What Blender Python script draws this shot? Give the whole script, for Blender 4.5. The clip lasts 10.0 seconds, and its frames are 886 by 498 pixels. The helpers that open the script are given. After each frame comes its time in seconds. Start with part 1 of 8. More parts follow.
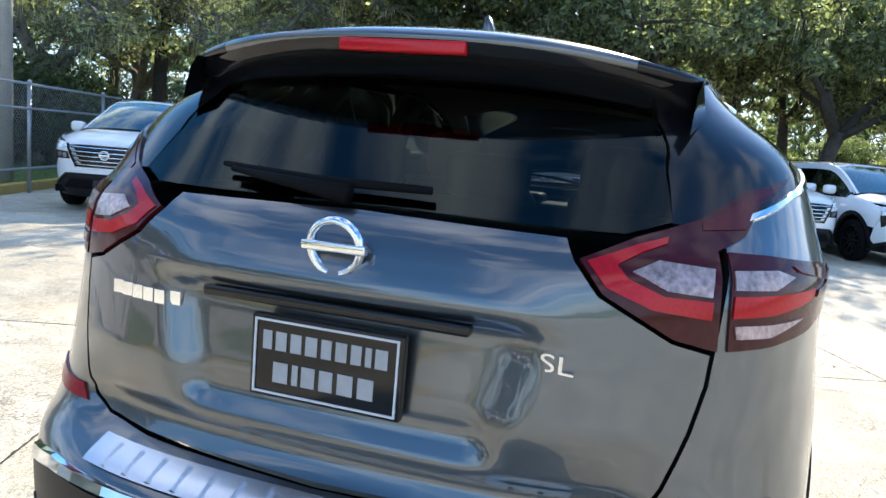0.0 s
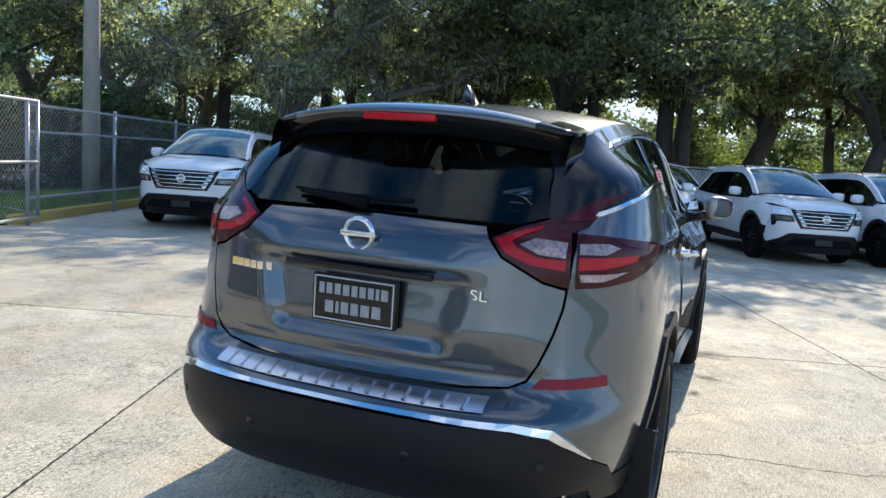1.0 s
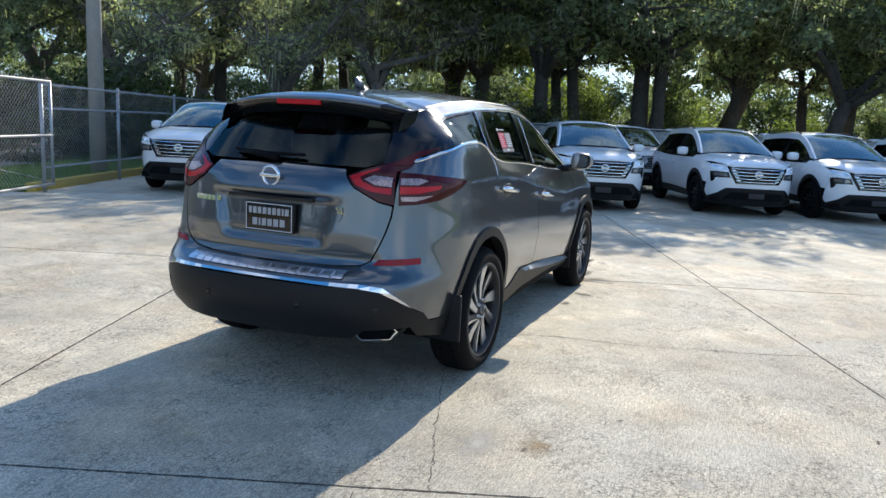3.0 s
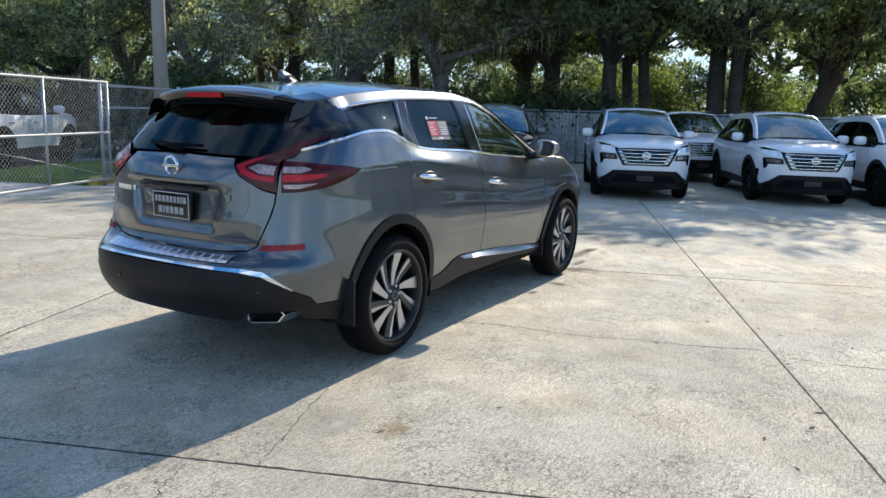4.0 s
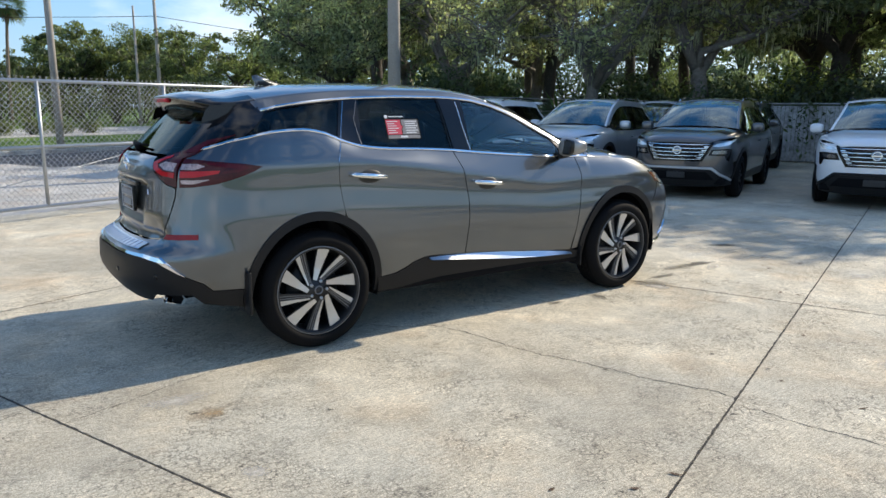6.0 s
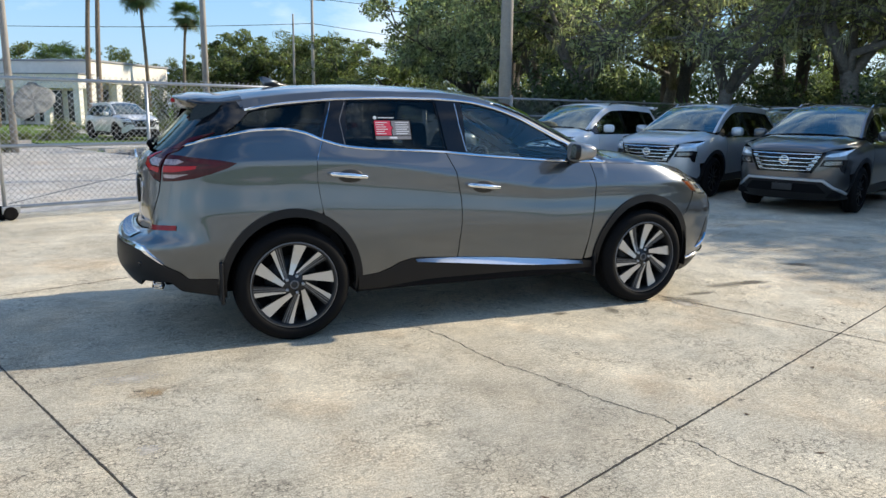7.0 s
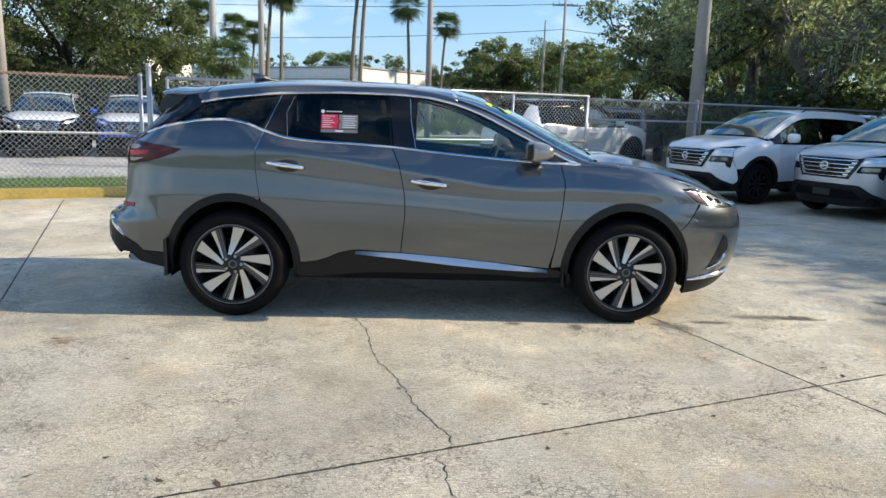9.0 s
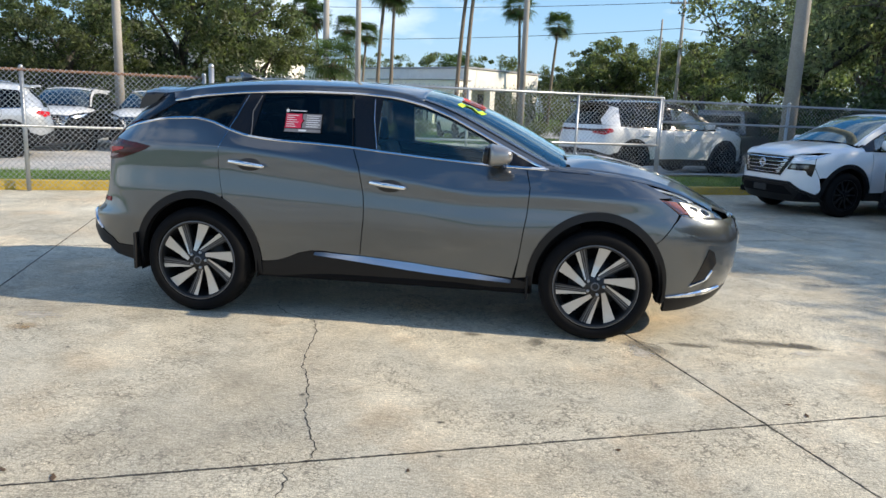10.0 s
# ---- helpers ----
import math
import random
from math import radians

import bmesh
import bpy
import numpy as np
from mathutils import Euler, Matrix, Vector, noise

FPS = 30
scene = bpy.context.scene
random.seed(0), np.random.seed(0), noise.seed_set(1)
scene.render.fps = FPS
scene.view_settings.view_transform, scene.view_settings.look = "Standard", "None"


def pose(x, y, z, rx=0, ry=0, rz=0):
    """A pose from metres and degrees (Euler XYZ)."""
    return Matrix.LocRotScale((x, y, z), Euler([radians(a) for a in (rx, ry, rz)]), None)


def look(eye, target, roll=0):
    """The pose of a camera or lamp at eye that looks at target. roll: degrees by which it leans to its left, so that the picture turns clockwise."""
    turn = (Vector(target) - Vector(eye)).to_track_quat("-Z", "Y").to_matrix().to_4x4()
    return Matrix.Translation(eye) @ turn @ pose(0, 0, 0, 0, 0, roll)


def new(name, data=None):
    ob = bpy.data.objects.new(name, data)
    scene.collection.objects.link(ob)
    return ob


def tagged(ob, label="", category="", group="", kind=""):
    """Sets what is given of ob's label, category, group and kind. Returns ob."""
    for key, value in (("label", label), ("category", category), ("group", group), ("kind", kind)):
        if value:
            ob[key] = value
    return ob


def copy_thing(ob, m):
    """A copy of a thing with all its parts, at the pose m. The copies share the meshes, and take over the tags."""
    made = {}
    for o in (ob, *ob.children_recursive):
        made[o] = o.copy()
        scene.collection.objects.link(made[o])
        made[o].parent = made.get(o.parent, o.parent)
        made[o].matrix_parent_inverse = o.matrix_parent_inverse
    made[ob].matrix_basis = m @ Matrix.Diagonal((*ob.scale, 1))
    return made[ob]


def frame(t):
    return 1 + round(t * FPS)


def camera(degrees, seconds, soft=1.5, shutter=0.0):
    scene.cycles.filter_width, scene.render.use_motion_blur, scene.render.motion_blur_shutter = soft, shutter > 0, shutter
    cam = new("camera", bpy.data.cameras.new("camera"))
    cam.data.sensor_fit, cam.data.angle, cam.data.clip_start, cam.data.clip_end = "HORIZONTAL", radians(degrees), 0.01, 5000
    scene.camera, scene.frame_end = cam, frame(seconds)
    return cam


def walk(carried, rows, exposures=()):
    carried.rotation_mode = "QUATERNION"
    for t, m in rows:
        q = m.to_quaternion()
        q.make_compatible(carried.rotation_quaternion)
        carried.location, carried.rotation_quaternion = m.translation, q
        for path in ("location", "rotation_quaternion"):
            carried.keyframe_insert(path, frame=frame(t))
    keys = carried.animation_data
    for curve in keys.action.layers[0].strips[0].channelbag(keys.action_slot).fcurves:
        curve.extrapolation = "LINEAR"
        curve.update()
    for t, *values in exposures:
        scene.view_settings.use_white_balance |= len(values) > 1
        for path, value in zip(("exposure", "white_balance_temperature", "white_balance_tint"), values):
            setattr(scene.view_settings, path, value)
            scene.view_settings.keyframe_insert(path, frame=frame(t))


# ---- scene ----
cam = camera(62.9, 10.0)
PATH = [
    (0, (-3.491, -0.585, 1.368), (-1.605, 0.021, 1.09), 4.9),
    (0.5, (-3.909, -0.88, 1.41), (-2.058, -0.165, 1.161), 4.2),
    (1, (-4.371, -1.137, 1.431), (-2.533, -0.388, 1.184), 3.9),
    (1.5, (-4.789, -1.422, 1.423), (-2.953, -0.673, 1.162), 3.8),
    (2, (-5.168, -1.645, 1.433), (-3.329, -0.914, 1.148), 3.6),
    (2.5, (-5.441, -1.847, 1.456), (-3.604, -1.119, 1.146), 3.3),
    (3, (-5.498, -2.327, 1.479), (-3.677, -1.572, 1.142), 2.9),
    (3.2, (-5.46, -2.539, 1.511), (-3.652, -1.755, 1.166), 2.7),
    (4.3, (-4.841, -3.666, 1.503), (-3.206, -2.577, 1.126), 1.3),
    (4.5, (-4.697, -3.856, 1.524), (-3.11, -2.699, 1.144), 1.1),
    (5, (-4.264, -4.28, 1.523), (-2.815, -2.957, 1.135), 0.7),
    (5.5, (-3.841, -4.701, 1.52), (-2.544, -3.23, 1.128), 0.5),
    (5.7, (-3.652, -4.85, 1.533), (-2.422, -3.322, 1.143), 0.4),
    (6.8, (-2.532, -5.456, 1.509), (-1.682, -3.684, 1.137), 0.5),
    (7, (-2.347, -5.557, 1.522), (-1.572, -3.752, 1.146), 0.8),
    (7.5, (-1.814, -5.741, 1.535), (-1.22, -3.868, 1.161), 1.0),
    (8, (-1.258, -5.922, 1.535), (-0.84, -4.003, 1.158), 1.1),
    (8.5, (-0.693, -5.982, 1.497), (-0.448, -4.032, 1.126), 1.4),
    (9, (-0.145, -5.992, 1.496), (-0.059, -4.029, 1.121), 1.8),
    (9.5, (0.407, -5.945, 1.512), (0.334, -3.983, 1.133), 2.1),
    (10, (0.942, -5.77, 1.532), (0.711, -3.821, 1.148), 2.3),
]
walk(cam, [(t, look(eye, target, roll)) for t, eye, target, roll in PATH],
     exposures=[(0.0, 1.30, 6750, 10), (0.4, 1.13, 6700, 10), (0.8, 0.77, 6600, 10), (1.3, 0.62, 6450, 10), (2.5, 0.58, 6350, 10), (4.5, 0.54, 6600, 10), (7.0, 0.55, 6900, 10), (10.0, 0.56, 6950, 10)])

# ---- light ----
SUN_EL, SUN_AZ = radians(31.5), radians(-1.0)
world = bpy.data.worlds.new("sky")
scene.world = world
world.use_nodes = True
wn = world.node_tree
sky = wn.nodes.new("ShaderNodeTexSky")
sky.sky_type, sky.sun_disc = "NISHITA", False
sky.sun_elevation, sky.sun_rotation = SUN_EL, radians(90.0) - SUN_AZ
sky.dust_density, sky.ozone_density, sky.air_density = 0.25, 3.0, 1.0
# thin broken cloud over the whole sky
way, flat, puff, ramp, mixer = (wn.nodes.new("ShaderNode" + k) for k in ("TexCoord", "Mapping", "TexNoise", "MapRange", "Mix"))
flat.inputs["Scale"].default_value = (1.0, 1.0, 2.6)
puff.inputs["Scale"].default_value, puff.inputs["Detail"].default_value, puff.inputs["Roughness"].default_value = 2.3, 7, 0.58
ramp.inputs["From Min"].default_value, ramp.inputs["From Max"].default_value = 0.49, 0.74
ramp.inputs["To Max"].default_value = 0.85
mixer.data_type = "RGBA"
mixer.inputs[7].default_value = (7.0, 7.3, 7.8, 1)
wn.links.new(way.outputs["Generated"], flat.inputs["Vector"])
wn.links.new(flat.outputs[0], puff.inputs["Vector"])
wn.links.new(puff.outputs["Fac"], ramp.inputs["Value"])
wn.links.new(ramp.outputs[0], mixer.inputs[0])
rich = wn.nodes.new("ShaderNodeHueSaturation")
rich.inputs["Saturation"].default_value = 1.3
wn.links.new(sky.outputs["Color"], rich.inputs["Color"])
# pale blue summer air near the horizon
low_air, rise, air = (wn.nodes.new("ShaderNode" + k) for k in ("SeparateXYZ", "MapRange", "Mix"))
rise.inputs["From Min"].default_value, rise.inputs["From Max"].default_value = 0.0, 0.5
rise.inputs["To Min"].default_value, rise.inputs["To Max"].default_value = 0.8, 0.0
air.data_type = "RGBA"
air.inputs[7].default_value = (1.65, 2.8, 4.55, 1)
wn.links.new(way.outputs["Generated"], low_air.inputs[0])
wn.links.new(low_air.outputs["Z"], rise.inputs["Value"])
wn.links.new(rise.outputs[0], air.inputs[0])
wn.links.new(rich.outputs[0], air.inputs[6])
wn.links.new(air.outputs[2], mixer.inputs[6])
wn.links.new(mixer.outputs[2], wn.nodes["Background"].inputs["Color"])
wn.nodes["Background"].inputs["Strength"].default_value = 0.15
sun = new("sun", bpy.data.lights.new("sun", "SUN"))
sun.data.energy, sun.data.angle, sun.data.color = 3.9, radians(0.55), (1.0, 0.90, 0.745)
sun.matrix_world = look((math.cos(SUN_EL) * math.cos(SUN_AZ) * 60, math.cos(SUN_EL) * math.sin(SUN_AZ) * 60, math.sin(SUN_EL) * 60), (0, 0, 0))


# ---- materials ----
def material(name, colour, rough=0.6, metal=0.0, spread=0.12, grain=40.0, coarse=4.0, bump=0.0, coat=0.0, spec=0.5, dist=0.01, per_object=0.0):
    m = bpy.data.materials.new(name)
    m.use_nodes = True
    t = m.node_tree
    b = t.nodes["Principled BSDF"]
    b.inputs["Roughness"].default_value, b.inputs["Metallic"].default_value = rough, metal
    b.inputs["Specular IOR Level"].default_value = spec
    b.inputs["Coat Weight"].default_value, b.inputs["Coat Roughness"].default_value = coat, 0.02
    b.inputs["Coat IOR"].default_value = 1.75
    co = t.nodes.new("ShaderNodeTexCoord")
    n1, n2 = t.nodes.new("ShaderNodeTexNoise"), t.nodes.new("ShaderNodeTexNoise")
    n1.inputs["Scale"].default_value, n1.inputs["Detail"].default_value = grain, 4
    n2.inputs["Scale"].default_value, n2.inputs["Detail"].default_value = coarse, 5
    for n in (n1, n2):
        t.links.new(co.outputs["Object"], n.inputs["Vector"])
    add = t.nodes.new("ShaderNodeMath")
    add.operation = "ADD"
    t.links.new(n1.outputs["Fac"], add.inputs[0])
    t.links.new(n2.outputs["Fac"], add.inputs[1])
    last = add.outputs[0]
    if per_object:
        info, ma = t.nodes.new("ShaderNodeObjectInfo"), t.nodes.new("ShaderNodeMath")
        ma.operation = "MULTIPLY_ADD"
        ma.inputs[1].default_value = per_object
        t.links.new(info.outputs["Random"], ma.inputs[0])
        t.links.new(last, ma.inputs[2])
        last = ma.outputs[0]
    ramp = t.nodes.new("ShaderNodeMapRange")
    ramp.inputs["From Min"].default_value, ramp.inputs["From Max"].default_value = 0.7, 1.3 + per_object
    ramp.inputs["To Min"].default_value, ramp.inputs["To Max"].default_value = 1 - spread, 1 + spread
    t.links.new(last, ramp.inputs["Value"])
    mul = t.nodes.new("ShaderNodeVectorMath")
    mul.operation = "SCALE"
    mul.inputs[0].default_value = colour
    t.links.new(ramp.outputs[0], mul.inputs["Scale"])
    t.links.new(mul.outputs[0], b.inputs["Base Color"])
    if bump:
        bu = t.nodes.new("ShaderNodeBump")
        bu.inputs["Strength"].default_value, bu.inputs["Distance"].default_value = bump, dist
        t.links.new(n1.outputs["Fac"], bu.inputs["Height"])
        t.links.new(bu.outputs[0], b.inputs["Normal"])
    return m


def glass(name, tint, gloss=1.0, ior=1.5):
    """Thin tinted car glass: light passes through coloured, and a clear reflection lies on it."""
    m = bpy.data.materials.new(name)
    m.use_nodes = True
    t = m.node_tree
    t.nodes.remove(t.nodes["Principled BSDF"])
    tr, gl, mix, fr = (t.nodes.new("ShaderNode" + k) for k in ("BsdfTransparent", "BsdfGlossy", "MixShader", "Fresnel"))
    tr.inputs["Color"].default_value = (*tint, 1)
    gl.inputs["Roughness"].default_value = 0.01
    gl.inputs["Color"].default_value = (0.86, 1.0, 0.97, 1)
    fr.inputs["IOR"].default_value = ior
    boost = t.nodes.new("ShaderNodeMath")
    boost.operation = "MULTIPLY"
    boost.inputs[1].default_value = 1.25 * gloss
    t.links.new(fr.outputs[0], boost.inputs[0])
    t.links.new(boost.outputs[0], mix.inputs[0])
    t.links.new(tr.outputs[0], mix.inputs[1])
    t.links.new(gl.outputs[0], mix.inputs[2])
    t.links.new(mix.outputs[0], t.nodes["Material Output"].inputs["Surface"])
    return m


def leafy(name, colour, spread=0.45, through_light=0.35):
    """Leaves: rough, partly lit through, each leaf its own shade."""
    m = bpy.data.materials.new(name)
    m.use_nodes = True
    t = m.node_tree
    b = t.nodes["Principled BSDF"]
    b.inputs["Roughness"].default_value = 0.55
    geo, mr, mul = t.nodes.new("ShaderNodeNewGeometry"), t.nodes.new("ShaderNodeMapRange"), t.nodes.new("ShaderNodeVectorMath")
    mr.inputs["To Min"].default_value, mr.inputs["To Max"].default_value = 1 - spread, 1 + spread
    mul.operation = "SCALE"
    mul.inputs[0].default_value = colour
    t.links.new(geo.outputs["Random Per Island"], mr.inputs["Value"])
    t.links.new(mr.outputs[0], mul.inputs["Scale"])
    t.links.new(mul.outputs[0], b.inputs["Base Color"])
    tl, mix = t.nodes.new("ShaderNodeBsdfTranslucent"), t.nodes.new("ShaderNodeMixShader")
    up = t.nodes.new("ShaderNodeVectorMath")
    up.operation = "MULTIPLY"
    up.inputs[1].default_value = (1.9, 2.15, 1.1)
    t.links.new(mul.outputs[0], up.inputs[0])
    t.links.new(up.outputs[0], tl.inputs["Color"])
    mix.inputs[0].default_value = through_light
    t.links.new(b.outputs[0], mix.inputs[1])
    t.links.new(tl.outputs[0], mix.inputs[2])
    t.links.new(mix.outputs[0], t.nodes["Material Output"].inputs["Surface"])
    return m


def concrete(name, colour, stain=0.25, fine=150.0):
    """Broom-finished concrete: fine grit, blotches, dark stains and pale worn patches."""
    m = bpy.data.materials.new(name)
    m.use_nodes = True
    t = m.node_tree
    b = t.nodes["Principled BSDF"]
    b.inputs["Roughness"].default_value = 0.82
    co = t.nodes.new("ShaderNodeNewGeometry")
    info = t.nodes.new("ShaderNodeObjectInfo")

    def noise_node(scale, detail=5, rough=0.55):
        n = t.nodes.new("ShaderNodeTexNoise")
        n.inputs["Scale"].default_value, n.inputs["Detail"].default_value, n.inputs["Roughness"].default_value = scale, detail, rough
        t.links.new(co.outputs["Position"], n.inputs["Vector"])
        return n.outputs["Fac"]

    def ranged(src, a, c, lo, hi):
        r = t.nodes.new("ShaderNodeMapRange")
        r.inputs["From Min"].default_value, r.inputs["From Max"].default_value = a, c
        r.inputs["To Min"].default_value, r.inputs["To Max"].default_value = lo, hi
        t.links.new(src, r.inputs["Value"])
        return r.outputs[0]

    def times(a, c):
        n = t.nodes.new("ShaderNodeMath")
        n.operation = "MULTIPLY"
        t.links.new(a, n.inputs[0])
        t.links.new(c, n.inputs[1])
        return n.outputs[0]

    grit = noise_node(fine, 3, 0.8)
    f = ranged(grit, 0.38, 0.60, 0.56, 1.30)
    f = times(f, ranged(noise_node(60.0, 4, 0.75), 0.36, 0.62, 0.74, 1.18))
    f = times(f, ranged(noise_node(0.5), 0.3, 0.7, 1 - stain, 1 + stain * 0.4))
    f = times(f, ranged(noise_node(2.4, 7, 0.65), 0.35, 0.75, 1.10, 0.86))
    # where the cream has worn off, the surface is pitted and crazed
    worn = ranged(noise_node(1.1, 6, 0.65), 0.42, 0.58, 0.12, 1.0)

    def cells(scale, feature, swing):
        vo, warp, wob = (t.nodes.new("ShaderNode" + k) for k in ("TexVoronoi", "VectorMath", "TexNoise"))
        vo.feature = feature
        vo.inputs["Scale"].default_value = scale
        wob.inputs["Scale"].default_value, wob.inputs["Detail"].default_value = scale * 0.7, 4
        t.links.new(co.outputs["Position"], wob.inputs["Vector"])
        warp.operation = "MULTIPLY_ADD"
        warp.inputs[1].default_value = (swing, swing, swing)
        t.links.new(wob.outputs["Color"], warp.inputs[0])
        t.links.new(co.outputs["Position"], warp.inputs[2])
        t.links.new(warp.outputs[0], vo.inputs["Vector"])
        return vo.outputs["Distance"]

    hair = times(ranged(cells(26.0, "DISTANCE_TO_EDGE", 0.07), 0.0, 0.11, 1.0, 0.0), ranged(noise_node(8.0, 4, 0.7), 0.42, 0.55, 0.0, 1.0))
    f = times(f, ranged(times(hair, worn), 0.0, 1.0, 1.0, 0.32))
    pits = times(ranged(cells(60.0, "F1", 0.03), 0.12, 0.42, 1.0, 0.0), ranged(noise_node(22.0, 3, 0.6), 0.47, 0.56, 0.0, 1.0))
    f = times(f, ranged(times(pits, worn), 0.0, 1.0, 1.0, 0.20))
    f = times(f, ranged(noise_node(3.1, 9, 0.72), 0.50, 0.57, 1.03, 0.90))
    f = times(f, ranged(noise_node(1.7, 9, 0.70), 0.54, 0.62, 1.0, 1.16))
    # broom strokes
    rake, drag = (t.nodes.new("ShaderNode" + k) for k in ("Mapping", "TexNoise"))
    rake.inputs["Rotation"].default_value = (0, 0, radians(-21.0))
    rake.inputs["Scale"].default_value = (14.0, 150.0, 1.0)
    drag.inputs["Scale"].default_value, drag.inputs["Detail"].default_value = 1.0, 3
    t.links.new(co.outputs["Position"], rake.inputs["Vector"])
    t.links.new(rake.outputs[0], drag.inputs["Vector"])
    f = times(f, ranged(drag.outputs["Fac"], 0.36, 0.62, 0.80, 1.12))
    f = times(f, ranged(noise_node(9.0, 6, 0.7), 0.55, 0.73, 1.0, 0.82))
    f = times(f, ranged(noise_node(24.0, 6, 0.8), 0.64, 0.69, 1.0, 0.62))
    f = times(f, ranged(noise_node(14.0, 6, 0.75), 0.60, 0.68, 1.0, 1.15))
    f = times(f, ranged(info.outputs["Random"], 0, 1, 0.93, 1.05))
    mul = t.nodes.new("ShaderNodeVectorMath")
    mul.operation = "SCALE"
    warm, mixc = noise_node(1.3), t.nodes.new("ShaderNodeMix")
    mixc.data_type = "RGBA"
    mixc.inputs[6].default_value = (*colour, 1)
    mixc.inputs[7].default_value = (colour[0] * 0.95, colour[1] * 1.0, colour[2] * 1.07, 1)
    t.links.new(ranged(warm, 0.35, 0.65, 0, 1), mixc.inputs[0])
    rust = t.nodes.new("ShaderNodeMix")
    rust.data_type = "RGBA"
    rust.inputs[7].default_value = (colour[0] * 1.06, colour[1] * 0.96, colour[2] * 0.87, 1)
    t.links.new(ranged(noise_node(0.8, 6, 0.65), 0.52, 0.68, 0.0, 0.9), rust.inputs[0])
    t.links.new(mixc.outputs[2], rust.inputs[6])
    t.links.new(rust.outputs[2], mul.inputs[0])
    t.links.new(f, mul.inputs["Scale"])
    t.links.new(mul.outputs[0], b.inputs["Base Color"])
    bu = t.nodes.new("ShaderNodeBump")
    bu.inputs["Strength"].default_value, bu.inputs["Distance"].default_value = 0.6, 0.004
    t.links.new(grit, bu.inputs["Height"])
    t.links.new(bu.outputs[0], b.inputs["Normal"])
    return m


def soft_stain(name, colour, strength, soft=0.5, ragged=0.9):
    """A stain or pale patch that thins out towards an uneven edge."""
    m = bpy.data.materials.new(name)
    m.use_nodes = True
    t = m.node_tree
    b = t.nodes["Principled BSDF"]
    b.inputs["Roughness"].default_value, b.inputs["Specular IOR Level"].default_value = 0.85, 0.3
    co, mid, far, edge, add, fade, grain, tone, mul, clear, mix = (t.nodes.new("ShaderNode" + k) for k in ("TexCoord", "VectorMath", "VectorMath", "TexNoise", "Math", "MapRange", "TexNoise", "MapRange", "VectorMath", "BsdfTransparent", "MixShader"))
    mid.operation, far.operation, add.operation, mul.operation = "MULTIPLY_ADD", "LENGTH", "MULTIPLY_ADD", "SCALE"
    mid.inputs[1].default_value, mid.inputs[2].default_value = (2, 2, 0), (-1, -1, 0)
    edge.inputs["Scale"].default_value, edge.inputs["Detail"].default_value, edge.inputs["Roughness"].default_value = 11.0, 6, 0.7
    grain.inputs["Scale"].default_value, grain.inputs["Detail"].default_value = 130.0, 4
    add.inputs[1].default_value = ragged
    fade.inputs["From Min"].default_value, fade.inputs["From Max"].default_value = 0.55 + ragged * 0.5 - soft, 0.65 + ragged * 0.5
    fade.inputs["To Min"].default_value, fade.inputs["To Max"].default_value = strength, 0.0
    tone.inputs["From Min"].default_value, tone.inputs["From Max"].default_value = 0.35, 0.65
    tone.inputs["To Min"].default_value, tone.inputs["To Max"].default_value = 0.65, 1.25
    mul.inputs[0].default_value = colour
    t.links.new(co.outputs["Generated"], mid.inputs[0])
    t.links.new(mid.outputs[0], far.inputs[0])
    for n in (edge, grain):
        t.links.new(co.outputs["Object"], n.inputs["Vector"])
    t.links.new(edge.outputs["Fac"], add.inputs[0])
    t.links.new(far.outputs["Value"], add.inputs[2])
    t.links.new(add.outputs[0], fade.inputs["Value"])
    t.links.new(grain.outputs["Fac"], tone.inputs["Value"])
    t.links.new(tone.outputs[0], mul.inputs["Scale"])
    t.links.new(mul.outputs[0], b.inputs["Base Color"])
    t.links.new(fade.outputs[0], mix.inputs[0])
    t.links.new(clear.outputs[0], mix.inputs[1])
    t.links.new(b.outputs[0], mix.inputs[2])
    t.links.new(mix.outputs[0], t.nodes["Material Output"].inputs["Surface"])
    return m


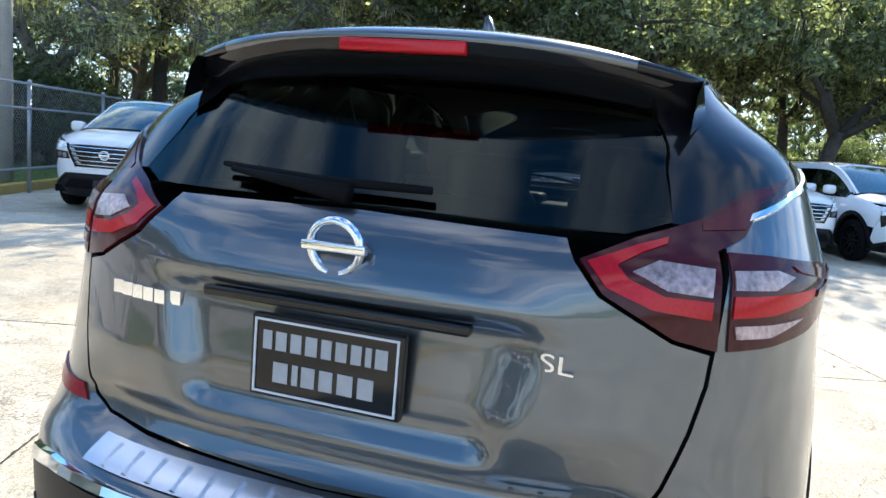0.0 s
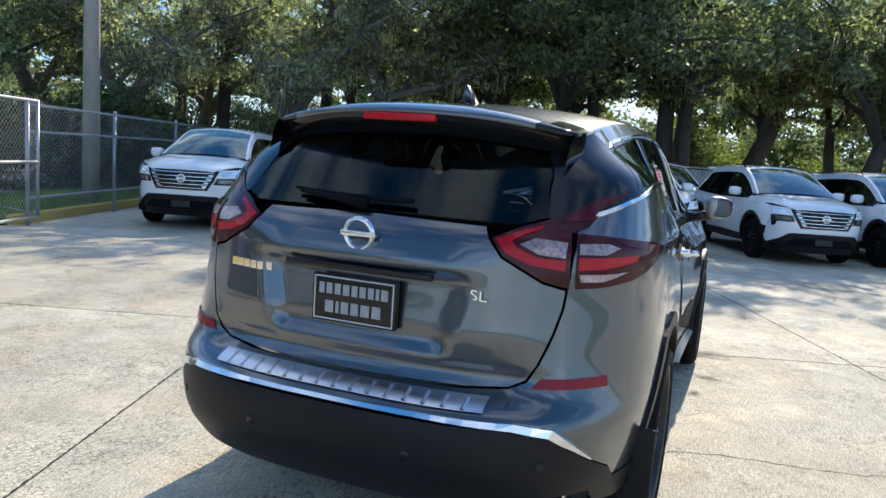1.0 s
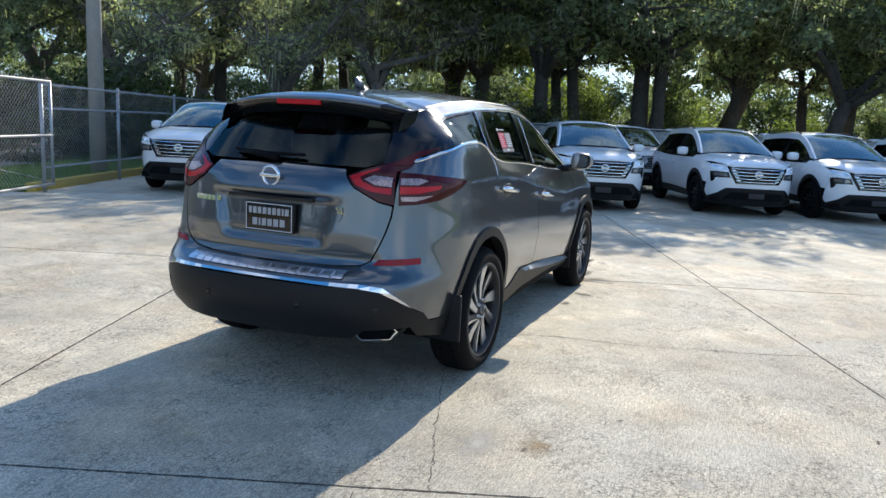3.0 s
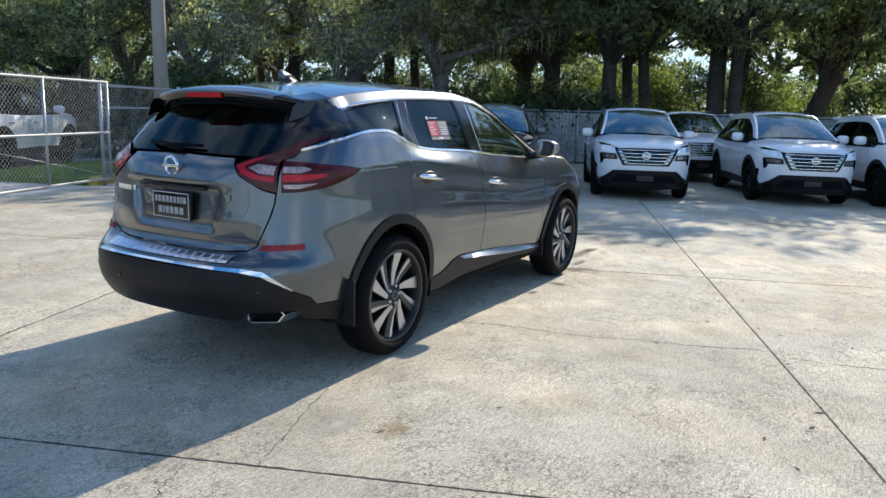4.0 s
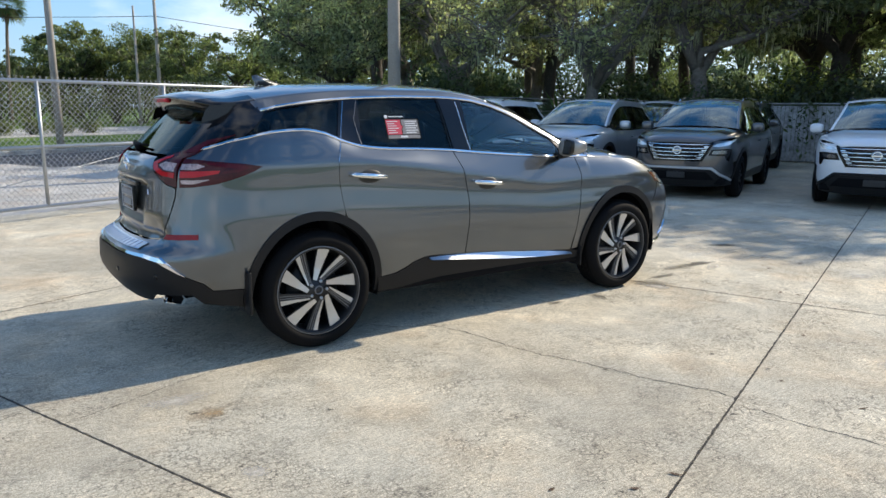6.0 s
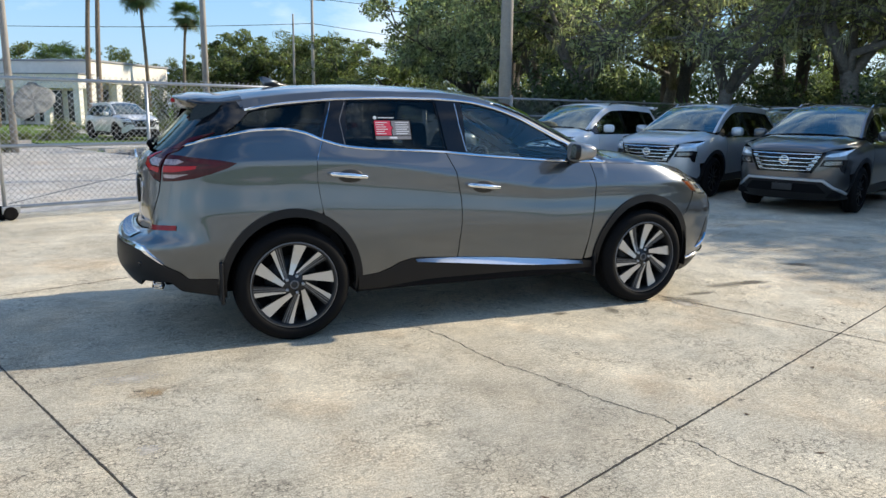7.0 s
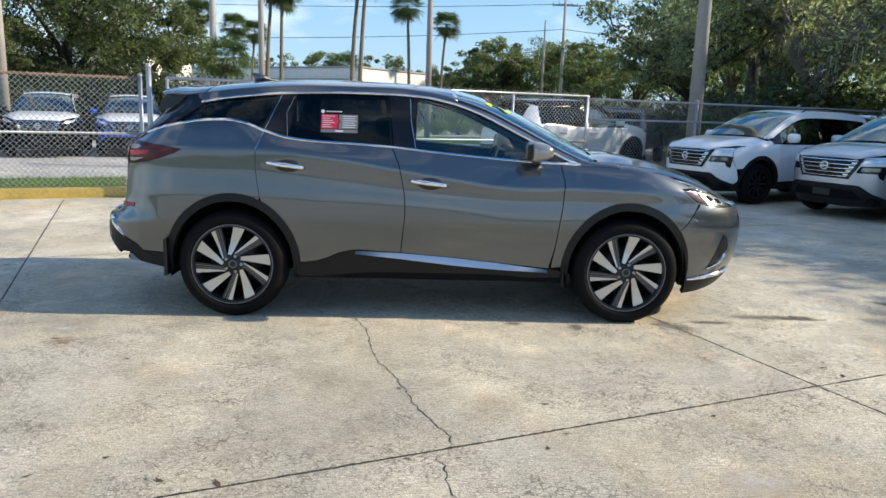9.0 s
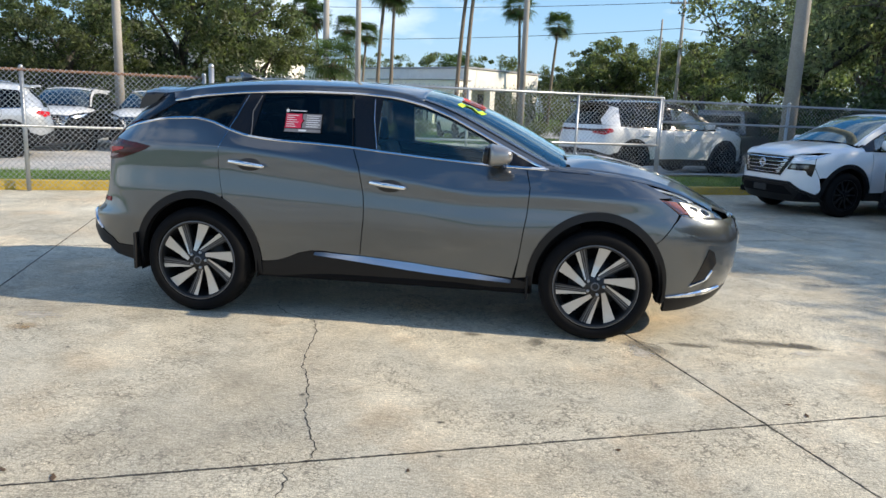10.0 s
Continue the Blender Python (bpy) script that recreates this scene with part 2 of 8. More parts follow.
M = {
    "paint": material("gunmetal_paint", (0.094, 0.105, 0.116), 0.32, 0.9, 0.05, 900, 2.0, coat=1.0),
    "white_paint": material("white_paint", (0.80, 0.815, 0.83), 0.35, 0.0, 0.03, 30, 2, coat=1.0),
    "silver_paint": material("silver_paint", (0.52, 0.55, 0.58), 0.38, 0.6, 0.05, 900, 2, coat=1.0),
    "dark_paint": material("dark_grey_paint", (0.07, 0.073, 0.078), 0.3, 0.6, 0.05, 900, 2, coat=1.0),
    "blue_paint": material("blue_paint", (0.02, 0.13, 0.70), 0.3, 0.3, 0.05, 900, 2, coat=1.0),
    "gloss_black": material("gloss_black", (0.007, 0.007, 0.008), 0.10, 0, 0.1, 30, 2, spec=0.4),
    "cladding": material("textured_black_plastic", (0.011, 0.011, 0.012), 0.45, 0, 0.15, 300, 3, bump=0.15, dist=0.001, spec=0.24),
    "chrome": material("chrome", (0.82, 0.84, 0.86), 0.07, 1.0, 0.03, 20, 3),
    "sill_chrome": material("satin_chrome", (0.62, 0.64, 0.66), 0.30, 1.0, 0.05, 100, 6),
    "brushed": material("brushed_steel", (0.68, 0.70, 0.74), 0.24, 1.0, 0.06, 200, 6),
    "rubber": material("tyre_rubber", (0.006, 0.006, 0.0065), 0.75, 0, 0.2, 120, 8, bump=0.2, dist=0.002, spec=0.12),
    # body paint lightened: the sunlit ground's reflection is put into the cap's colour
    "mirror_cap": material("body_paint_ground_glow", (0.30, 0.295, 0.29), 0.30, 0.6, 0.05, 200, 8, coat=0.6),
    "rim_silver": material("machined_alloy", (0.54, 0.545, 0.55), 0.28, 0.85, 0.05, 300, 8),
    "rim_dark": material("painted_alloy", (0.022, 0.022, 0.023), 0.45, 0.2, 0.08, 100, 8),
    "rim_mid": material("grey_painted_alloy", (0.17, 0.17, 0.175), 0.4, 0.5, 0.08, 100, 8),
    "black": material("matte_black", (0.005, 0.005, 0.006), 0.8, 0, 0.1, 30, 4, spec=0.12),
    "red_lens": material("red_lens", (0.46, 0.010, 0.018), 0.10, 0, 0.18, 160, 8, spec=0.3),
    "dark_red_lens": material("dark_red_lens", (0.060, 0.008, 0.010), 0.08, 0, 0.25, 60, 8, spec=0.3),
    "red_lens_deep": material("deep_red_lens", (0.085, 0.007, 0.011), 0.10, 0, 0.2, 60, 8, spec=0.3),
    "lamp_bowl": material("lamp_bowl", (0.20, 0.21, 0.21), 0.32, 0.85, 0.5, 60, 20),
    "clear_lens": material("clear_lens", (0.40, 0.30, 0.30), 0.2, 0.3, 0.5, 90, 30, spec=0.5),
    "lamp_base": material("dark_chrome", (0.22, 0.225, 0.23), 0.15, 0.8, 0.3, 40, 12),
    "reflector_red": material("dull_red_reflector", (0.26, 0.014, 0.018), 0.25, 0, 0.25, 160, 8, spec=0.3),
    "amber": material("amber_lens", (0.30, 0.075, 0.025), 0.1, 0, 0.05, 50, 8, coat=1.0),
    "headlight": material("headlamp_reflector", (0.80, 0.82, 0.84), 0.22, 0.7, 0.25, 40, 14, coat=0.5),
    "leather": material("black_leather", (0.016, 0.016, 0.018), 0.5, 0, 0.12, 200, 6, bump=0.15, dist=0.002, spec=0.25),
    "beige": material("beige_trim", (0.50, 0.44, 0.35), 0.8, 0, 0.06, 200, 5),
    "clear_glass": glass("clear_car_glass", (0.86, 0.94, 0.90), 1.35, 1.55),
    "screen_glass": glass("windscreen_glass", (0.66, 0.78, 0.74), 1.3, 1.6),
    "suv_screen": glass("shaded_windscreen_glass", (0.28, 0.34, 0.35), 1.5, 1.75),
    "lens_glass": glass("clear_lamp_cover", (0.97, 0.975, 0.97), 0.8, 1.2),
    "dark_glass": glass("privacy_glass", (0.15, 0.16, 0.165), 0.5),
    "sheet_red": material("faded_red_print", (0.55, 0.02, 0.06), 0.5, 0, 0.08, 60, 8),
    "sheet_grey": material("shaded_paper", (0.17, 0.17, 0.185), 0.6, 0, 0.12, 60, 8),
    "plate_grey": material("grey_white_print", (0.36, 0.36, 0.37), 0.5, 0, 0.1, 60, 8),
    "sticker_white": material("white_print", (0.60, 0.60, 0.62), 0.5, 0, 0.05, 60, 8),
    "marker_red": material("red_marker", (0.70, 0.06, 0.04), 0.6, 0, 0.06, 60, 8),
    "neon": material("yellow_green_marker", (0.55, 0.85, 0.04), 0.6, 0, 0.06, 60, 8),
    "concrete": concrete("worn_concrete", (0.640, 0.570, 0.430), 0.36),
    "walk_concrete": concrete("pale_concrete", (0.55, 0.52, 0.47)),
    "joint": material("joint_filler", (0.045, 0.042, 0.038), 0.9, 0, 0.3, 60, 6),
    "asphalt": material("asphalt", (0.075, 0.076, 0.08), 0.9, 0, 0.25, 150, 1.2, bump=0.3),
    "grass": material("grass_soil", (0.115, 0.185, 0.04), 0.95, 0, 0.4, 40, 1.5, bump=0.4, spec=0.1),
    "blade": leafy("grass_blades", (0.10, 0.17, 0.04), 0.4, 0.3),
    "kerb_yellow": material("worn_yellow_paint", (0.62, 0.42, 0.06), 0.7, 0, 0.22, 18, 5, bump=0.2),
    "galvanised": material("galvanised_steel", (0.42, 0.44, 0.46), 0.45, 0.8, 0.12, 80, 6),
    "rusty": material("rusty_pipe", (0.20, 0.11, 0.07), 0.8, 0.2, 0.35, 60, 6),
    "pole": material("weathered_pole", (0.36, 0.33, 0.29), 0.85, 0, 0.15, 30, 2.5, bump=0.2),
    "bark": material("oak_bark", (0.062, 0.055, 0.047), 0.95, 0, 0.4, 14, 2, bump=0.8, dist=0.03),
    "palm_bark": material("palm_bark", (0.20, 0.16, 0.12), 0.95, 0, 0.3, 12, 3, bump=0.6, dist=0.02),
    "oak_leaf": leafy("oak_leaves", (0.146, 0.162, 0.118), 0.75, 0.58),
    "light_leaf": leafy("bright_leaves", (0.135, 0.165, 0.045), 0.6, 0.5),
    "palm_leaf": leafy("palm_leaves", (0.06, 0.095, 0.035)),
    "moss": leafy("hanging_moss", (0.34, 0.34, 0.29), 0.4, 0.5),
    # paler copy of the oak leaves, with the sunlight put into the colour
    "sunlit_leaf_tone": leafy("sunlit_oak_leaves", (0.245, 0.25, 0.185), 0.75, 0.62),
    "wall_paint": material("cream_render", (0.84, 0.80, 0.73), 0.85, 0, 0.08, 60, 2),
    "roof_grey": material("grey_roof", (0.34, 0.34, 0.36), 0.8, 0, 0.1, 40, 2),
    "dark_window": material("dark_window", (0.02, 0.025, 0.03), 0.1, 0, 0.1, 10, 2),
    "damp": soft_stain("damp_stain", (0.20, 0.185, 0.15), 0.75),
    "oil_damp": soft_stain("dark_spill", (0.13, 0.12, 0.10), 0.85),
    "pale_patch": soft_stain("pale_cement_and_glint", (0.60, 0.57, 0.50), 0.65),
    "rust_stain": soft_stain("rust_stain", (0.40, 0.28, 0.15), 0.55),
    "grey_bark": material("pale_grey_bark", (0.17, 0.155, 0.135), 0.95, 0, 0.4, 14, 2, bump=0.8, dist=0.03),
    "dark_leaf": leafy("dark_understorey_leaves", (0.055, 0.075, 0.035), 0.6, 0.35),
    "mid_leaf": leafy("green_leaves", (0.104, 0.120, 0.066), 0.6, 0.55),
    "dead_frond": leafy("dead_fronds", (0.16, 0.12, 0.07), 0.3, 0.2),
    "slat": material("grey_slats", (0.30, 0.31, 0.31), 0.7, 0, 0.45, 12, 1.6),
    "dead_leaf": material("dead_leaf", (0.10, 0.06, 0.035), 0.85, 0, 0.3, 60, 10),
}


# ---- building blocks ----
def part(name, bm, mat, parent=None, label="", smooth=True):
    me = bpy.data.meshes.new(name)
    bm.to_mesh(me)
    bm.free()
    return mesh_part(name, me, mat, parent, label, smooth)


def mesh_part(name, me, mat, parent=None, label="", smooth=True):
    me.materials.append(M[mat])
    if smooth:
        me.polygons.foreach_set("use_smooth", [True] * len(me.polygons))
    ob = new(name, me)
    ob.parent = parent
    return tagged(ob, label)


def thing(name, at, label, category, group="", turn=0.0, kind=""):
    ob = new(name)
    ob.empty_display_size = 0.2
    ob.matrix_basis = pose(*at, 0, 0, turn)
    return tagged(ob, label, category, group, kind)


def box(bm, lo, hi, bevel=0.0, m=None):
    r = bmesh.ops.create_cube(bm, size=1)["verts"]
    c = (Vector(lo) + Vector(hi)) / 2
    d = Vector(hi) - Vector(lo)
    for v in r:
        v.co = Vector((v.co.x * d.x, v.co.y * d.y, v.co.z * d.z)) + c
    if bevel:
        es = list({e for v in r for e in v.link_edges})
        r = bmesh.ops.bevel(bm, geom=es, offset=bevel, segments=3, profile=0.6, affect="EDGES")["verts"]
    if m is not None:
        bmesh.ops.transform(bm, matrix=m, verts=list({v for v in r}))
    return bm


def boxes(*bs):
    bm = bmesh.new()
    for lo, hi, bv in bs:
        box(bm, lo, hi, bv)
    return bm


def tube(bm, pts, radii, sides=8, cap=True):
    """A round bar along the points."""
    pts = [Vector(p) for p in pts]
    if not hasattr(radii, "__len__"):
        radii = [radii] * len(pts)
    rings = []
    side, radii = None, [float(r) for r in radii]
    for i, p in enumerate(pts):
        d = (pts[min(i + 1, len(pts) - 1)] - pts[max(i - 1, 0)]).normalized()
        if side is None:
            side = d.orthogonal().normalized()
        side = (side - d * side.dot(d)).normalized()
        up = d.cross(side)
        rings.append([bm.verts.new(p + radii[i] * (math.cos(a) * side + math.sin(a) * up)) for a in (2 * math.pi * k / sides for k in range(sides))])
    for a, b in zip(rings, rings[1:]):
        for k in range(sides):
            bm.faces.new((a[k], a[(k + 1) % sides], b[(k + 1) % sides], b[k]))
    if cap:
        bm.faces.new(rings[0][::-1])
        bm.faces.new(rings[-1])
    return bm


def lathe(bm, profile, n=48, m=None):
    """Turns (radius, along y) round the y axis."""
    rings = [[bm.verts.new((r * math.cos(a), y, r * math.sin(a))) for a in (2 * math.pi * k / n for k in range(n))] for r, y in profile]
    for a, b in zip(rings, rings[1:]):
        for k in range(n):
            bm.faces.new((a[k], a[(k + 1) % n], b[(k + 1) % n], b[k]))
    if m is not None:
        bmesh.ops.transform(bm, matrix=m, verts=[v for r in rings for v in r])
    return bm


def curve(*pts):
    """A smooth curve through (x, value) points that never overshoots."""
    xs, ys = np.array([p[0] for p in pts], float), np.array([p[1] for p in pts], float)
    h = np.diff(xs)
    d = np.diff(ys) / h
    s = np.zeros(len(xs))
    for i in range(1, len(xs) - 1):
        if d[i - 1] * d[i] > 0:
            w1, w2 = 2 * h[i] + h[i - 1], h[i] + 2 * h[i - 1]
            s[i] = (w1 + w2) / (w1 / d[i - 1] + w2 / d[i])
    s[0], s[-1] = d[0], d[-1]
    xs, ys, s, h = xs.tolist(), ys.tolist(), s.tolist(), h.tolist()

    def f(x):
        if x <= xs[0]:
            return ys[0] + (x - xs[0]) * s[0] * 0.3
        if x >= xs[-1]:
            return ys[-1] + (x - xs[-1]) * s[-1] * 0.3
        i = 0
        while x > xs[i + 1]:
            i += 1
        t = (x - xs[i]) / h[i]
        return (1 + 2 * t) * (1 - t) ** 2 * ys[i] + t * (1 - t) ** 2 * h[i] * s[i] + t * t * (3 - 2 * t) * ys[i + 1] + t * t * (t - 1) * h[i] * s[i + 1]
    return f


def inset(poly, g):
    """The polygon drawn in by g (positive: smaller)."""
    n = len(poly)
    area = sum(poly[i][0] * poly[(i + 1) % n][1] - poly[(i + 1) % n][0] * poly[i][1] for i in range(n))
    sg = 1 if area > 0 else -1
    out = []
    for i in range(n):
        a, b, c = Vector(poly[i - 1]), Vector(poly[i]), Vector(poly[(i + 1) % n])
        d1, d2 = (b - a).normalized(), (c - b).normalized()
        n1, n2 = Vector((-d1.y, d1.x)) * sg, Vector((-d2.y, d2.x)) * sg
        k = n1 + n2
        k = k / max(0.35, 1 + n1.dot(n2)) if k.length > 1e-6 else n1
        out.append(tuple(b + k * g))
    return out


def dense(poly, step, closed=True):
    out = []
    n = len(poly)
    for i in range(n if closed else n - 1):
        a, b = Vector(poly[i]), Vector(poly[(i + 1) % n])
        k = max(1, int((b - a).length / step + 0.5))
        out += [tuple(a.lerp(b, j / k)) for j in range(k)]
    if not closed:
        out.append(tuple(poly[-1]))
    return out


def inside(p, poly):
    x, y = p
    r = False
    n = len(poly)
    for i in range(n):
        x1, y1 = poly[i][:2]
        x2, y2 = poly[i - 1][:2]
        if (y1 > y) != (y2 > y) and x < (x2 - x1) * (y - y1) / (y2 - y1) + x1:
            r = not r
    return r


def filled(poly, step, holes=()):
    """Triangles over a flat outline with holes, with points at even steps inside. Gives points, faces and the loops of the rim."""
    from mathutils.geometry import delaunay_2d_cdt
    loops = [dense(poly, step)] + [dense(h, step) for h in holes]
    pts, edges = [], []
    for lp in loops:
        k = len(pts)
        pts += lp
        edges += [(k + i, k + (i + 1) % len(lp)) for i in range(len(lp))]
    rim = np.array(pts)
    xs, ys = [p[0] for p in poly], [p[1] for p in poly]
    gx, gy = np.meshgrid(np.arange(math.floor(min(xs) / step), math.ceil(max(xs) / step) + 1) * step, np.arange(math.floor(min(ys) / step), math.ceil(max(ys) / step) + 1) * step)
    for p in zip(gx.ravel().tolist(), gy.ravel().tolist()):
        if ((rim - p) ** 2).sum(1).min() > (0.55 * step) ** 2 and inside(p, poly) and not any(inside(p, h) for h in holes):
            pts.append(p)
    v, e, f, *_ = delaunay_2d_cdt([Vector(p) for p in pts], edges, [], 2 if holes else 1, 1e-6)
    v = [tuple(p) for p in v]
    keep = []
    for t in f:
        c = (sum(v[i][0] for i in t) / len(t), sum(v[i][1] for i in t) / len(t))
        if inside(c, poly) and not any(inside(c, h) for h in holes):
            keep.append(tuple(t))
    return v, keep


def skin(name, poly, fn, mat, parent, label="", step=0.03, gap=0.0, lip=0.012, holes=(), mirror=False, off=0.0):
    """A panel: an outline in the surface's own two coordinates, laid on the surface fn(a, b, off), its rim turned in by lip."""
    if gap:
        poly = inset(poly, gap)
        holes = [inset(h, -gap) for h in holes]
    v2, f2 = filled(poly, step, holes)
    v3 = [fn(a, b, off) for a, b in v2]
    fl = []
    for f in f2:
        a, b, c = (Vector(v2[i]) for i in f[:3])
        fl.append(f if (b - a).cross(c - a) > 0 else f[::-1])
    if lip:
        count = {}
        for f in fl:
            for i in range(len(f)):
                count[(f[i], f[(i + 1) % len(f)])] = 1
        rim = [e for e in count if (e[1], e[0]) not in count]
        low, high = {}, {}
        for a, b in rim:
            for i in (a, b):
                if i not in low:
                    low[i], high[i] = len(v3), len(v3) + 1
                    v3 += [fn(*v2[i], off - lip), v3[i].copy()]
        fl += [(high[b], high[a], low[a], low[b]) for a, b in rim]
    if mirror:
        v3 = [Vector((p.x, -p.y, p.z)) for p in v3]
        fl = [f[::-1] for f in fl]
    me = bpy.data.meshes.new(name)
    me.from_pydata([tuple(p) for p in v3], [], fl)
    if lip:
        me.polygons.foreach_set("use_smooth", [len(f) == 3 for f in fl])
        me.materials.append(M[mat])
        ob = new(name, me)
        ob.parent = parent
        return tagged(ob, label)
    return mesh_part(name, me, mat, parent, label)


def strip(name, path, fn, width, proud, mat, parent, label="", mirror=False, step=0.04, base=0.0, tilt=0.0):
    """A moulding along a path in the surface's coordinates; width may be a list."""
    p = dense(path, step, closed=False)
    if hasattr(width, "__len__"):
        tot = [0.0]
        for a, b in zip(p, p[1:]):
            tot.append(tot[-1] + (Vector(b) - Vector(a)).length)
        ws = [float(np.interp(t / tot[-1], np.linspace(0, 1, len(width)), width)) for t in tot]
    else:
        ws = [width] * len(p)
    bm = bmesh.new()
    rows = []
    for i, q in enumerate(p):
        d = (Vector(p[min(i + 1, len(p) - 1)]) - Vector(p[max(i - 1, 0)])).normalized()
        nn = Vector((-d.y, d.x)) * ws[i] / 2
        a, b = Vector(q) - nn, Vector(q) + nn
        sgn = -1 if mirror else 1
        row = []
        for s, h in ((a, base), (a.lerp(b, 0.1 if tilt else 0.2), base + proud + (tilt if d.x >= 0 else 0.0)), (a.lerp(b, 0.9 if tilt else 0.8), base + (0.2 if tilt else 1.0) * proud), (b, base)):
            w = fn(s.x, s.y, h)
            row.append(bm.verts.new((w.x, sgn * w.y, w.z)))
        rows.append(row)
    for a, b in zip(rows, rows[1:]):
        for k in range(3):
            bm.faces.new((a[k], b[k], b[k + 1], a[k + 1]))
    bm.faces.new(rows[0])
    bm.faces.new(rows[-1][::-1])
    bmesh.ops.recalc_face_normals(bm, faces=bm.faces)
    return part(name, bm, mat, parent, label, smooth=False)


# ---- vehicle bodies ----
class Body:
    """The outer surface of a car, x ahead, right side at negative y. u runs along the side and round both ends."""

    def __init__(self, levels, taper, rear, front, xa, xb, nr=3.0, nf=2.6, dent=None, swell=None):
        self.swell = swell
        self.levels, self.taper, self.rear, self.front = levels, taper, rear, front
        self.xa, self.xb, self.nr, self.nf, self.reach, self.dent = xa, xb, nr, nf, 1.3, dent
        self.cache = {}

    def half(self, x, z):
        key = round(x, 4)
        if key not in self.cache:
            self.cache[key] = curve(*self.levels(x))
        return self.cache[key](z) * self.taper(x) + (self.swell(x, z) if self.swell else 0.0)

    def raw(self, u, z):
        if self.xa <= u <= self.xb:
            return Vector((u, -self.half(u, z), z))
        back = u < self.xa
        x0, n = (self.xa, self.nr) if back else (self.xb, self.nf)
        a = (x0 - u if back else u - x0) / self.reach * math.pi / 2
        depth = x0 - self.rear(z) if back else self.front(z) - x0
        c, s = math.cos(a), math.sin(a)
        r = (abs(c) ** n + abs(s) ** n) ** (-1 / n)
        y = -self.half(x0, z) * r * c
        x = depth * r * s
        if back and self.dent:
            x += self.dent(y, z)
        return Vector((x0 - x if back else x0 + x, y, z))

    def normal(self, u, z):
        h = 0.004
        return (self.raw(u + h, z) - self.raw(u - h, z)).cross(self.raw(u, z + h) - self.raw(u, z - h)).normalized()

    def at(self, u, z, off=0.0):
        p = self.raw(u, z)
        return p + self.normal(u, z) * off if off else p

    def back(self, y, z):
        """u at the rear for a place y across."""
        k = max(-0.9999, min(0.9999, -y / self.half(self.xa, z)))
        s = (1 - abs(k) ** self.nr) ** (1 / self.nr)
        return self.xa - math.atan2(s, k) / (math.pi / 2) * self.reach

    def fore(self, y, z):
        k = max(-0.9999, min(0.9999, -y / self.half(self.xb, z)))
        s = (1 - abs(k) ** self.nf) ** (1 / self.nf)
        return self.xb + math.atan2(s, k) / (math.pi / 2) * self.reach

    def fore_x(self, x, z):
        if x <= self.xb:
            return x
        s = min(0.9999, (x - self.xb) / (self.front(z) - self.xb))
        return self.xb + math.atan2(s, (1 - s ** self.nf) ** (1 / self.nf)) / (math.pi / 2) * self.reach

    def side(self, pts):
        """Side places (x, z) as the surface's own (u, z)."""
        return [(self.back_x(x, z) if x < self.xa else self.fore_x(x, z) if x > self.xb else x, z) for x, z in pts]

    def back_x(self, x, z):
        if x >= self.xa:
            return x
        s = min(0.9999, (self.xa - x) / (self.xa - self.rear(z)))
        return self.xa - math.atan2(s, (1 - s ** self.nr) ** (1 / self.nr)) / (math.pi / 2) * self.reach


def arc(cx, cz, rx, rz, a0, a1, n=18):
    return [(cx + rx * math.cos(radians(a0 + (a1 - a0) * i / n)), cz + rz * math.sin(radians(a0 + (a1 - a0) * i / n))) for i in range(n + 1)]


def top_skin(name, x0, x1, half, edge, crown, mat, parent, label="", off=0.0, nx=36, ny=20, power=2.4, span=1.0, bulge=None, lip=0.015):
    """A roof, bonnet or windscreen: from x0 to x1, at each x an arch from edge to edge."""
    def p(x, v, o):
        y = v * half(x)
        z = edge(x) + (crown(x) - edge(x)) * (1 - abs(v) ** power)
        if bulge:
            z += bulge(x, v)
        return Vector((x, y, z + o))
    rows = []
    bm = bmesh.new()
    for i in range(nx + 1):
        x = x0 + (x1 - x0) * i / nx
        rows.append([bm.verts.new(p(x, span * (2 * j / ny - 1), off)) for j in range(ny + 1)])
    for a, b in zip(rows, rows[1:]):
        for j in range(ny):
            bm.faces.new((a[j], b[j], b[j + 1], a[j + 1]))
    if lip:
        rim = rows[0] + [r[-1] for r in rows[1:]] + rows[-1][-2::-1] + [r[0] for r in rows[-2:0:-1]]
        low = [bm.verts.new(v.co - Vector((0, 0, lip))) for v in rim]
        for k in range(len(rim)):
            bm.faces.new((rim[k], rim[(k + 1) % len(rim)], low[(k + 1) % len(rim)], low[k]))
    bmesh.ops.recalc_face_normals(bm, faces=bm.faces)
    return part(name, bm, mat, parent, label)


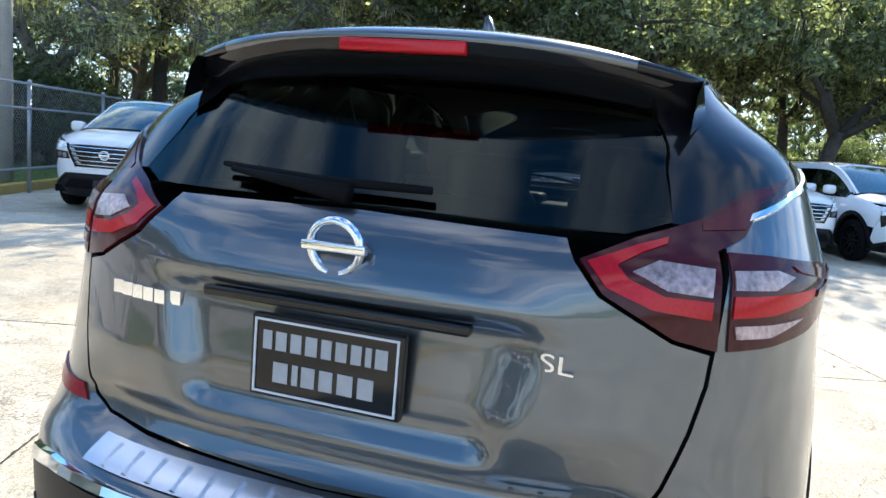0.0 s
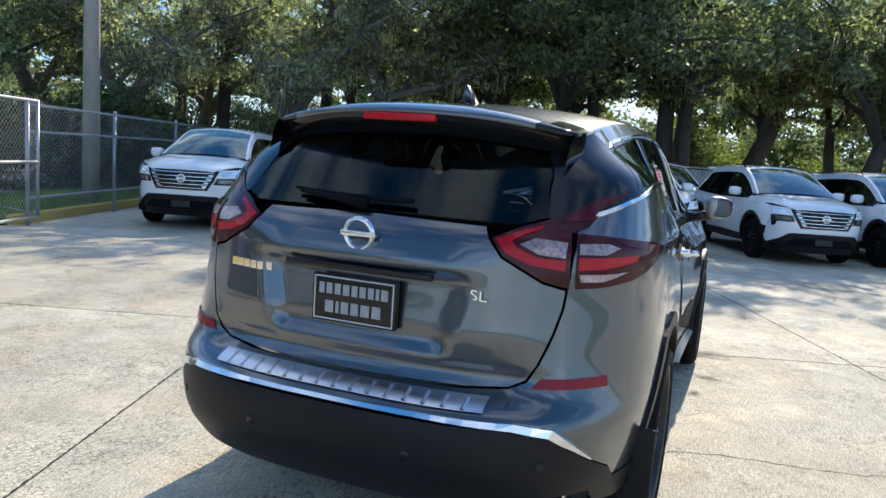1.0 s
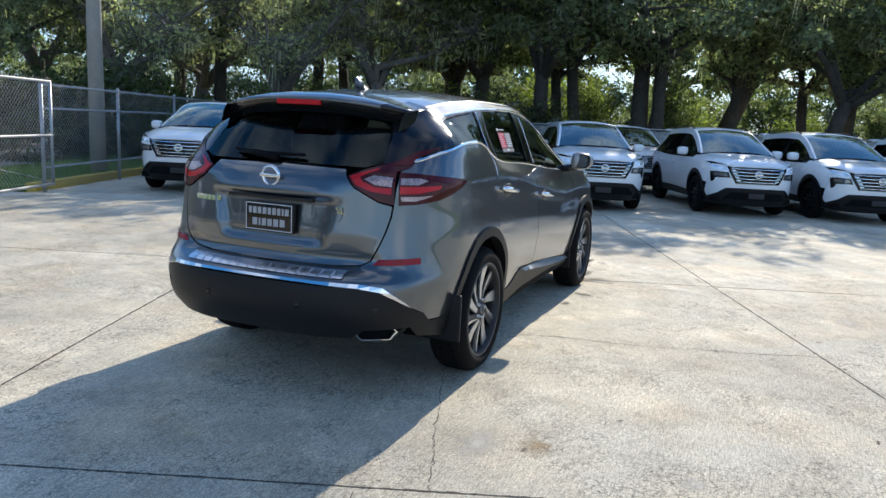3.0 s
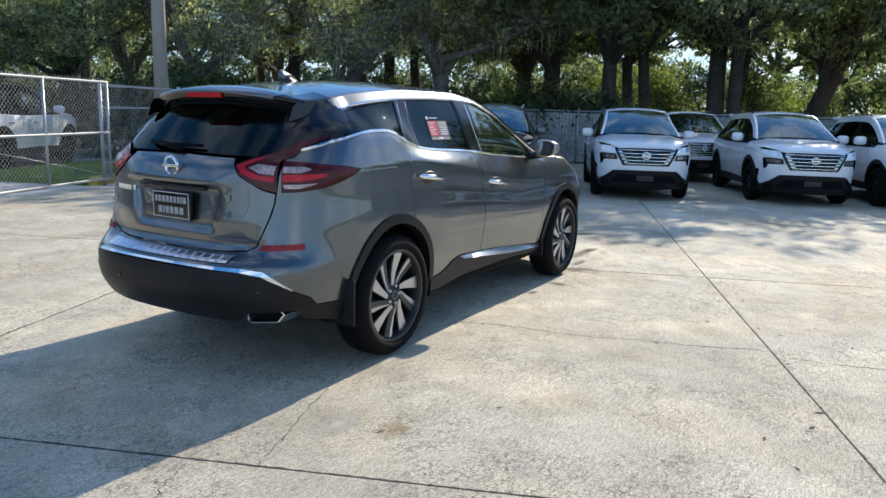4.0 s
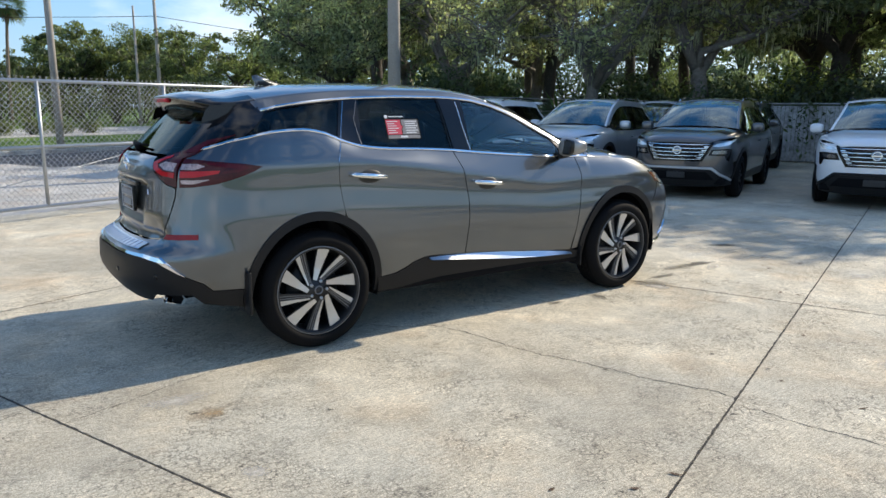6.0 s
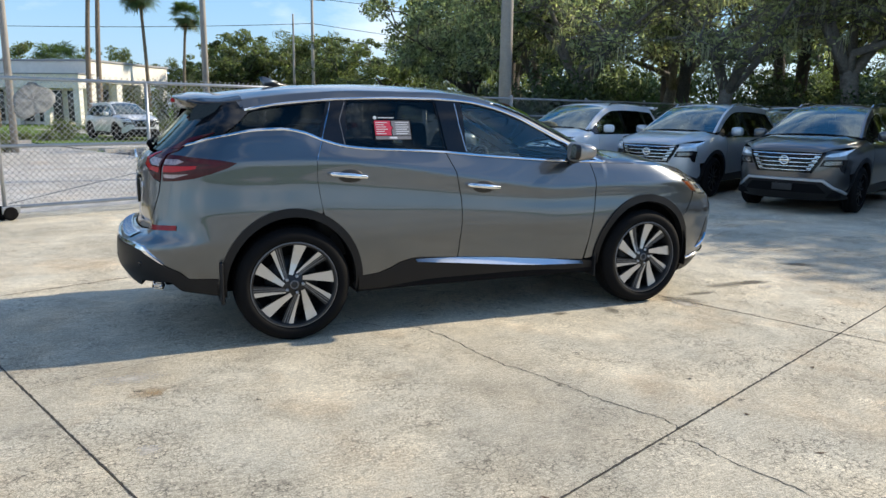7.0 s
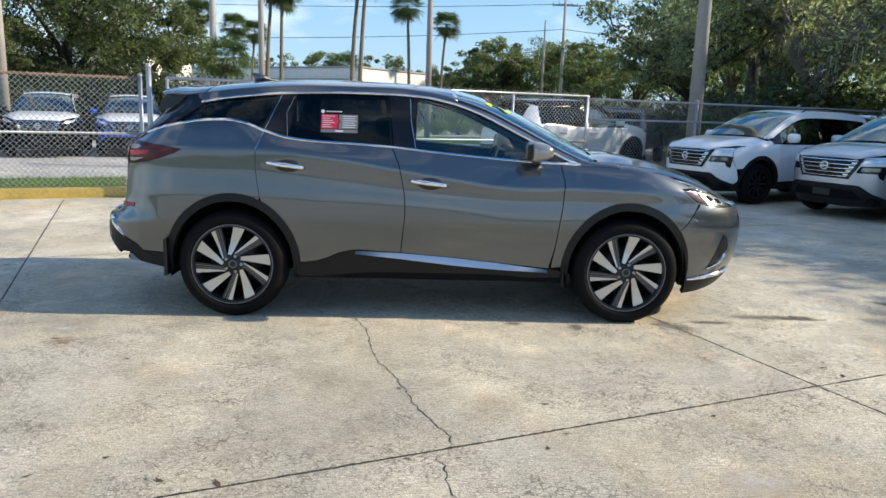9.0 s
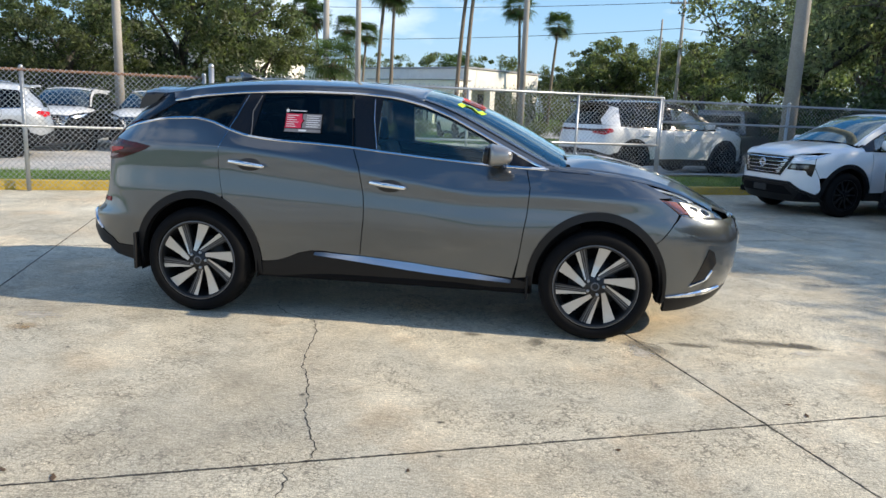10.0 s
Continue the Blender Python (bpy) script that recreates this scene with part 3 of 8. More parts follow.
def alloy_wheel(parent, x, y, r, rim, width, blades, face_mat, dark_mat, name="wheel", skew=0.20):
    """Tyre, rim and spokes; the outer face looks to the sign of y."""
    s = -1 if y < 0 else 1
    w = new(name)
    w.parent = parent
    w.matrix_basis = Matrix.Translation((x, y, r)) @ (Matrix.Identity(4) if s > 0 else pose(0, 0, 0, 0, 0, 180))
    hw = width / 2
    seg = 72 if skew else 36
    t = bmesh.new()
    lathe(t, [(rim - 0.004, hw - 0.028), (rim + 0.006, hw - 0.004), (rim + 0.03, hw + 0.004), (rim + 0.06, hw), (r - 0.022, hw - 0.014), (r - 0.006, hw - 0.034), (r, hw - 0.055),
              (r, 0.040), (r - 0.009, 0.036), (r - 0.009, 0.028), (r, 0.024), (r, -0.024), (r - 0.009, -0.028), (r - 0.009, -0.036), (r, -0.040),
              (r, -hw + 0.055), (r - 0.006, -hw + 0.034), (r - 0.022, -hw + 0.014), (rim + 0.03, -hw), (rim, -hw + 0.03)], seg)
    part("tyre", t, "rubber", w)
    if skew:
        # slanted tread blocks in four ribs
        tv, tf = [], []
        for row, (ya, yb, lean) in enumerate(((-0.082, -0.046, 0.05), (-0.040, -0.004, -0.04), (0.004, 0.040, 0.04), (0.046, 0.082, -0.05))):
            for k in range(60):
                a0, a1 = 2 * math.pi * (k + 0.5 * (row % 2)) / 60, 2 * math.pi * (k + 0.5 * (row % 2) + 0.72) / 60
                i = len(tv)
                edge = 0.006 if row in (0, 3) else 0.0
                for rr in (r - 0.012, r + 0.0015):
                    for a, yy, ee in ((a0, ya, edge if row == 0 else 0), (a1, ya, edge if row == 0 else 0), (a1 + lean, yb, edge if row == 3 else 0), (a0 + lean, yb, edge if row == 3 else 0)):
                        tv.append(((rr - ee) * math.cos(a), yy, (rr - ee) * math.sin(a)))
                tf += [(i + 4, i + 5, i + 6, i + 7), (i, i + 1, i + 5, i + 4), (i + 1, i + 2, i + 6, i + 5), (i + 2, i + 3, i + 7, i + 6), (i + 3, i, i + 4, i + 7)]
        me = bpy.data.meshes.new("tread")
        me.from_pydata(tv, [], tf)
        me.update()
        tagged(mesh_part("tread", me, "rubber", w, smooth=False), kind="stuff")
    b = bmesh.new()
    lathe(b, [(rim + 0.002, hw - 0.012), (rim - 0.012, hw - 0.006), (rim - 0.018, hw - 0.016), (rim - 0.022, hw - 0.06), (rim - 0.035, -0.05), (rim - 0.03, -hw + 0.02)], seg)
    part("rim", b, dark_mat, w)
    b = bmesh.new()
    lathe(b, [(rim + 0.003, hw - 0.012), (rim, hw - 0.005), (rim - 0.005, hw - 0.006)], seg)
    part("rim_edge", b, "rim_mid" if skew else face_mat, w)
    d = bmesh.new()
    lathe(d, [(rim - 0.034, -0.04), (0.0, -0.045)], 40)
    part("brake_backing", d, "black", w)
    d = bmesh.new()
    lathe(d, [(rim * 0.62, -0.02), (rim * 0.62, 0.0), (0.08, 0.004), (0.0, 0.004)], 40)
    part("brake_disc", d, "rim_dark", w)
    h = bmesh.new()
    lathe(h, [(0.085, 0.0), (0.085, hw - 0.045), (0.076, hw - 0.036), (0.04, hw - 0.034), (0.036, hw - 0.026), (0.0, hw - 0.024)], 32)
    part("hub", h, dark_mat, w)
    for k in range(5):
        a = 2 * math.pi * (k + 0.5) / 5
        n = bmesh.new()
        lathe(n, [(0.011, hw - 0.045), (0.011, hw - 0.022), (0.0, hw - 0.019)], 6, Matrix.Translation((0.058 * math.cos(a), 0, 0.058 * math.sin(a))))
        part("wheel_nut", n, face_mat, w)
    big = rim / 0.286

    def blade(a, w0, w1, shift0, shift1, top, drop):
        """A straight tapering blade from the hub to the rim, w0 and w1 wide, set off sideways by shift0 and shift1."""
        bm = bmesh.new()
        p0 = Vector((0.070 * math.cos(a), 0.070 * math.sin(a)))
        turn = -skew * s * 2.5
        p1 = Vector(((rim - 0.012) * math.cos(a + turn), (rim - 0.012) * math.sin(a + turn)))
        d = (p1 - p0).normalized()
        nn = Vector((-d.y, d.x)) * s
        ring = []
        for f in (0.0, 0.35, 0.7, 1.0):
            c = p0.lerp(p1, f) + nn * (shift0 + (shift1 - shift0) * f)
            wd = w0 + (w1 - w0) * f
            y1 = hw - 0.030 - 0.012 * math.sin(f * math.pi) + (-0.004 if f == 1 else 0) + top
            for k2 in (-0.5, 0.5):
                e = c + nn * wd * k2
                ring.append((bm.verts.new((e.x, y1, e.y)), bm.verts.new((e.x, y1 - drop, e.y))))
        for j in range(3):
            p, q, p2, q2 = ring[2 * j], ring[2 * j + 1], ring[2 * j + 2], ring[2 * j + 3]
            bm.faces.new((p[0], q[0], q2[0], p2[0]))
            bm.faces.new((p[0], p2[0], p2[1], p[1]))
            bm.faces.new((q[0], q[1], q2[1], q2[0]))
        bmesh.ops.recalc_face_normals(bm, faces=bm.faces)
        return bm

    for k in range(blades):
        a = 2 * math.pi * k / blades
        if not skew:
            part("spoke", blade(a, 0.030, 0.030 * big, 0, 0, 0, 0.02), face_mat, w, smooth=False)
            part("spoke_pocket", blade(a, 0.036, 0.04, 0.004, 0, -0.010, 0.04), dark_mat, w, smooth=False)
        elif k % 2 == 0:
            part("spoke", blade(a, 0.026, 0.082 * big, 0, 0, 0, 0.012), face_mat, w, "broad machined spoke", smooth=False)
            part("spoke_pocket", blade(a, 0.030, 0.070 * big, 0, 0, -0.012, 0.04), dark_mat, w, smooth=False)
        else:
            part("spoke", blade(a, 0.008, 0.032 * big, 0.010, 0.022, 0, 0.012), face_mat, w, "narrow machined spoke edge", smooth=False)
            part("spoke_pocket", blade(a, 0.030, 0.076 * big, -0.004, -0.004, -0.006, 0.04), dark_mat, w, smooth=False)
            for o in (-0.006, -0.024):
                part("spoke_rib", blade(a, 0.004, 0.005, 0.5 * o, o, -0.003, 0.006), "rim_mid", w, smooth=False)
    cp = bmesh.new()
    lathe(cp, [(0.030, hw - 0.026), (0.029, hw - 0.020), (0.022, hw - 0.020), (0.021, hw - 0.025)], 24)
    part("centre_cap_ring", cp, "rim_mid" if skew else face_mat, w)
    return w


def seat(parent, x, y, width, back_h, mat="leather", bench=False):
    s = new("seat_bench" if bench else "seat")
    s.parent = parent
    s.location = (x, y, 0)
    part("cushion", boxes(((-0.27, -width / 2, 0.50), (0.27, width / 2, 0.70), 0.06)), mat, s)
    bm = bmesh.new()
    box(bm, (-0.09, -width / 2, 0), (0.09, width / 2, back_h), 0.06, Matrix.Translation((-0.24, 0, 0.62)) @ pose(0, 0, 0, 0, -14, 0))
    part("backrest", bm, mat, s)
    n = 3 if bench else 1
    for i in range(n):
        yy = (i - (n - 1) / 2) * width / n * 0.98
        hr = bmesh.new()
        low = 0.10 if bench and i == 1 else 0.0
        box(hr, (-0.06, -0.135, 0), (0.06, 0.135, 0.19 - low * 0.5), 0.05, Matrix.Translation((-0.24 - 0.25 * back_h - 0.02, yy, 0.64 + back_h * 0.97)) @ pose(0, 0, 0, 0, -8, 0))
        part("headrest", hr, mat, s)
    return s


# ---- the grey crossover ----
belt = curve((-2.1, 1.275), (-1.84, 1.335), (-1.61, 1.378), (-1.45, 1.385), (-1.32, 1.365), (-1.19, 1.315), (-1.03, 1.272), (-0.84, 1.253), (-0.60, 1.243), (-0.33, 1.228), (-0.05, 1.203), (0.35, 1.172), (0.68, 1.152), (1.03, 1.14), (1.3, 1.13), (1.6, 1.10), (1.9, 1.03), (2.2, 0.90))
wtop = curve((-2.1, 1.43), (-1.85, 1.475), (-1.64, 1.515), (-1.49, 1.545), (-1.29, 1.57), (-1.10, 1.588), (-0.86, 1.60), (-0.62, 1.606), (-0.34, 1.605), (-0.09, 1.592), (0.11, 1.556), (0.32, 1.488), (0.53, 1.39), (0.74, 1.285), (0.96, 1.18), (1.03, 1.152))
top_y = curve((-2.1, 0.60), (-1.6, 0.645), (-1.0, 0.665), (0.0, 0.665), (0.32, 0.69), (0.53, 0.715), (0.74, 0.75), (1.03, 0.80))
rail_z = curve((-2.1, 1.475), (-1.85, 1.53), (-1.64, 1.57), (-1.29, 1.615), (-0.86, 1.64), (-0.34, 1.642), (-0.05, 1.62), (0.16, 1.575), (0.36, 1.51), (0.57, 1.413), (0.78, 1.307), (1.0, 1.20), (1.10, 1.16))
rail_y = curve((-2.1, 0.56), (-1.6, 0.605), (-1.0, 0.63), (0.0, 0.63), (0.32, 0.655), (0.53, 0.68), (0.78, 0.722), (1.1, 0.785))
roof_c = curve((-2.1, 1.565), (-1.9, 1.60), (-1.6, 1.650), (-1.2, 1.69), (-0.75, 1.706), (-0.3, 1.70), (0.1, 1.668), (0.3, 1.63), (0.6, 1.525), (0.86, 1.405), (1.1, 1.285), (1.22, 1.225))
crease = curve((-2.1, 1.20), (-1.75, 1.195), (-1.25, 1.20), (-0.67, 1.15), (-0.28, 1.09), (0.12, 1.03), (0.6, 0.975), (1.1, 0.985), (1.6, 0.97), (2.2, 0.85))


def grey_levels(x):
    zc, zb = crease(x), belt(x)
    zb = max(zb, zc + 0.05)
    za = lambda f: 0.70 + (zc - 0.70) * f
    lv = [(0.15, 0.805), (0.33, 0.874), (0.50, 0.905), (0.60, 0.919), (0.70, 0.9265), (za(0.30), 0.920), (za(0.70), 0.903), (zc - 0.008, 0.902), (zc + 0.006, 0.897), (zb, 0.834)]
    if x < 1.03:
        lv += [(max(wtop(x), zb + 0.01), top_y(x)), (max(rail_z(x), zb + 0.03), rail_y(x))]
    else:
        lv += [(zb + 0.06, 0.77)]
    return lv


def grey_swell(x, z):
    """Full haunches over the wheels and hollowed doors between them."""
    g = lambda a, b: math.exp(-a * a - b * b)
    return 0.008 * g((x + 1.45) / 0.5, (z - 0.95) / 0.22) + 0.012 * g((x - 1.45) / 0.5, (z - 0.92) / 0.22) - 0.010 * g((x - 0.0) / 0.75, (z - 0.62) / 0.22)


def gate_dent(y, z):
    """Plate recess, the ridge above it and the crease below on the tailgate."""
    def step(a, b, v):
        t = max(0.0, min(1.0, (v - a) / (b - a)))
        return t * t * (3 - 2 * t)
    ledge = (1 - step(0.50, 0.70, abs(y))) * step(0.69, 0.735, z) * (1 - step(0.76, 0.90, z))
    w = 1 - step(0.31, 0.40, abs(y) + max(0, 1.02 - z) * 0.25)
    d = -0.052 * ledge - 0.035 * w * step(0.80, 0.86, z) * (1 - step(1.055, 1.085, z))
    d += 0.016 * (1 - step(0.30, 0.45, abs(y))) * step(1.06, 1.085, z) * (1 - step(1.10, 1.16, z))
    d += 0.012 * (1 - step(0.55, 0.7, abs(y))) * step(0.78, 0.80, z) * (1 - step(0.80, 0.88, z))
    return d


grey = Body(grey_levels,
            curve((-2.2, 0.95), (-1.8, 0.982), (-1.4, 1.0), (-0.9, 0.995), (-0.4, 0.983), (0.4, 0.983), (0.9, 0.99), (1.4, 0.995), (1.9, 0.96)),
            curve((0.2, -2.12), (0.30, -2.29), (0.40, -2.42), (0.52, -2.475), (0.62, -2.47), (0.67, -2.448), (0.705, -2.405), (0.735, -2.38), (0.80, -2.35), (0.9, -2.328), (1.06, -2.31), (1.15, -2.30), (1.21, -2.265), (1.25, -2.215), (1.36, -2.10), (1.48, -1.985), (1.58, -1.89)),
            curve((0.15, 2.2), (0.22, 2.31), (0.34, 2.41), (0.5, 2.47), (0.68, 2.48), (0.82, 2.435), (0.9, 2.34), (0.98, 2.21), (1.04, 2.08), (1.10, 1.92), (1.15, 1.8)),
            -1.55, 1.35, 3.0, 2.85, gate_dent, grey_swell)
WB = 1.4125


def grey_crossover():
    car = thing("crossover_suv", (0, 0, 0), "gunmetal grey mid-size crossover with closed tailgate on worn concrete", "car")
    A, B, X, F, K = grey.at, grey.back, grey.back_x, grey.fore_x, grey.side
    ax, az = 0.470, 0.505

    def arch(cx, a0, a1, k=1.0, n=22):
        return K(arc(cx, 0.38, ax * k, az * k, a0, a1, n))

    # lower edges of the paint along the sill
    sill = [(-0.925, 0.40), (-0.82, 0.412), (-0.74, 0.44), (-0.67, 0.475), (-0.58, 0.497), (-0.51, 0.50), (-0.19, 0.478), (0.34, 0.432), (0.85, 0.39)]
    sill_z = curve(*sill)
    shut_b = [(-0.30, belt(-0.30)), (-0.245, 1.10), (-0.205, 0.90), (-0.20, 0.75), (-0.215, 0.60), (-0.225, sill_z(-0.225))]
    shut_r = [(-1.19, belt(-1.19)), (-1.245, 1.20), (-1.245, 1.06), (-1.23, 0.95), (-1.215, 0.862)]
    shut_f = [(0.905, belt(0.905)), (0.935, 1.02), (0.925, 0.85), (0.905, 0.72), (0.885, 0.55), (0.85, 0.392)]
    bl = lambda a, b, n=14: K([(a + (b - a) * i / n, belt(a + (b - a) * i / n)) for i in range(n + 1)])
    for mir in (False, True):
        sd = "left" if mir else "right"
        mk = dict(mirror=mir, gap=0.0032, step=0.02)
        # doors
        fd = skin("front_door", shut_b[::-1] + bl(-0.30, 0.905)[1:] + shut_f[1:] + [p for p in sill[::-1] if -0.2 < p[0] < 0.84], A, "paint", car, **mk)
        ra = [p for p in arch(-WB, 66.5, 2.5) if p[0] < -0.93]
        rd = skin("rear_door", shut_r + ra[1:] + [p for p in sill if p[0] < -0.23] + shut_b[::-1] + bl(-0.30, -1.19)[1:-1], A, "paint", car, **mk)
        for line in (shut_b, shut_r, shut_f):
            strip("door_seal", line, A, 0.03, 0.002, "black", car, "", mir, base=-0.013)
        # wing and rear quarter
        nose = [(F(1.715, 1.075), 1.075), (F(1.885, 0.992), 0.992), (F(1.795, 0.990), 0.990), (F(1.93, 0.890), 0.890), (F(1.90, 0.83), 0.83), (F(1.82, 0.72), 0.72)]
        fa = arch(WB, 38, 177)
        skin("front_wing", [(0.862, 0.394)] + shut_f[::-1][1:] + bl(0.93, 1.70)[1:] + nose + fa, A, "paint", car, **mk)
        # glasshouse
        gt = lambda a, b, n=16: K([(a + (b - a) * i / n, wtop(a + (b - a) * i / n) - 0.018) for i in range(n + 1)])
        gb = lambda a, b, n=16: K([(a + (b - a) * i / n, belt(a + (b - a) * i / n) + 0.016) for i in range(n + 1)])
        win_f = gb(-0.135, 0.80) + gt(0.72, -0.125)
        win_r = gb(-1.03, -0.285) + gt(-0.33, -0.985)
        win_q = gb(-1.82, -1.21) + gt(-1.12, -1.64)
        outline = K([(x, belt(x)) for x in np.linspace(-1.87, 1.03, 60)] + [(x, wtop(x)) for x in np.linspace(1.02, -1.67, 60)])
        skin("window_surround", outline, A, "gloss_black", car, "gloss black window pillars", mirror=mir, lip=0.03, holes=[win_f, win_r, win_q], step=0.04)
        gl = dict(mirror=mir, lip=0, step=0.06)
        g1 = skin("door_glass", win_f, A, "clear_glass", fd, off=-0.006, **gl)
        g2 = skin("door_glass", win_r, A, "dark_glass", rd, off=-0.006, **gl)
        g3 = skin("quarter_glass", win_q, A, "dark_glass", car, off=-0.006, **gl)
        # roof side, D-pillar
        skin("roof_rail", K([(x, wtop(x)) for x in np.linspace(-1.67, 1.03, 60)] + [(x, rail_z(x)) for x in np.linspace(1.09, -1.70, 60)]), A, "paint", car, mirror=mir, lip=0.0, step=0.03)
        dp = K([(-1.66, rail_z(-1.66)), (-1.665, wtop(-1.665)), (-1.86, belt(-1.86)), (-1.95, 1.312), (-2.04, 1.292)]) + [(B(-0.64, 1.262), 1.262), (B(-0.575, 1.268), 1.268), (B(-0.555, 1.36), 1.36), (B(-0.52, 1.46), 1.46), (B(-0.50, 1.53), 1.53)] + K([(-1.80, rail_z(-1.80))])
        skin("rear_pillar", dp, A, "gloss_black", car, mirror=mir, lip=0.02, off=-0.001)
        # bright mouldings round the side windows
        strip("window_trim", K([(x, belt(x) + 0.006) for x in np.linspace(1.035, -1.9, 60)] + [(-2.0, 1.295), (-2.06, 1.276)]), A, 0.016, 0.006, "chrome", car, "chrome window moulding", mir)
        strip("window_trim", K([(x, wtop(x) - 0.004) for x in np.linspace(1.05, -1.66, 60)]), A, 0.014, 0.006, "chrome", car, "chrome window moulding", mir)
        strip("pillar_trim", [(-1.245, 1.19), (-1.19, 1.33), (-1.095, wtop(-1.095) - 0.02)], A, 0.004, 0.003, "chrome", car, "", mir)
        strip("pillar_trim", [(-1.035, 1.285), (-1.05, 1.45), (-1.0, 1.565)], A, 0.005, 0.003, "rim_mid", car, "", mir)
        strip("pillar_trim", [(-0.305, 1.235), (-0.345, wtop(-0.34) - 0.01)], A, 0.008, 0.004, "gloss_black", car, "", mir)
        strip("pillar_trim", [(-0.135, 1.23), (-0.17, 1.42), (-0.18, wtop(-0.17) - 0.03)], A, 0.006, 0.003, "brushed", car, "", mir)
        # black arches, sills
        for cx, a0, a1, nm in ((-WB, -8, 187, "rear"), (WB, -12, 183, "front")):
            o, i = K(arc(cx, 0.38, ax + 0.004, az + 0.004, a0, a1, 36)), K(arc(cx, 0.38, 0.425, 0.452, a1, a0, 36))
            skin("arch_moulding", o + i, A, "cladding", car, "black plastic wheel-arch moulding", mirror=mir, lip=0.06, off=0.012, step=0.03)
        skin("sill_moulding", [(-0.955, 0.30), (0.955, 0.325), (0.955, 0.375), (0.85, 0.392)] + sill[::-1] + [(-0.955, 0.40)], A, "cladding", car, "black plastic sill moulding", mirror=mir, lip=0.05, off=0.006)
        strip("sill_trim", [(-0.55, 0.487), (-0.22, 0.465), (0.34, 0.415), (0.84, 0.378)], A, [0.012, 0.038, 0.050, 0.040, 0.010], 0.012, "sill_chrome", car, "satin chrome sill strip", mir, base=0.007, tilt=0.022)
        # handles
        sg = 1 if mir else -1
        for door, hx, hz in ((fd, -0.035, 0.99), (rd, -1.035, 1.09)):
            p = A(hx, hz)
            cup = bmesh.new()
            bmesh.ops.create_uvsphere(cup, u_segments=20, v_segments=10, radius=1)
            bmesh.ops.transform(cup, matrix=Matrix.Translation((p.x + 0.01, sg * (-p.y - 0.004), p.z - 0.004)) @ Matrix.Diagonal((0.095, 0.013, 0.046, 1)), verts=cup.verts)
            part("handle_cup", cup, "rim_dark", door)
            hb = bmesh.new()
            tube(hb, [(p.x - 0.135, sg * (-p.y + 0.008), p.z + 0.015), (p.x - 0.115, sg * (-p.y + 0.032), p.z + 0.014), (p.x, sg * (-p.y + 0.040), p.z + 0.003), (p.x + 0.115, sg * (-p.y + 0.034), p.z - 0.010), (p.x + 0.14, sg * (-p.y + 0.008), p.z - 0.014)], [0.010, 0.016, 0.018, 0.015, 0.007], 10)
            part("door_handle", hb, "chrome", door, "chrome bar door handle")
        # mirror
        mr = new("door_mirror")
        mr.parent = car
        mb = bmesh.new()
        bmesh.ops.create_uvsphere(mb, u_segments=28, v_segments=18, radius=1)
        for v in mb.verts:
            c = v.co
            q = [math.copysign(abs(k) ** 0.68, k) for k in c]
            v.co = Vector((0.700 + 0.105 * q[0] * (1 if q[0] > 0 else 0.62) + 0.02 * q[1] * sg, sg * (1.00 + 0.088 * q[1] * sg), 1.236 + (0.068 - 0.010 * q[1] * sg - 0.010 * q[0]) * q[2]))
        part("mirror_cap", mb, "mirror_cap", mr)
        tilt = Matrix.Translation((0.636, sg * 0.998, 1.236)) @ pose(0, 0, 0, 0, 4, 9 * sg)

        def plate(x0, x1, hy, hz, mat, nm, label=""):
            """A flat plate with well-rounded corners."""
            bm = bmesh.new()
            rim = [(math.copysign(abs(math.cos(k)) ** 0.55, math.cos(k)) * hy, math.copysign(abs(math.sin(k)) ** 0.55, math.sin(k)) * hz) for k in np.linspace(0, 2 * math.pi, 33)[:-1]]
            a, b = ([bm.verts.new(tilt @ Vector((x, y, z))) for y, z in rim] for x in (x0, x1))
            bm.faces.new(a)
            bm.faces.new(b[::-1])
            for k in range(32):
                bm.faces.new((a[k], b[k], b[(k + 1) % 32], a[(k + 1) % 32]))
            bmesh.ops.recalc_face_normals(bm, faces=bm.faces)
            part(nm, bm, mat, mr, label, smooth=False)
        plate(-0.006, 0.0, 0.070, 0.049, "lamp_base", "mirror_glass", "mirror glass")
        plate(0.001, 0.030, 0.079, 0.058, "gloss_black", "mirror_bezel")
        tb = bmesh.new()
        tube(tb, [(0.74, sg * 0.80, 1.155), (0.72, sg * 0.87, 1.165), (0.70, sg * 0.95, 1.185)], [0.035, 0.03, 0.035], 12)
        part("mirror_arm", tb, "gloss_black", mr)
        # headlamp
        hl = [(F(1.72, 1.07), 1.07), (F(1.88, 1.035), 1.035), (F(2.06, 0.968), 0.968), (F(2.20, 0.90), 0.90), (F(2.275, 0.856), 0.856), (F(2.05, 0.862), 0.862), (F(1.935, 0.895), 0.895), (F(1.80, 0.985), 0.985), (F(1.90, 0.985), 0.985)]
        lamp = skin("headlamp", hl, A, "lamp_base", car, "clear headlamp with dark housing", mirror=mir, off=-0.012, lip=0.02, step=0.02)
        skin("reflector", [(F(1.93, 0.972), 0.972), (F(2.06, 0.952), 0.952), (F(2.19, 0.892), 0.892), (F(2.20, 0.866), 0.866), (F(2.015, 0.880), 0.880)], A, "lamp_bowl", lamp, mirror=mir, off=-0.004, lip=0.01, step=0.015)
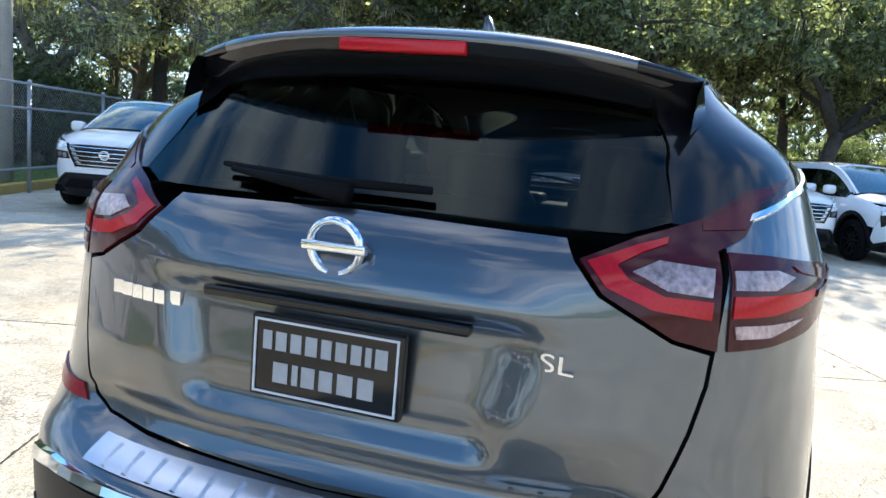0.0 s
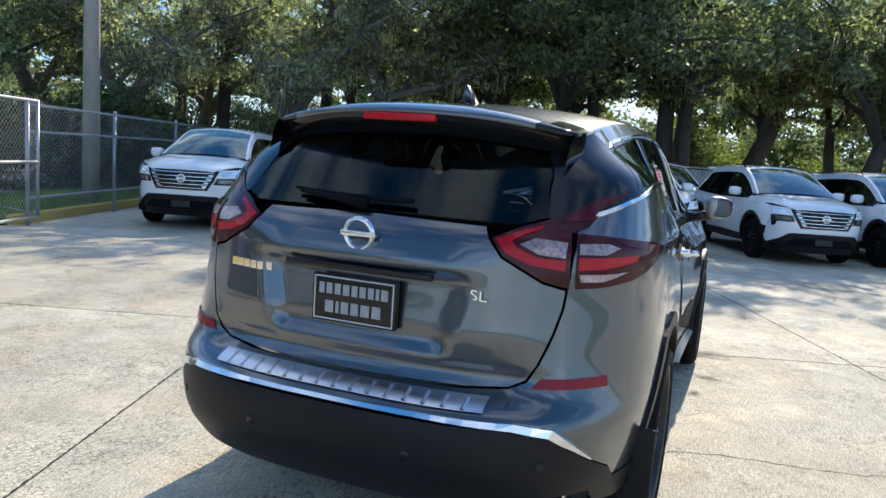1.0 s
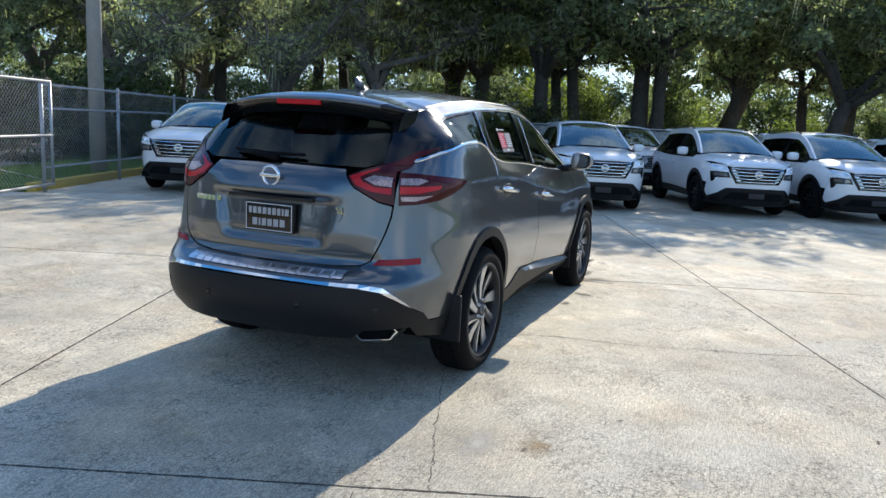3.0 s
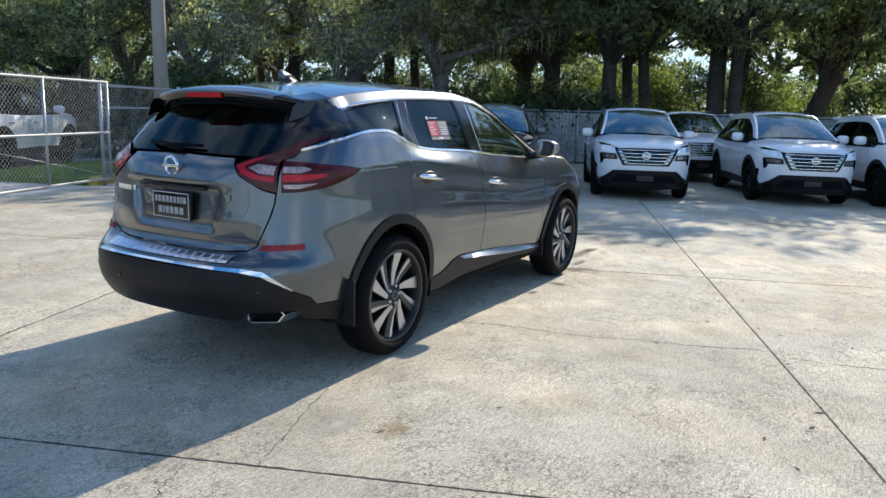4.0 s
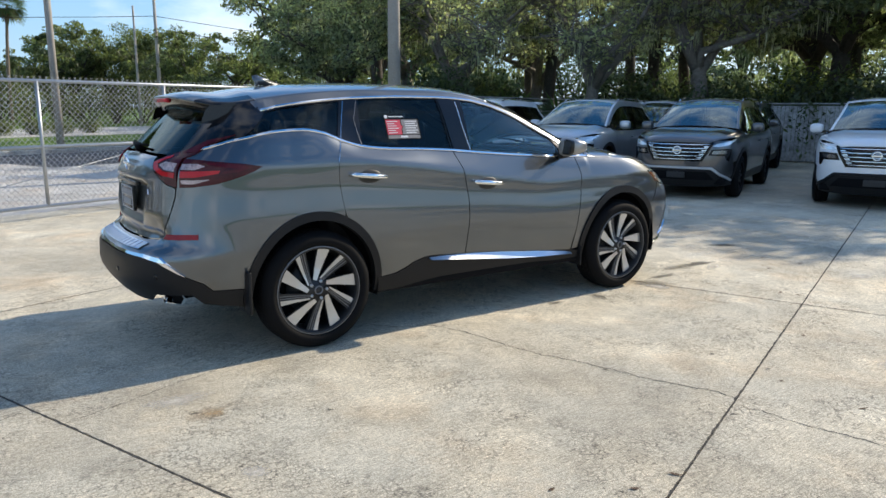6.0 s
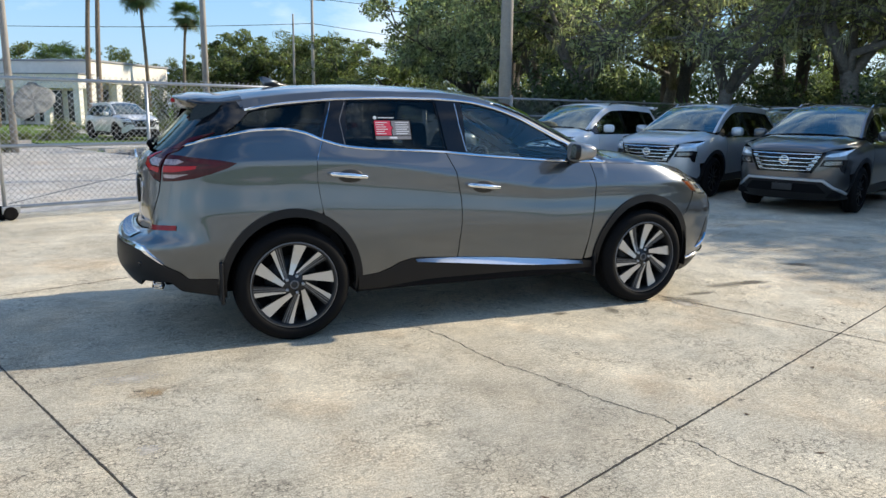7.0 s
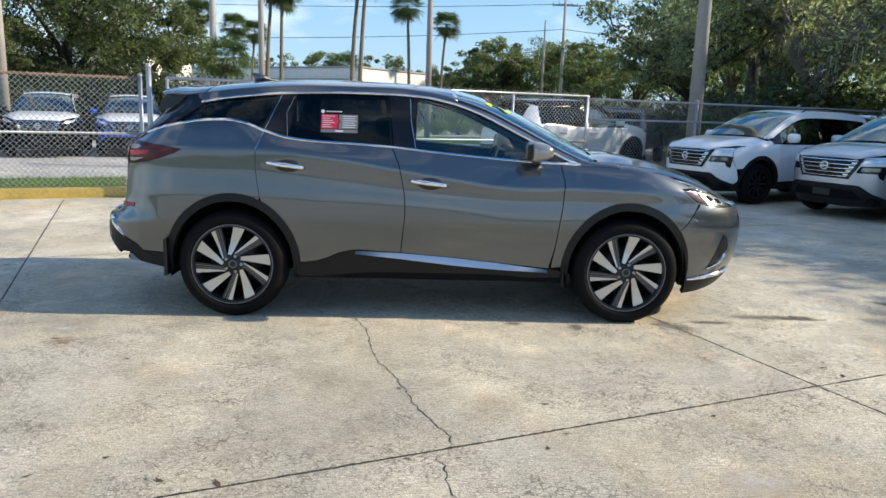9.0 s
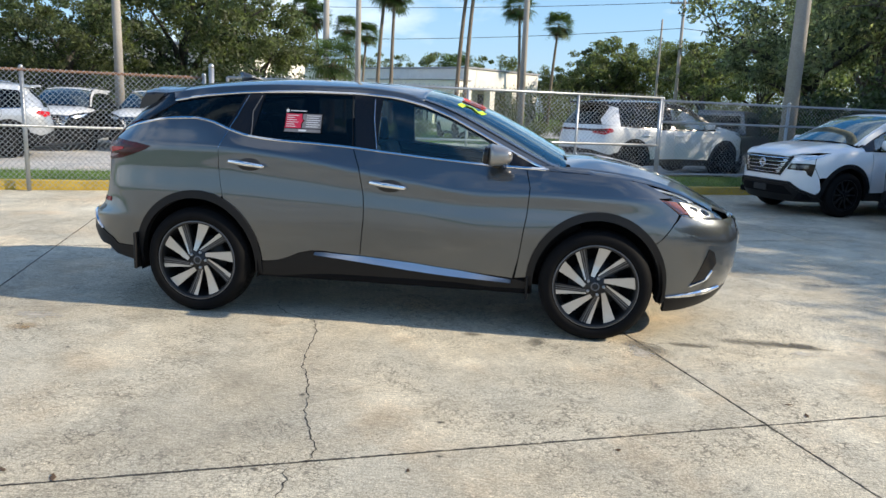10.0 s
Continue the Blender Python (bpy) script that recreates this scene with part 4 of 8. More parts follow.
        for u, z, r in ((2.03, 0.922, 0.030), (2.115, 0.900, 0.030)):
            strip("projector_ring", [(F(u, z) + r * math.cos(k), z + 0.8 * r * math.sin(k)) for k in np.linspace(0, 2 * math.pi, 17)], A, 0.007, 0.006, "headlight", lamp, "", mir, base=-0.004, step=0.01)
            skin("projector", [(F(u, z) + 0.8 * r * math.cos(k), z + 0.64 * r * math.sin(k)) for k in np.linspace(0, 2 * math.pi, 13)[:-1]], A, "dark_window", lamp, mirror=mir, off=-0.0015, lip=0.004, step=0.01)
        skin("indicator", [(F(1.805, 0.984), 0.984), (F(1.91, 0.972), 0.972), (F(2.0, 0.893), 0.893), (F(1.94, 0.898), 0.898)], A, "amber", lamp, "amber marker lens", mirror=mir, off=-0.004, lip=0.01, step=0.015)
        strip("light_blade", [(F(1.74, 1.058), 1.058), (F(1.9, 1.02), 1.02), (F(2.03, 0.968), 0.968), (F(1.99, 0.975), 0.975)], A, 0.016, 0.004, "headlight", lamp, "", mir, base=-0.006, step=0.02)
        skin("lamp_cover", inset(hl, 0.004), A, "lens_glass", lamp, mirror=mir, off=0.002, lip=0, step=0.02)
        # fog-lamp pocket and bright lip on the front bumper
        fog = skin("fog_lamp", [(F(2.16, 0.66), 0.66), (F(2.20, 0.64), 0.64), (F(2.23, 0.56), 0.56), (F(2.16, 0.45), 0.45), (F(2.05, 0.40), 0.40)], A, "gloss_black", car, "fog lamp in a black pocket", mirror=mir, off=0.003, lip=0.02, step=0.02)
        strip("fog_bezel", [(F(2.047, 0.402), 0.402), (F(2.16, 0.445), 0.445), (F(2.20, 0.51), 0.51)], A, 0.011, 0.010, "chrome", fog, "", mir, base=0.004, step=0.02)
        strip("bumper_blade", [(F(1.89, 0.325), 0.325), (F(2.05, 0.335), 0.335), (F(2.18, 0.35), 0.35), (F(2.28, 0.375), 0.375)], A, [0.012, 0.03, 0.04, 0.015], 0.012, "chrome", car, "chrome bumper blade", mir, base=0.004)
        # tail lamp on the quarter
        tl = [(B(-0.672, 1.225), 1.225), (B(-0.74, 1.222), 1.222), (X(-2.0, 1.213), 1.213), (X(-1.86, 1.20), 1.20), (X(-1.745, 1.182), 1.182), (X(-1.80, 1.152), 1.152), (X(-1.90, 1.115), 1.115), (X(-2.0, 1.085), 1.085), (B(-0.76, 1.065), 1.065), (B(-0.690, 1.06), 1.06)]
        tq = skin("tail_lamp", tl, A, "dark_red_lens", car, "dark red and clear tail lamp", mirror=mir, off=0.004, lip=0.02, step=0.02)
        skin("lens_clear", [(B(-0.685, 1.195), 1.195), (B(-0.76, 1.197), 1.197), (X(-2.05, 1.186), 1.186), (B(-0.76, 1.165), 1.165), (B(-0.69, 1.165), 1.165)], A, "clear_lens", tq, mirror=mir, off=0.007, lip=0.004, step=0.02)
        skin("lens_red", [(B(-0.69, 1.155), 1.155), (B(-0.76, 1.157), 1.157), (X(-1.98, 1.163), 1.163), (X(-1.99, 1.145), 1.145), (B(-0.76, 1.122), 1.122), (B(-0.69, 1.118), 1.118)], A, "red_lens", tq, mirror=mir, off=0.007, lip=0.004, step=0.02)
        skin("lens_clear", [(B(-0.695, 1.105), 1.105), (B(-0.76, 1.106), 1.106), (X(-2.03, 1.112), 1.112), (B(-0.76, 1.083), 1.083), (B(-0.70, 1.082), 1.082)], A, "clear_lens", tq, mirror=mir, off=0.007, lip=0.004, step=0.02)
        skin("lens_red", [(X(-2.04, 1.204), 1.204), (X(-1.86, 1.192), 1.192), (X(-1.79, 1.180), 1.180), (X(-1.90, 1.150), 1.150), (X(-1.97, 1.146), 1.146), (X(-1.96, 1.158), 1.158), (X(-1.88, 1.170), 1.170), (X(-2.03, 1.194), 1.194)], A, "red_lens_deep", tq, mirror=mir, off=0.007, lip=0.004, step=0.02)
        # tail lamp on the gate, with its wing up the pillar
        at = lambda *ps: [(B(y, z), z) for y, z in ps]
        tg = at((-0.432, 1.197), (-0.478, 1.145), (-0.60, 1.078), (-0.672, 1.06), (-0.655, 1.225), (-0.70, 1.25)) + K([(-2.0, 1.305), (-1.86, 1.365), (-2.0, 1.33)]) + at((-0.62, 1.275), (-0.52, 1.238))
        tt = skin("tail_lamp", tg, A, "dark_red_lens", car, "dark smoked boomerang tail lamp on the gate", mirror=mir, off=0.005, lip=0.02, step=0.02)
        skin("lens_red", at((-0.445, 1.194), (-0.482, 1.156), (-0.56, 1.126), (-0.655, 1.114), (-0.655, 1.145), (-0.575, 1.150), (-0.515, 1.172), (-0.494, 1.192), (-0.53, 1.214), (-0.57, 1.230), (-0.57, 1.240), (-0.525, 1.226)), A, "red_lens", tt, "bright red chevron lens", mirror=mir, off=0.008, lip=0.004, step=0.02)
        skin("lens_wing", at((-0.625, 1.256), (-0.70, 1.262)) + K([(-2.0, 1.312), (-1.92, 1.342), (-2.0, 1.322)]) + at((-0.625, 1.268)), A, "red_lens_deep", tt, mirror=mir, off=0.007, lip=0.004, step=0.02)
        skin("lens_clear", at((-0.52, 1.184), (-0.58, 1.158), (-0.652, 1.152), (-0.652, 1.196), (-0.56, 1.204)), A, "clear_lens", tt, mirror=mir, off=0.008, lip=0.004, step=0.02)
        # bumper reflector, exhaust, flaps, liners
        skin("bumper_reflector", [(B(-0.60, 0.75), 0.75), (B(-0.625, 0.782), 0.782), (B(-0.80, 0.792), 0.792), (B(-0.805, 0.760), 0.760)], A, "reflector_red", car, "red bumper reflector", mirror=mir, off=0.005, lip=0.01, step=0.02)
        ex = bmesh.new()
        prof = [(0.535, 0.425), (0.63, 0.435), (0.70, 0.428), (0.725, 0.402), (0.692, 0.352), (0.555, 0.342), (0.520, 0.360)]
        inner = inset(prof, 0.010)
        ring = [[ex.verts.new((-2.245 + 0.62 * max(0.0, py - 0.59) + xx, sg * py, pz)) for py, pz in loop] for xx, loop in ((0.10, prof), (-0.022, prof), (-0.030, inset(prof, 0.003)), (-0.030, inset(prof, 0.008)), (-0.020, inner), (0.03, inner))]
        for a, b in zip(ring, ring[1:]):
            for k in range(len(prof)):
                ex.faces.new((a[k], a[(k + 1) % len(prof)], b[(k + 1) % len(prof)], b[k]))
        bo = bmesh.new()
        bo.faces.new([bo.verts.new(v.co) for v in ring[-1]])
        bmesh.ops.recalc_face_normals(ex, faces=ex.faces)
        tip = part("exhaust_tip", ex, "chrome", car, "chrome trapezoid exhaust tip", smooth=False)
        part("exhaust_bore", bo, "black", tip)
        part("mud_flap", boxes(((-1.882, sg * 0.845 - 0.105, 0.295), (-1.862, sg * 0.845 + 0.085, 0.56), 0.009)), "cladding", car)
        part("mud_flap", boxes(((0.945, sg * 0.82 - 0.085, 0.255), (0.960, sg * 0.82 + 0.075, 0.42), 0.006)), "cladding", car)
        for cx in (-WB, WB):
            li = bmesh.new()
            a = [[li.verts.new((x, sg * yy, z)) for x, z in arc(cx, 0.38, 0.445, 0.47, -12, 192, 24)] for yy in (0.90, 0.55)]
            for k in range(24):
                li.faces.new((a[0][k], a[0][k + 1], a[1][k + 1], a[1][k]))
            li.faces.new(a[1])
            part("wheel_liner", li, "black", car)
            alloy_wheel(car, cx, sg * 0.818, 0.381, 0.286, 0.235, 10, "rim_silver", "rim_dark")
        # inner door trim, seen through the glass
        skin("door_trim", [(-0.92, 0.42), (0.92, 0.42), (0.92, 0.86), (1.0, 0.92), (1.0, 1.10), (0.5, 1.12), (-0.3, 1.18), (-0.9, 1.21), (-1.5, 1.30), (-1.5, 0.93), (-1.2, 0.90), (-1.0, 0.75)], A, "leather", car, mirror=mir, off=-0.07, lip=0, step=0.1)
    # rear body round the tail: quarters and the painted bumper top in one pressing
    low = [(X(-1.89, 0.452), 0.452), (X(-2.06, 0.455), 0.455), (B(-0.83, 0.50), 0.50), (B(-0.77, 0.56), 0.56), (B(-0.69, 0.63), 0.63), (B(-0.55, 0.648), 0.648), (B(-0.3, 0.650), 0.650), (B(-0.0001, 0.650), 0.650)]
    seam = [(B(-0.672, 1.055), 1.055), (B(-0.668, 1.0), 1.0), (B(-0.650, 0.92), 0.92), (B(-0.615, 0.82), 0.82), (B(-0.585, 0.765), 0.765), (B(-0.53, 0.738), 0.738), (B(-0.40, 0.728), 0.728), (B(-0.0001, 0.722), 0.722)]
    lamp_up = [(B(-0.672, 1.23), 1.23), (X(-2.10, 1.255), 1.255), (X(-2.05, 1.28), 1.28)]
    for mir in (False, True):
        side = K([(x, belt(x)) for x in np.linspace(-1.95, -1.19, 24)]) + shut_r[1:] + arch(-WB, 66.5, 179.5)
        skin("rear_quarter", side + low + seam[::-1] + lamp_up, A, "paint", car, mirror=mir, lip=0.015, gap=0.0, step=0.02)
    mirrored = lambda ps: ps + [(2 * (grey.xa - grey.reach) - u, z) for u, z in ps[::-1]]
    tg = [(B(-0.0001, 0.726), 0.726), (B(-0.40, 0.732), 0.732), (B(-0.53, 0.742), 0.742), (B(-0.58, 0.768), 0.768), (B(-0.61, 0.82), 0.82), (B(-0.645, 0.92), 0.92), (B(-0.663, 1.0), 1.0), (B(-0.667, 1.055), 1.055), (B(-0.60, 1.073), 1.073), (B(-0.474, 1.142), 1.142), (B(-0.426, 1.196), 1.196), (B(-0.405, 1.232), 1.232), (B(-0.0001, 1.24), 1.24)]
    gate = skin("tailgate", mirrored(tg[::-1]), A, "paint", car, "closed gunmetal tailgate", step=0.02, gap=0.003, lip=0.02)
    rg = [(B(-0.0001, 1.25), 1.25), (B(-0.36, 1.245), 1.245), (B(-0.50, 1.245), 1.245), (B(-0.575, 1.27), 1.27), (B(-0.55, 1.36), 1.36), (B(-0.515, 1.46), 1.46), (B(-0.49, 1.53), 1.53), (B(-0.0001, 1.56), 1.56)]
    skin("rear_window", mirrored(rg[::-1]), A, "dark_glass", gate, off=-0.002, lip=0.006, step=0.05)
    bkm = [(X(-1.885, 0.448), 0.448)] + [(u, z - 0.004) for u, z in low[1:-1]]
    bot = [(B(-0.35, 0.365), 0.365), (B(-0.53, 0.375), 0.375), (B(-0.60, 0.425), 0.425), (B(-0.78, 0.43), 0.43), (X(-2.1, 0.37), 0.37), (X(-1.885, 0.335), 0.335)]
    full = [(2 * (grey.xa - grey.reach) - u, z) for u, z in bkm] + bkm[::-1] + bot[::-1] + [(2 * (grey.xa - grey.reach) - u, z) for u, z in bot]
    skin("rear_bumper", full, A, "cladding", car, "textured black lower rear bumper", step=0.03, lip=0.05, off=0.006)
    tr = [(B(-0.785, 0.55), 0.55), (B(-0.74, 0.595), 0.595), (B(-0.68, 0.640), 0.640), (B(-0.58, 0.655), 0.655), (B(-0.3, 0.660), 0.660), (B(-0.0001, 0.660), 0.660)]
    strip("bumper_trim", mirrored(tr), A, [0.006, 0.038, 0.028, 0.022, 0.020, 0.020, 0.020, 0.022, 0.028, 0.038, 0.006], 0.012, "chrome", car, "chrome bumper strip")
    for y in (-0.66, -0.28, 0.28, 0.66):
        p, nrm = grey.at(B(y, 0.54), 0.54, 0.006), grey.normal(B(y, 0.54), 0.54)
        sb = bmesh.new()
        lathe(sb, [(0.016, -0.004), (0.016, 0.002), (0.012, 0.004), (0.0, 0.004)], 16, Matrix.Translation(p) @ nrm.to_track_quat("Y", "Z").to_matrix().to_4x4())
        part("parking_sensor", sb, "gloss_black", car, "small round parking sensor")
    # ribbed steel step plate on the bumper top
    def shelf(y, v, o=0.0):
        z = 0.684 + 0.032 * v
        p = grey.raw(B(y, z), z)
        return p + grey.normal(B(y, z), z) * (0.006 + o)
    st = bmesh.new()
    rows = [[st.verts.new(shelf(-0.49 + 0.98 * i / 48, j / 3)) for j in range(4)] for i in range(49)]
    for a, b in zip(rows, rows[1:]):
        for j in range(3):
            st.faces.new((a[j], a[j + 1], b[j + 1], b[j]))
    plate = part("step_plate", st, "brushed", car, "brushed steel bumper step plate")
    for i in range(15):
        y = -0.43 + 0.86 * i / 14
        rb = bmesh.new()
        a = [rb.verts.new(shelf(y + dy, v, o)) for dy, v, o in ((-0.008, 0.1, 0), (0, 0.1, 0.005), (0.008, 0.1, 0), (0.008, 0.85, 0), (0, 0.85, 0.005), (-0.008, 0.85, 0))]
        rb.faces.new((a[0], a[1], a[4], a[5]))
        rb.faces.new((a[1], a[2], a[3], a[4]))
        part("rib", rb, "brushed", plate, smooth=False)
    # plate, badge, letters on the gate
    px = -2.322
    lp = part("dealer_plate", boxes(((px - 0.004, -0.155, 0.872), (px + 0.018, 0.155, 1.030), 0.004)), "gloss_black", gate, "black dealer plate with white lettering bars")
    part("plate_border", boxes(((px - 0.0075, -0.147, 0.879), (px - 0.0045, 0.147, 0.883), 0), ((px - 0.0075, -0.147, 1.019), (px - 0.0045, 0.147, 1.023), 0), ((px - 0.0075, -0.147, 0.883), (px - 0.0045, -0.143, 1.019), 0), ((px - 0.0075, 0.143, 0.883), (px - 0.0045, 0.147, 1.019), 0)), "sticker_white", lp, smooth=False)
    for z0, z1, ws in ((0.962, 1.004, [0.022, 0.026, 0.026, 0.028, 0.024, 0.026, 0.024, 0.014, 0.028]), (0.900, 0.945, [0.036, 0.014, 0.032, 0.032, 0.036, 0.036])):
        tot = sum(ws) + 0.005 * (len(ws) - 1)
        y = tot / 2
        for w in ws:
            part("lettering_bar", boxes(((px - 0.0065, y - w * 0.90, z0 + 0.003), (px - 0.0045, y - w * 0.04, z1 - 0.003), 0)), "plate_grey", lp, smooth=False)
            y -= w + 0.005
    em = bmesh.new()
    lathe(em, [(0.042, 0.0), (0.044, 0.010), (0.050, 0.014), (0.056, 0.010), (0.058, 0.0)], 32, Matrix.Translation((-2.308, 0, 1.172)) @ pose(0, 0, 0, 0, -8, 0) @ pose(0, 0, 0, 0, 0, 90))
    box(em, (-2.324, -0.064, 1.163), (-2.306, 0.064, 1.181), 0.004)
    part("emblem", em, "chrome", gate, "round chrome emblem")
    def gate_word(text, y, z, size, mat):
        fc = bpy.data.curves.new(text, "FONT")
        fc.body, fc.size, fc.extrude, fc.align_x = text, size, 0.003, "CENTER"
        tmp = bpy.data.objects.new("tmp", fc)
        me = bpy.data.meshes.new_from_object(tmp)
        bpy.data.objects.remove(tmp)
        p = grey.at(B(y, z), z)
        me.transform(Matrix.Translation(p + Vector((-0.004, 0, 0))) @ Matrix.Rotation(radians(-90 + math.degrees(math.atan2(grey.normal(B(y, z), z).y, -grey.normal(B(y, z), z).x))), 4, "Z") @ pose(0, 0, 0, 90, 0, 0) @ Matrix.Diagonal((1.5, 1, 1, 1)))
        return mesh_part("badge_letters", me, mat, gate, "chrome badge letters", smooth=False)
    gate_word("SL", -0.42, 1.005, 0.045, "chrome")
    for i in range(6):
        y = 0.36 + 0.032 * i
        p = grey.at(B(y, 1.02), 1.02)
        part("badge_bar", boxes(((p.x - 0.006, y - 0.012, 1.006), (p.x + 0.004, y + 0.012, 1.034), 0)), "chrome", gate, smooth=False)
    part("plate_lamp_bar", boxes(((-2.325, -0.27, 1.048), (-2.295, 0.27, 1.068), 0.006)), "gloss_black", gate)
    # rear wiper, spoiler with its brake light, fin
    wp = bmesh.new()
    tube(wp, [(-2.225, 0.02, 1.262), (-2.222, 0.12, 1.272), (-2.198, 0.30, 1.288)], [0.022, 0.014, 0.006], 8)
    tube(wp, [(-2.205, -0.14, 1.285), (-2.205, 0.1, 1.283), (-2.182, 0.33, 1.296)], [0.008, 0.010, 0.006], 8)
    part("rear_wiper", wp, "black", gate)
    sp = bmesh.new()
    rows = []
    for i in range(29):
        v = 2 * i / 28 - 1
        hw, bow = 0.60, 1 - abs(v) ** 2.2
        zt = 1.535 + 0.052 * (1 - abs(v) ** 2.4)
        xe = -1.93 - 0.14 * (1 - abs(v) ** 3.0)
        sec = [(-1.66, rail_z(-1.66) + (roof_c(-1.66) - rail_z(-1.66)) * (1 - abs(v) ** 2.4) + 0.002), (-1.80, rail_z(-1.80) + (roof_c(-1.80) - rail_z(-1.80)) * (1 - abs(v) ** 2.4) + 0.006), ((xe - 1.80) / 2, zt + 0.030 * bow + 0.012), (xe + 0.01, zt + 0.012), (xe, zt), (xe + 0.015, zt - 0.016), (xe + 0.08, zt - 0.030), (-1.86 + 0.04 * abs(v), zt - 0.055)]
        rows.append([sp.verts.new((x, -hw * v * (1.0 if k > 1 else rail_y(x) / hw), z)) for k, (x, z) in enumerate(sec)])
    for a, b in zip(rows[3:], rows[4:-3]):
        for k in range(len(a) - 1):
            sp.faces.new((a[k], a[k + 1], b[k + 1], b[k]))
    shells = [[[v.co.copy() for v in r] for r in rows[:4]], [[v.co.copy() for v in r] for r in rows[:-5:-1]]]
    for v in [v for v in sp.verts if not v.link_faces]:
        sp.verts.remove(v)
    bmesh.ops.recalc_face_normals(sp, faces=sp.faces)
    spo = part("roof_spoiler", sp, "paint", gate, "body-coloured roof spoiler with black underside")
    for shell in shells:
        eb = bmesh.new()
        er = [[eb.verts.new(p) for p in r] for r in shell]
        eb.faces.new(er[0])
        for a, b in zip(er, er[1:]):
            for k in range(len(a) - 1):
                eb.faces.new((a[k], a[k + 1], b[k + 1], b[k]))
        bmesh.ops.recalc_face_normals(eb, faces=eb.faces)
        part("spoiler_end", eb, "gloss_black", spo)
    us = bmesh.new()
    rows = []
    for i in range(21):
        v = 2 * i / 20 - 1
        xe = -1.93 - 0.14 * (1 - abs(v) ** 3.0)
        zt = 1.535 + 0.052 * (1 - abs(v) ** 2.4)
        rows.append([us.verts.new((x, -0.585 * v, z)) for x, z in ((xe + 0.004, zt - 0.004), (xe + 0.014, zt - 0.030), (xe + 0.06, zt - 0.07), (-1.88, zt - 0.085))])
    for a, b in zip(rows, rows[1:]):
        for k in range(3):
            us.faces.new((a[k], a[k + 1], b[k + 1], b[k]))
    part("spoiler_underside", us, "gloss_black", spo)
    part("brake_light", boxes(((-2.075, -0.14, 1.553), (-2.04, 0.14, 1.580), 0.006)), "red_lens", spo, "red high-level brake light")
    for sg in (-1, 1):
        fn = bmesh.new()
        v = [fn.verts.new(p) for p in ((-1.78, sg * 0.600, 1.555), (-1.935, sg * 0.598, 1.542), (-1.97, sg * 0.590, 1.51), (-2.00, sg * 0.585, 1.43), (-1.86, sg * 0.612, 1.47))]
        fn.faces.new(v)
        part("spoiler_fin", fn, "gloss_black", spo)
    # roof, windscreen, bonnet
    top_skin("roof_panel", -1.68, 0.16, rail_y, rail_z, roof_c, "paint", car, nx=50, ny=28)
    top_skin("windscreen", 0.16, 1.17, lambda x: rail_y(x) - 0.03, lambda x: rail_z(x) + 0.006, roof_c, "screen_glass", car, "windscreen with sale marking", nx=30, ny=24, lip=0)
    top_skin("headlining", -1.75, 0.2, lambda x: rail_y(x) - 0.02, lambda x: rail_z(x) - 0.05, lambda x: roof_c(x) - 0.05, "beige", car, lip=0, nx=20, ny=12)
    for sg in (-1, 1):
        pi = bmesh.new()
        rows = []
        for x in np.linspace(0.10, 1.12, 24):
            o = rail_y(x)
            rows.append([pi.verts.new((x, sg * yy, z)) for yy, z in ((o, rail_z(x) + 0.001), (o - 0.03, rail_z(x) + 0.015), (o - 0.055, rail_z(x) + 0.014))])
        for a, b in zip(rows, rows[1:]):
            for k in range(2):
                pi.faces.new((a[k], b[k], b[k + 1], a[k + 1]))
        bmesh.ops.recalc_face_normals(pi, faces=pi.faces)
        part("screen_pillar", pi, "paint", car)
        pb = bmesh.new()
        rows = [[pb.verts.new((x - 0.02, sg * (rail_y(x) - d), rail_z(x) - e)) for d, e in ((0.012, 0.05), (0.05, 0.03), (0.085, 0.0))] for x in np.linspace(0.05, 1.08, 16)]
        for a, b in zip(rows, rows[1:]):
            for k in range(2):
                pb.faces.new((a[k], b[k], b[k + 1], a[k + 1]))
        part("pillar_lining", pb, "beige", car, "beige windscreen pillar lining")
    hood_half = curve((1.1, 0.75), (1.35, 0.745), (1.7, 0.70), (1.9, 0.655), (2.05, 0.60), (2.2, 0.52), (2.36, 0.34))
    hood_edge = curve((1.1, 1.16), (1.35, 1.145), (1.6, 1.118), (1.8, 1.075), (2.0, 1.00), (2.15, 0.945), (2.36, 0.868))
    hood_mid = curve((1.1, 1.205), (1.35, 1.215), (1.6, 1.178), (1.8, 1.13), (2.0, 1.066), (2.15, 0.995), (2.36, 0.888))
    top_skin("bonnet", 1.14, 2.36, hood_half, hood_edge, hood_mid, "paint", car, nx=46, ny=30, power=2.6,
             bulge=lambda x, v: 0.012 * max(0, math.sin(math.pi * min(1, max(0, (x - 1.15) / 1.1)))) * (math.exp(-((abs(v) - 0.62) / 0.16) ** 2)))
    for sg in (-1, 1):
        sh = bmesh.new()
        rows = []
        for x in np.linspace(1.03, 2.18, 40):
            u = F(x, min(belt(x), 1.13))
            p = grey.at(u, belt(x)) if x < 1.35 else grey.at(u, min(belt(x), 1.10))
            q = Vector((x, -hood_half(max(1.1, x)) if x > 1.1 else -0.77, hood_edge(max(1.1, x))))
            rows.append([sh.verts.new((a.x, -sg * a.y if sg > 0 else a.y, a.z)) for a in (p, (p + q) / 2 + Vector((0, -0.012, 0.018)), q)])
        for a, b in zip(rows, rows[1:]):
            for k in range(2):
                sh.faces.new((a[k], b[k], b[k + 1], a[k + 1]))
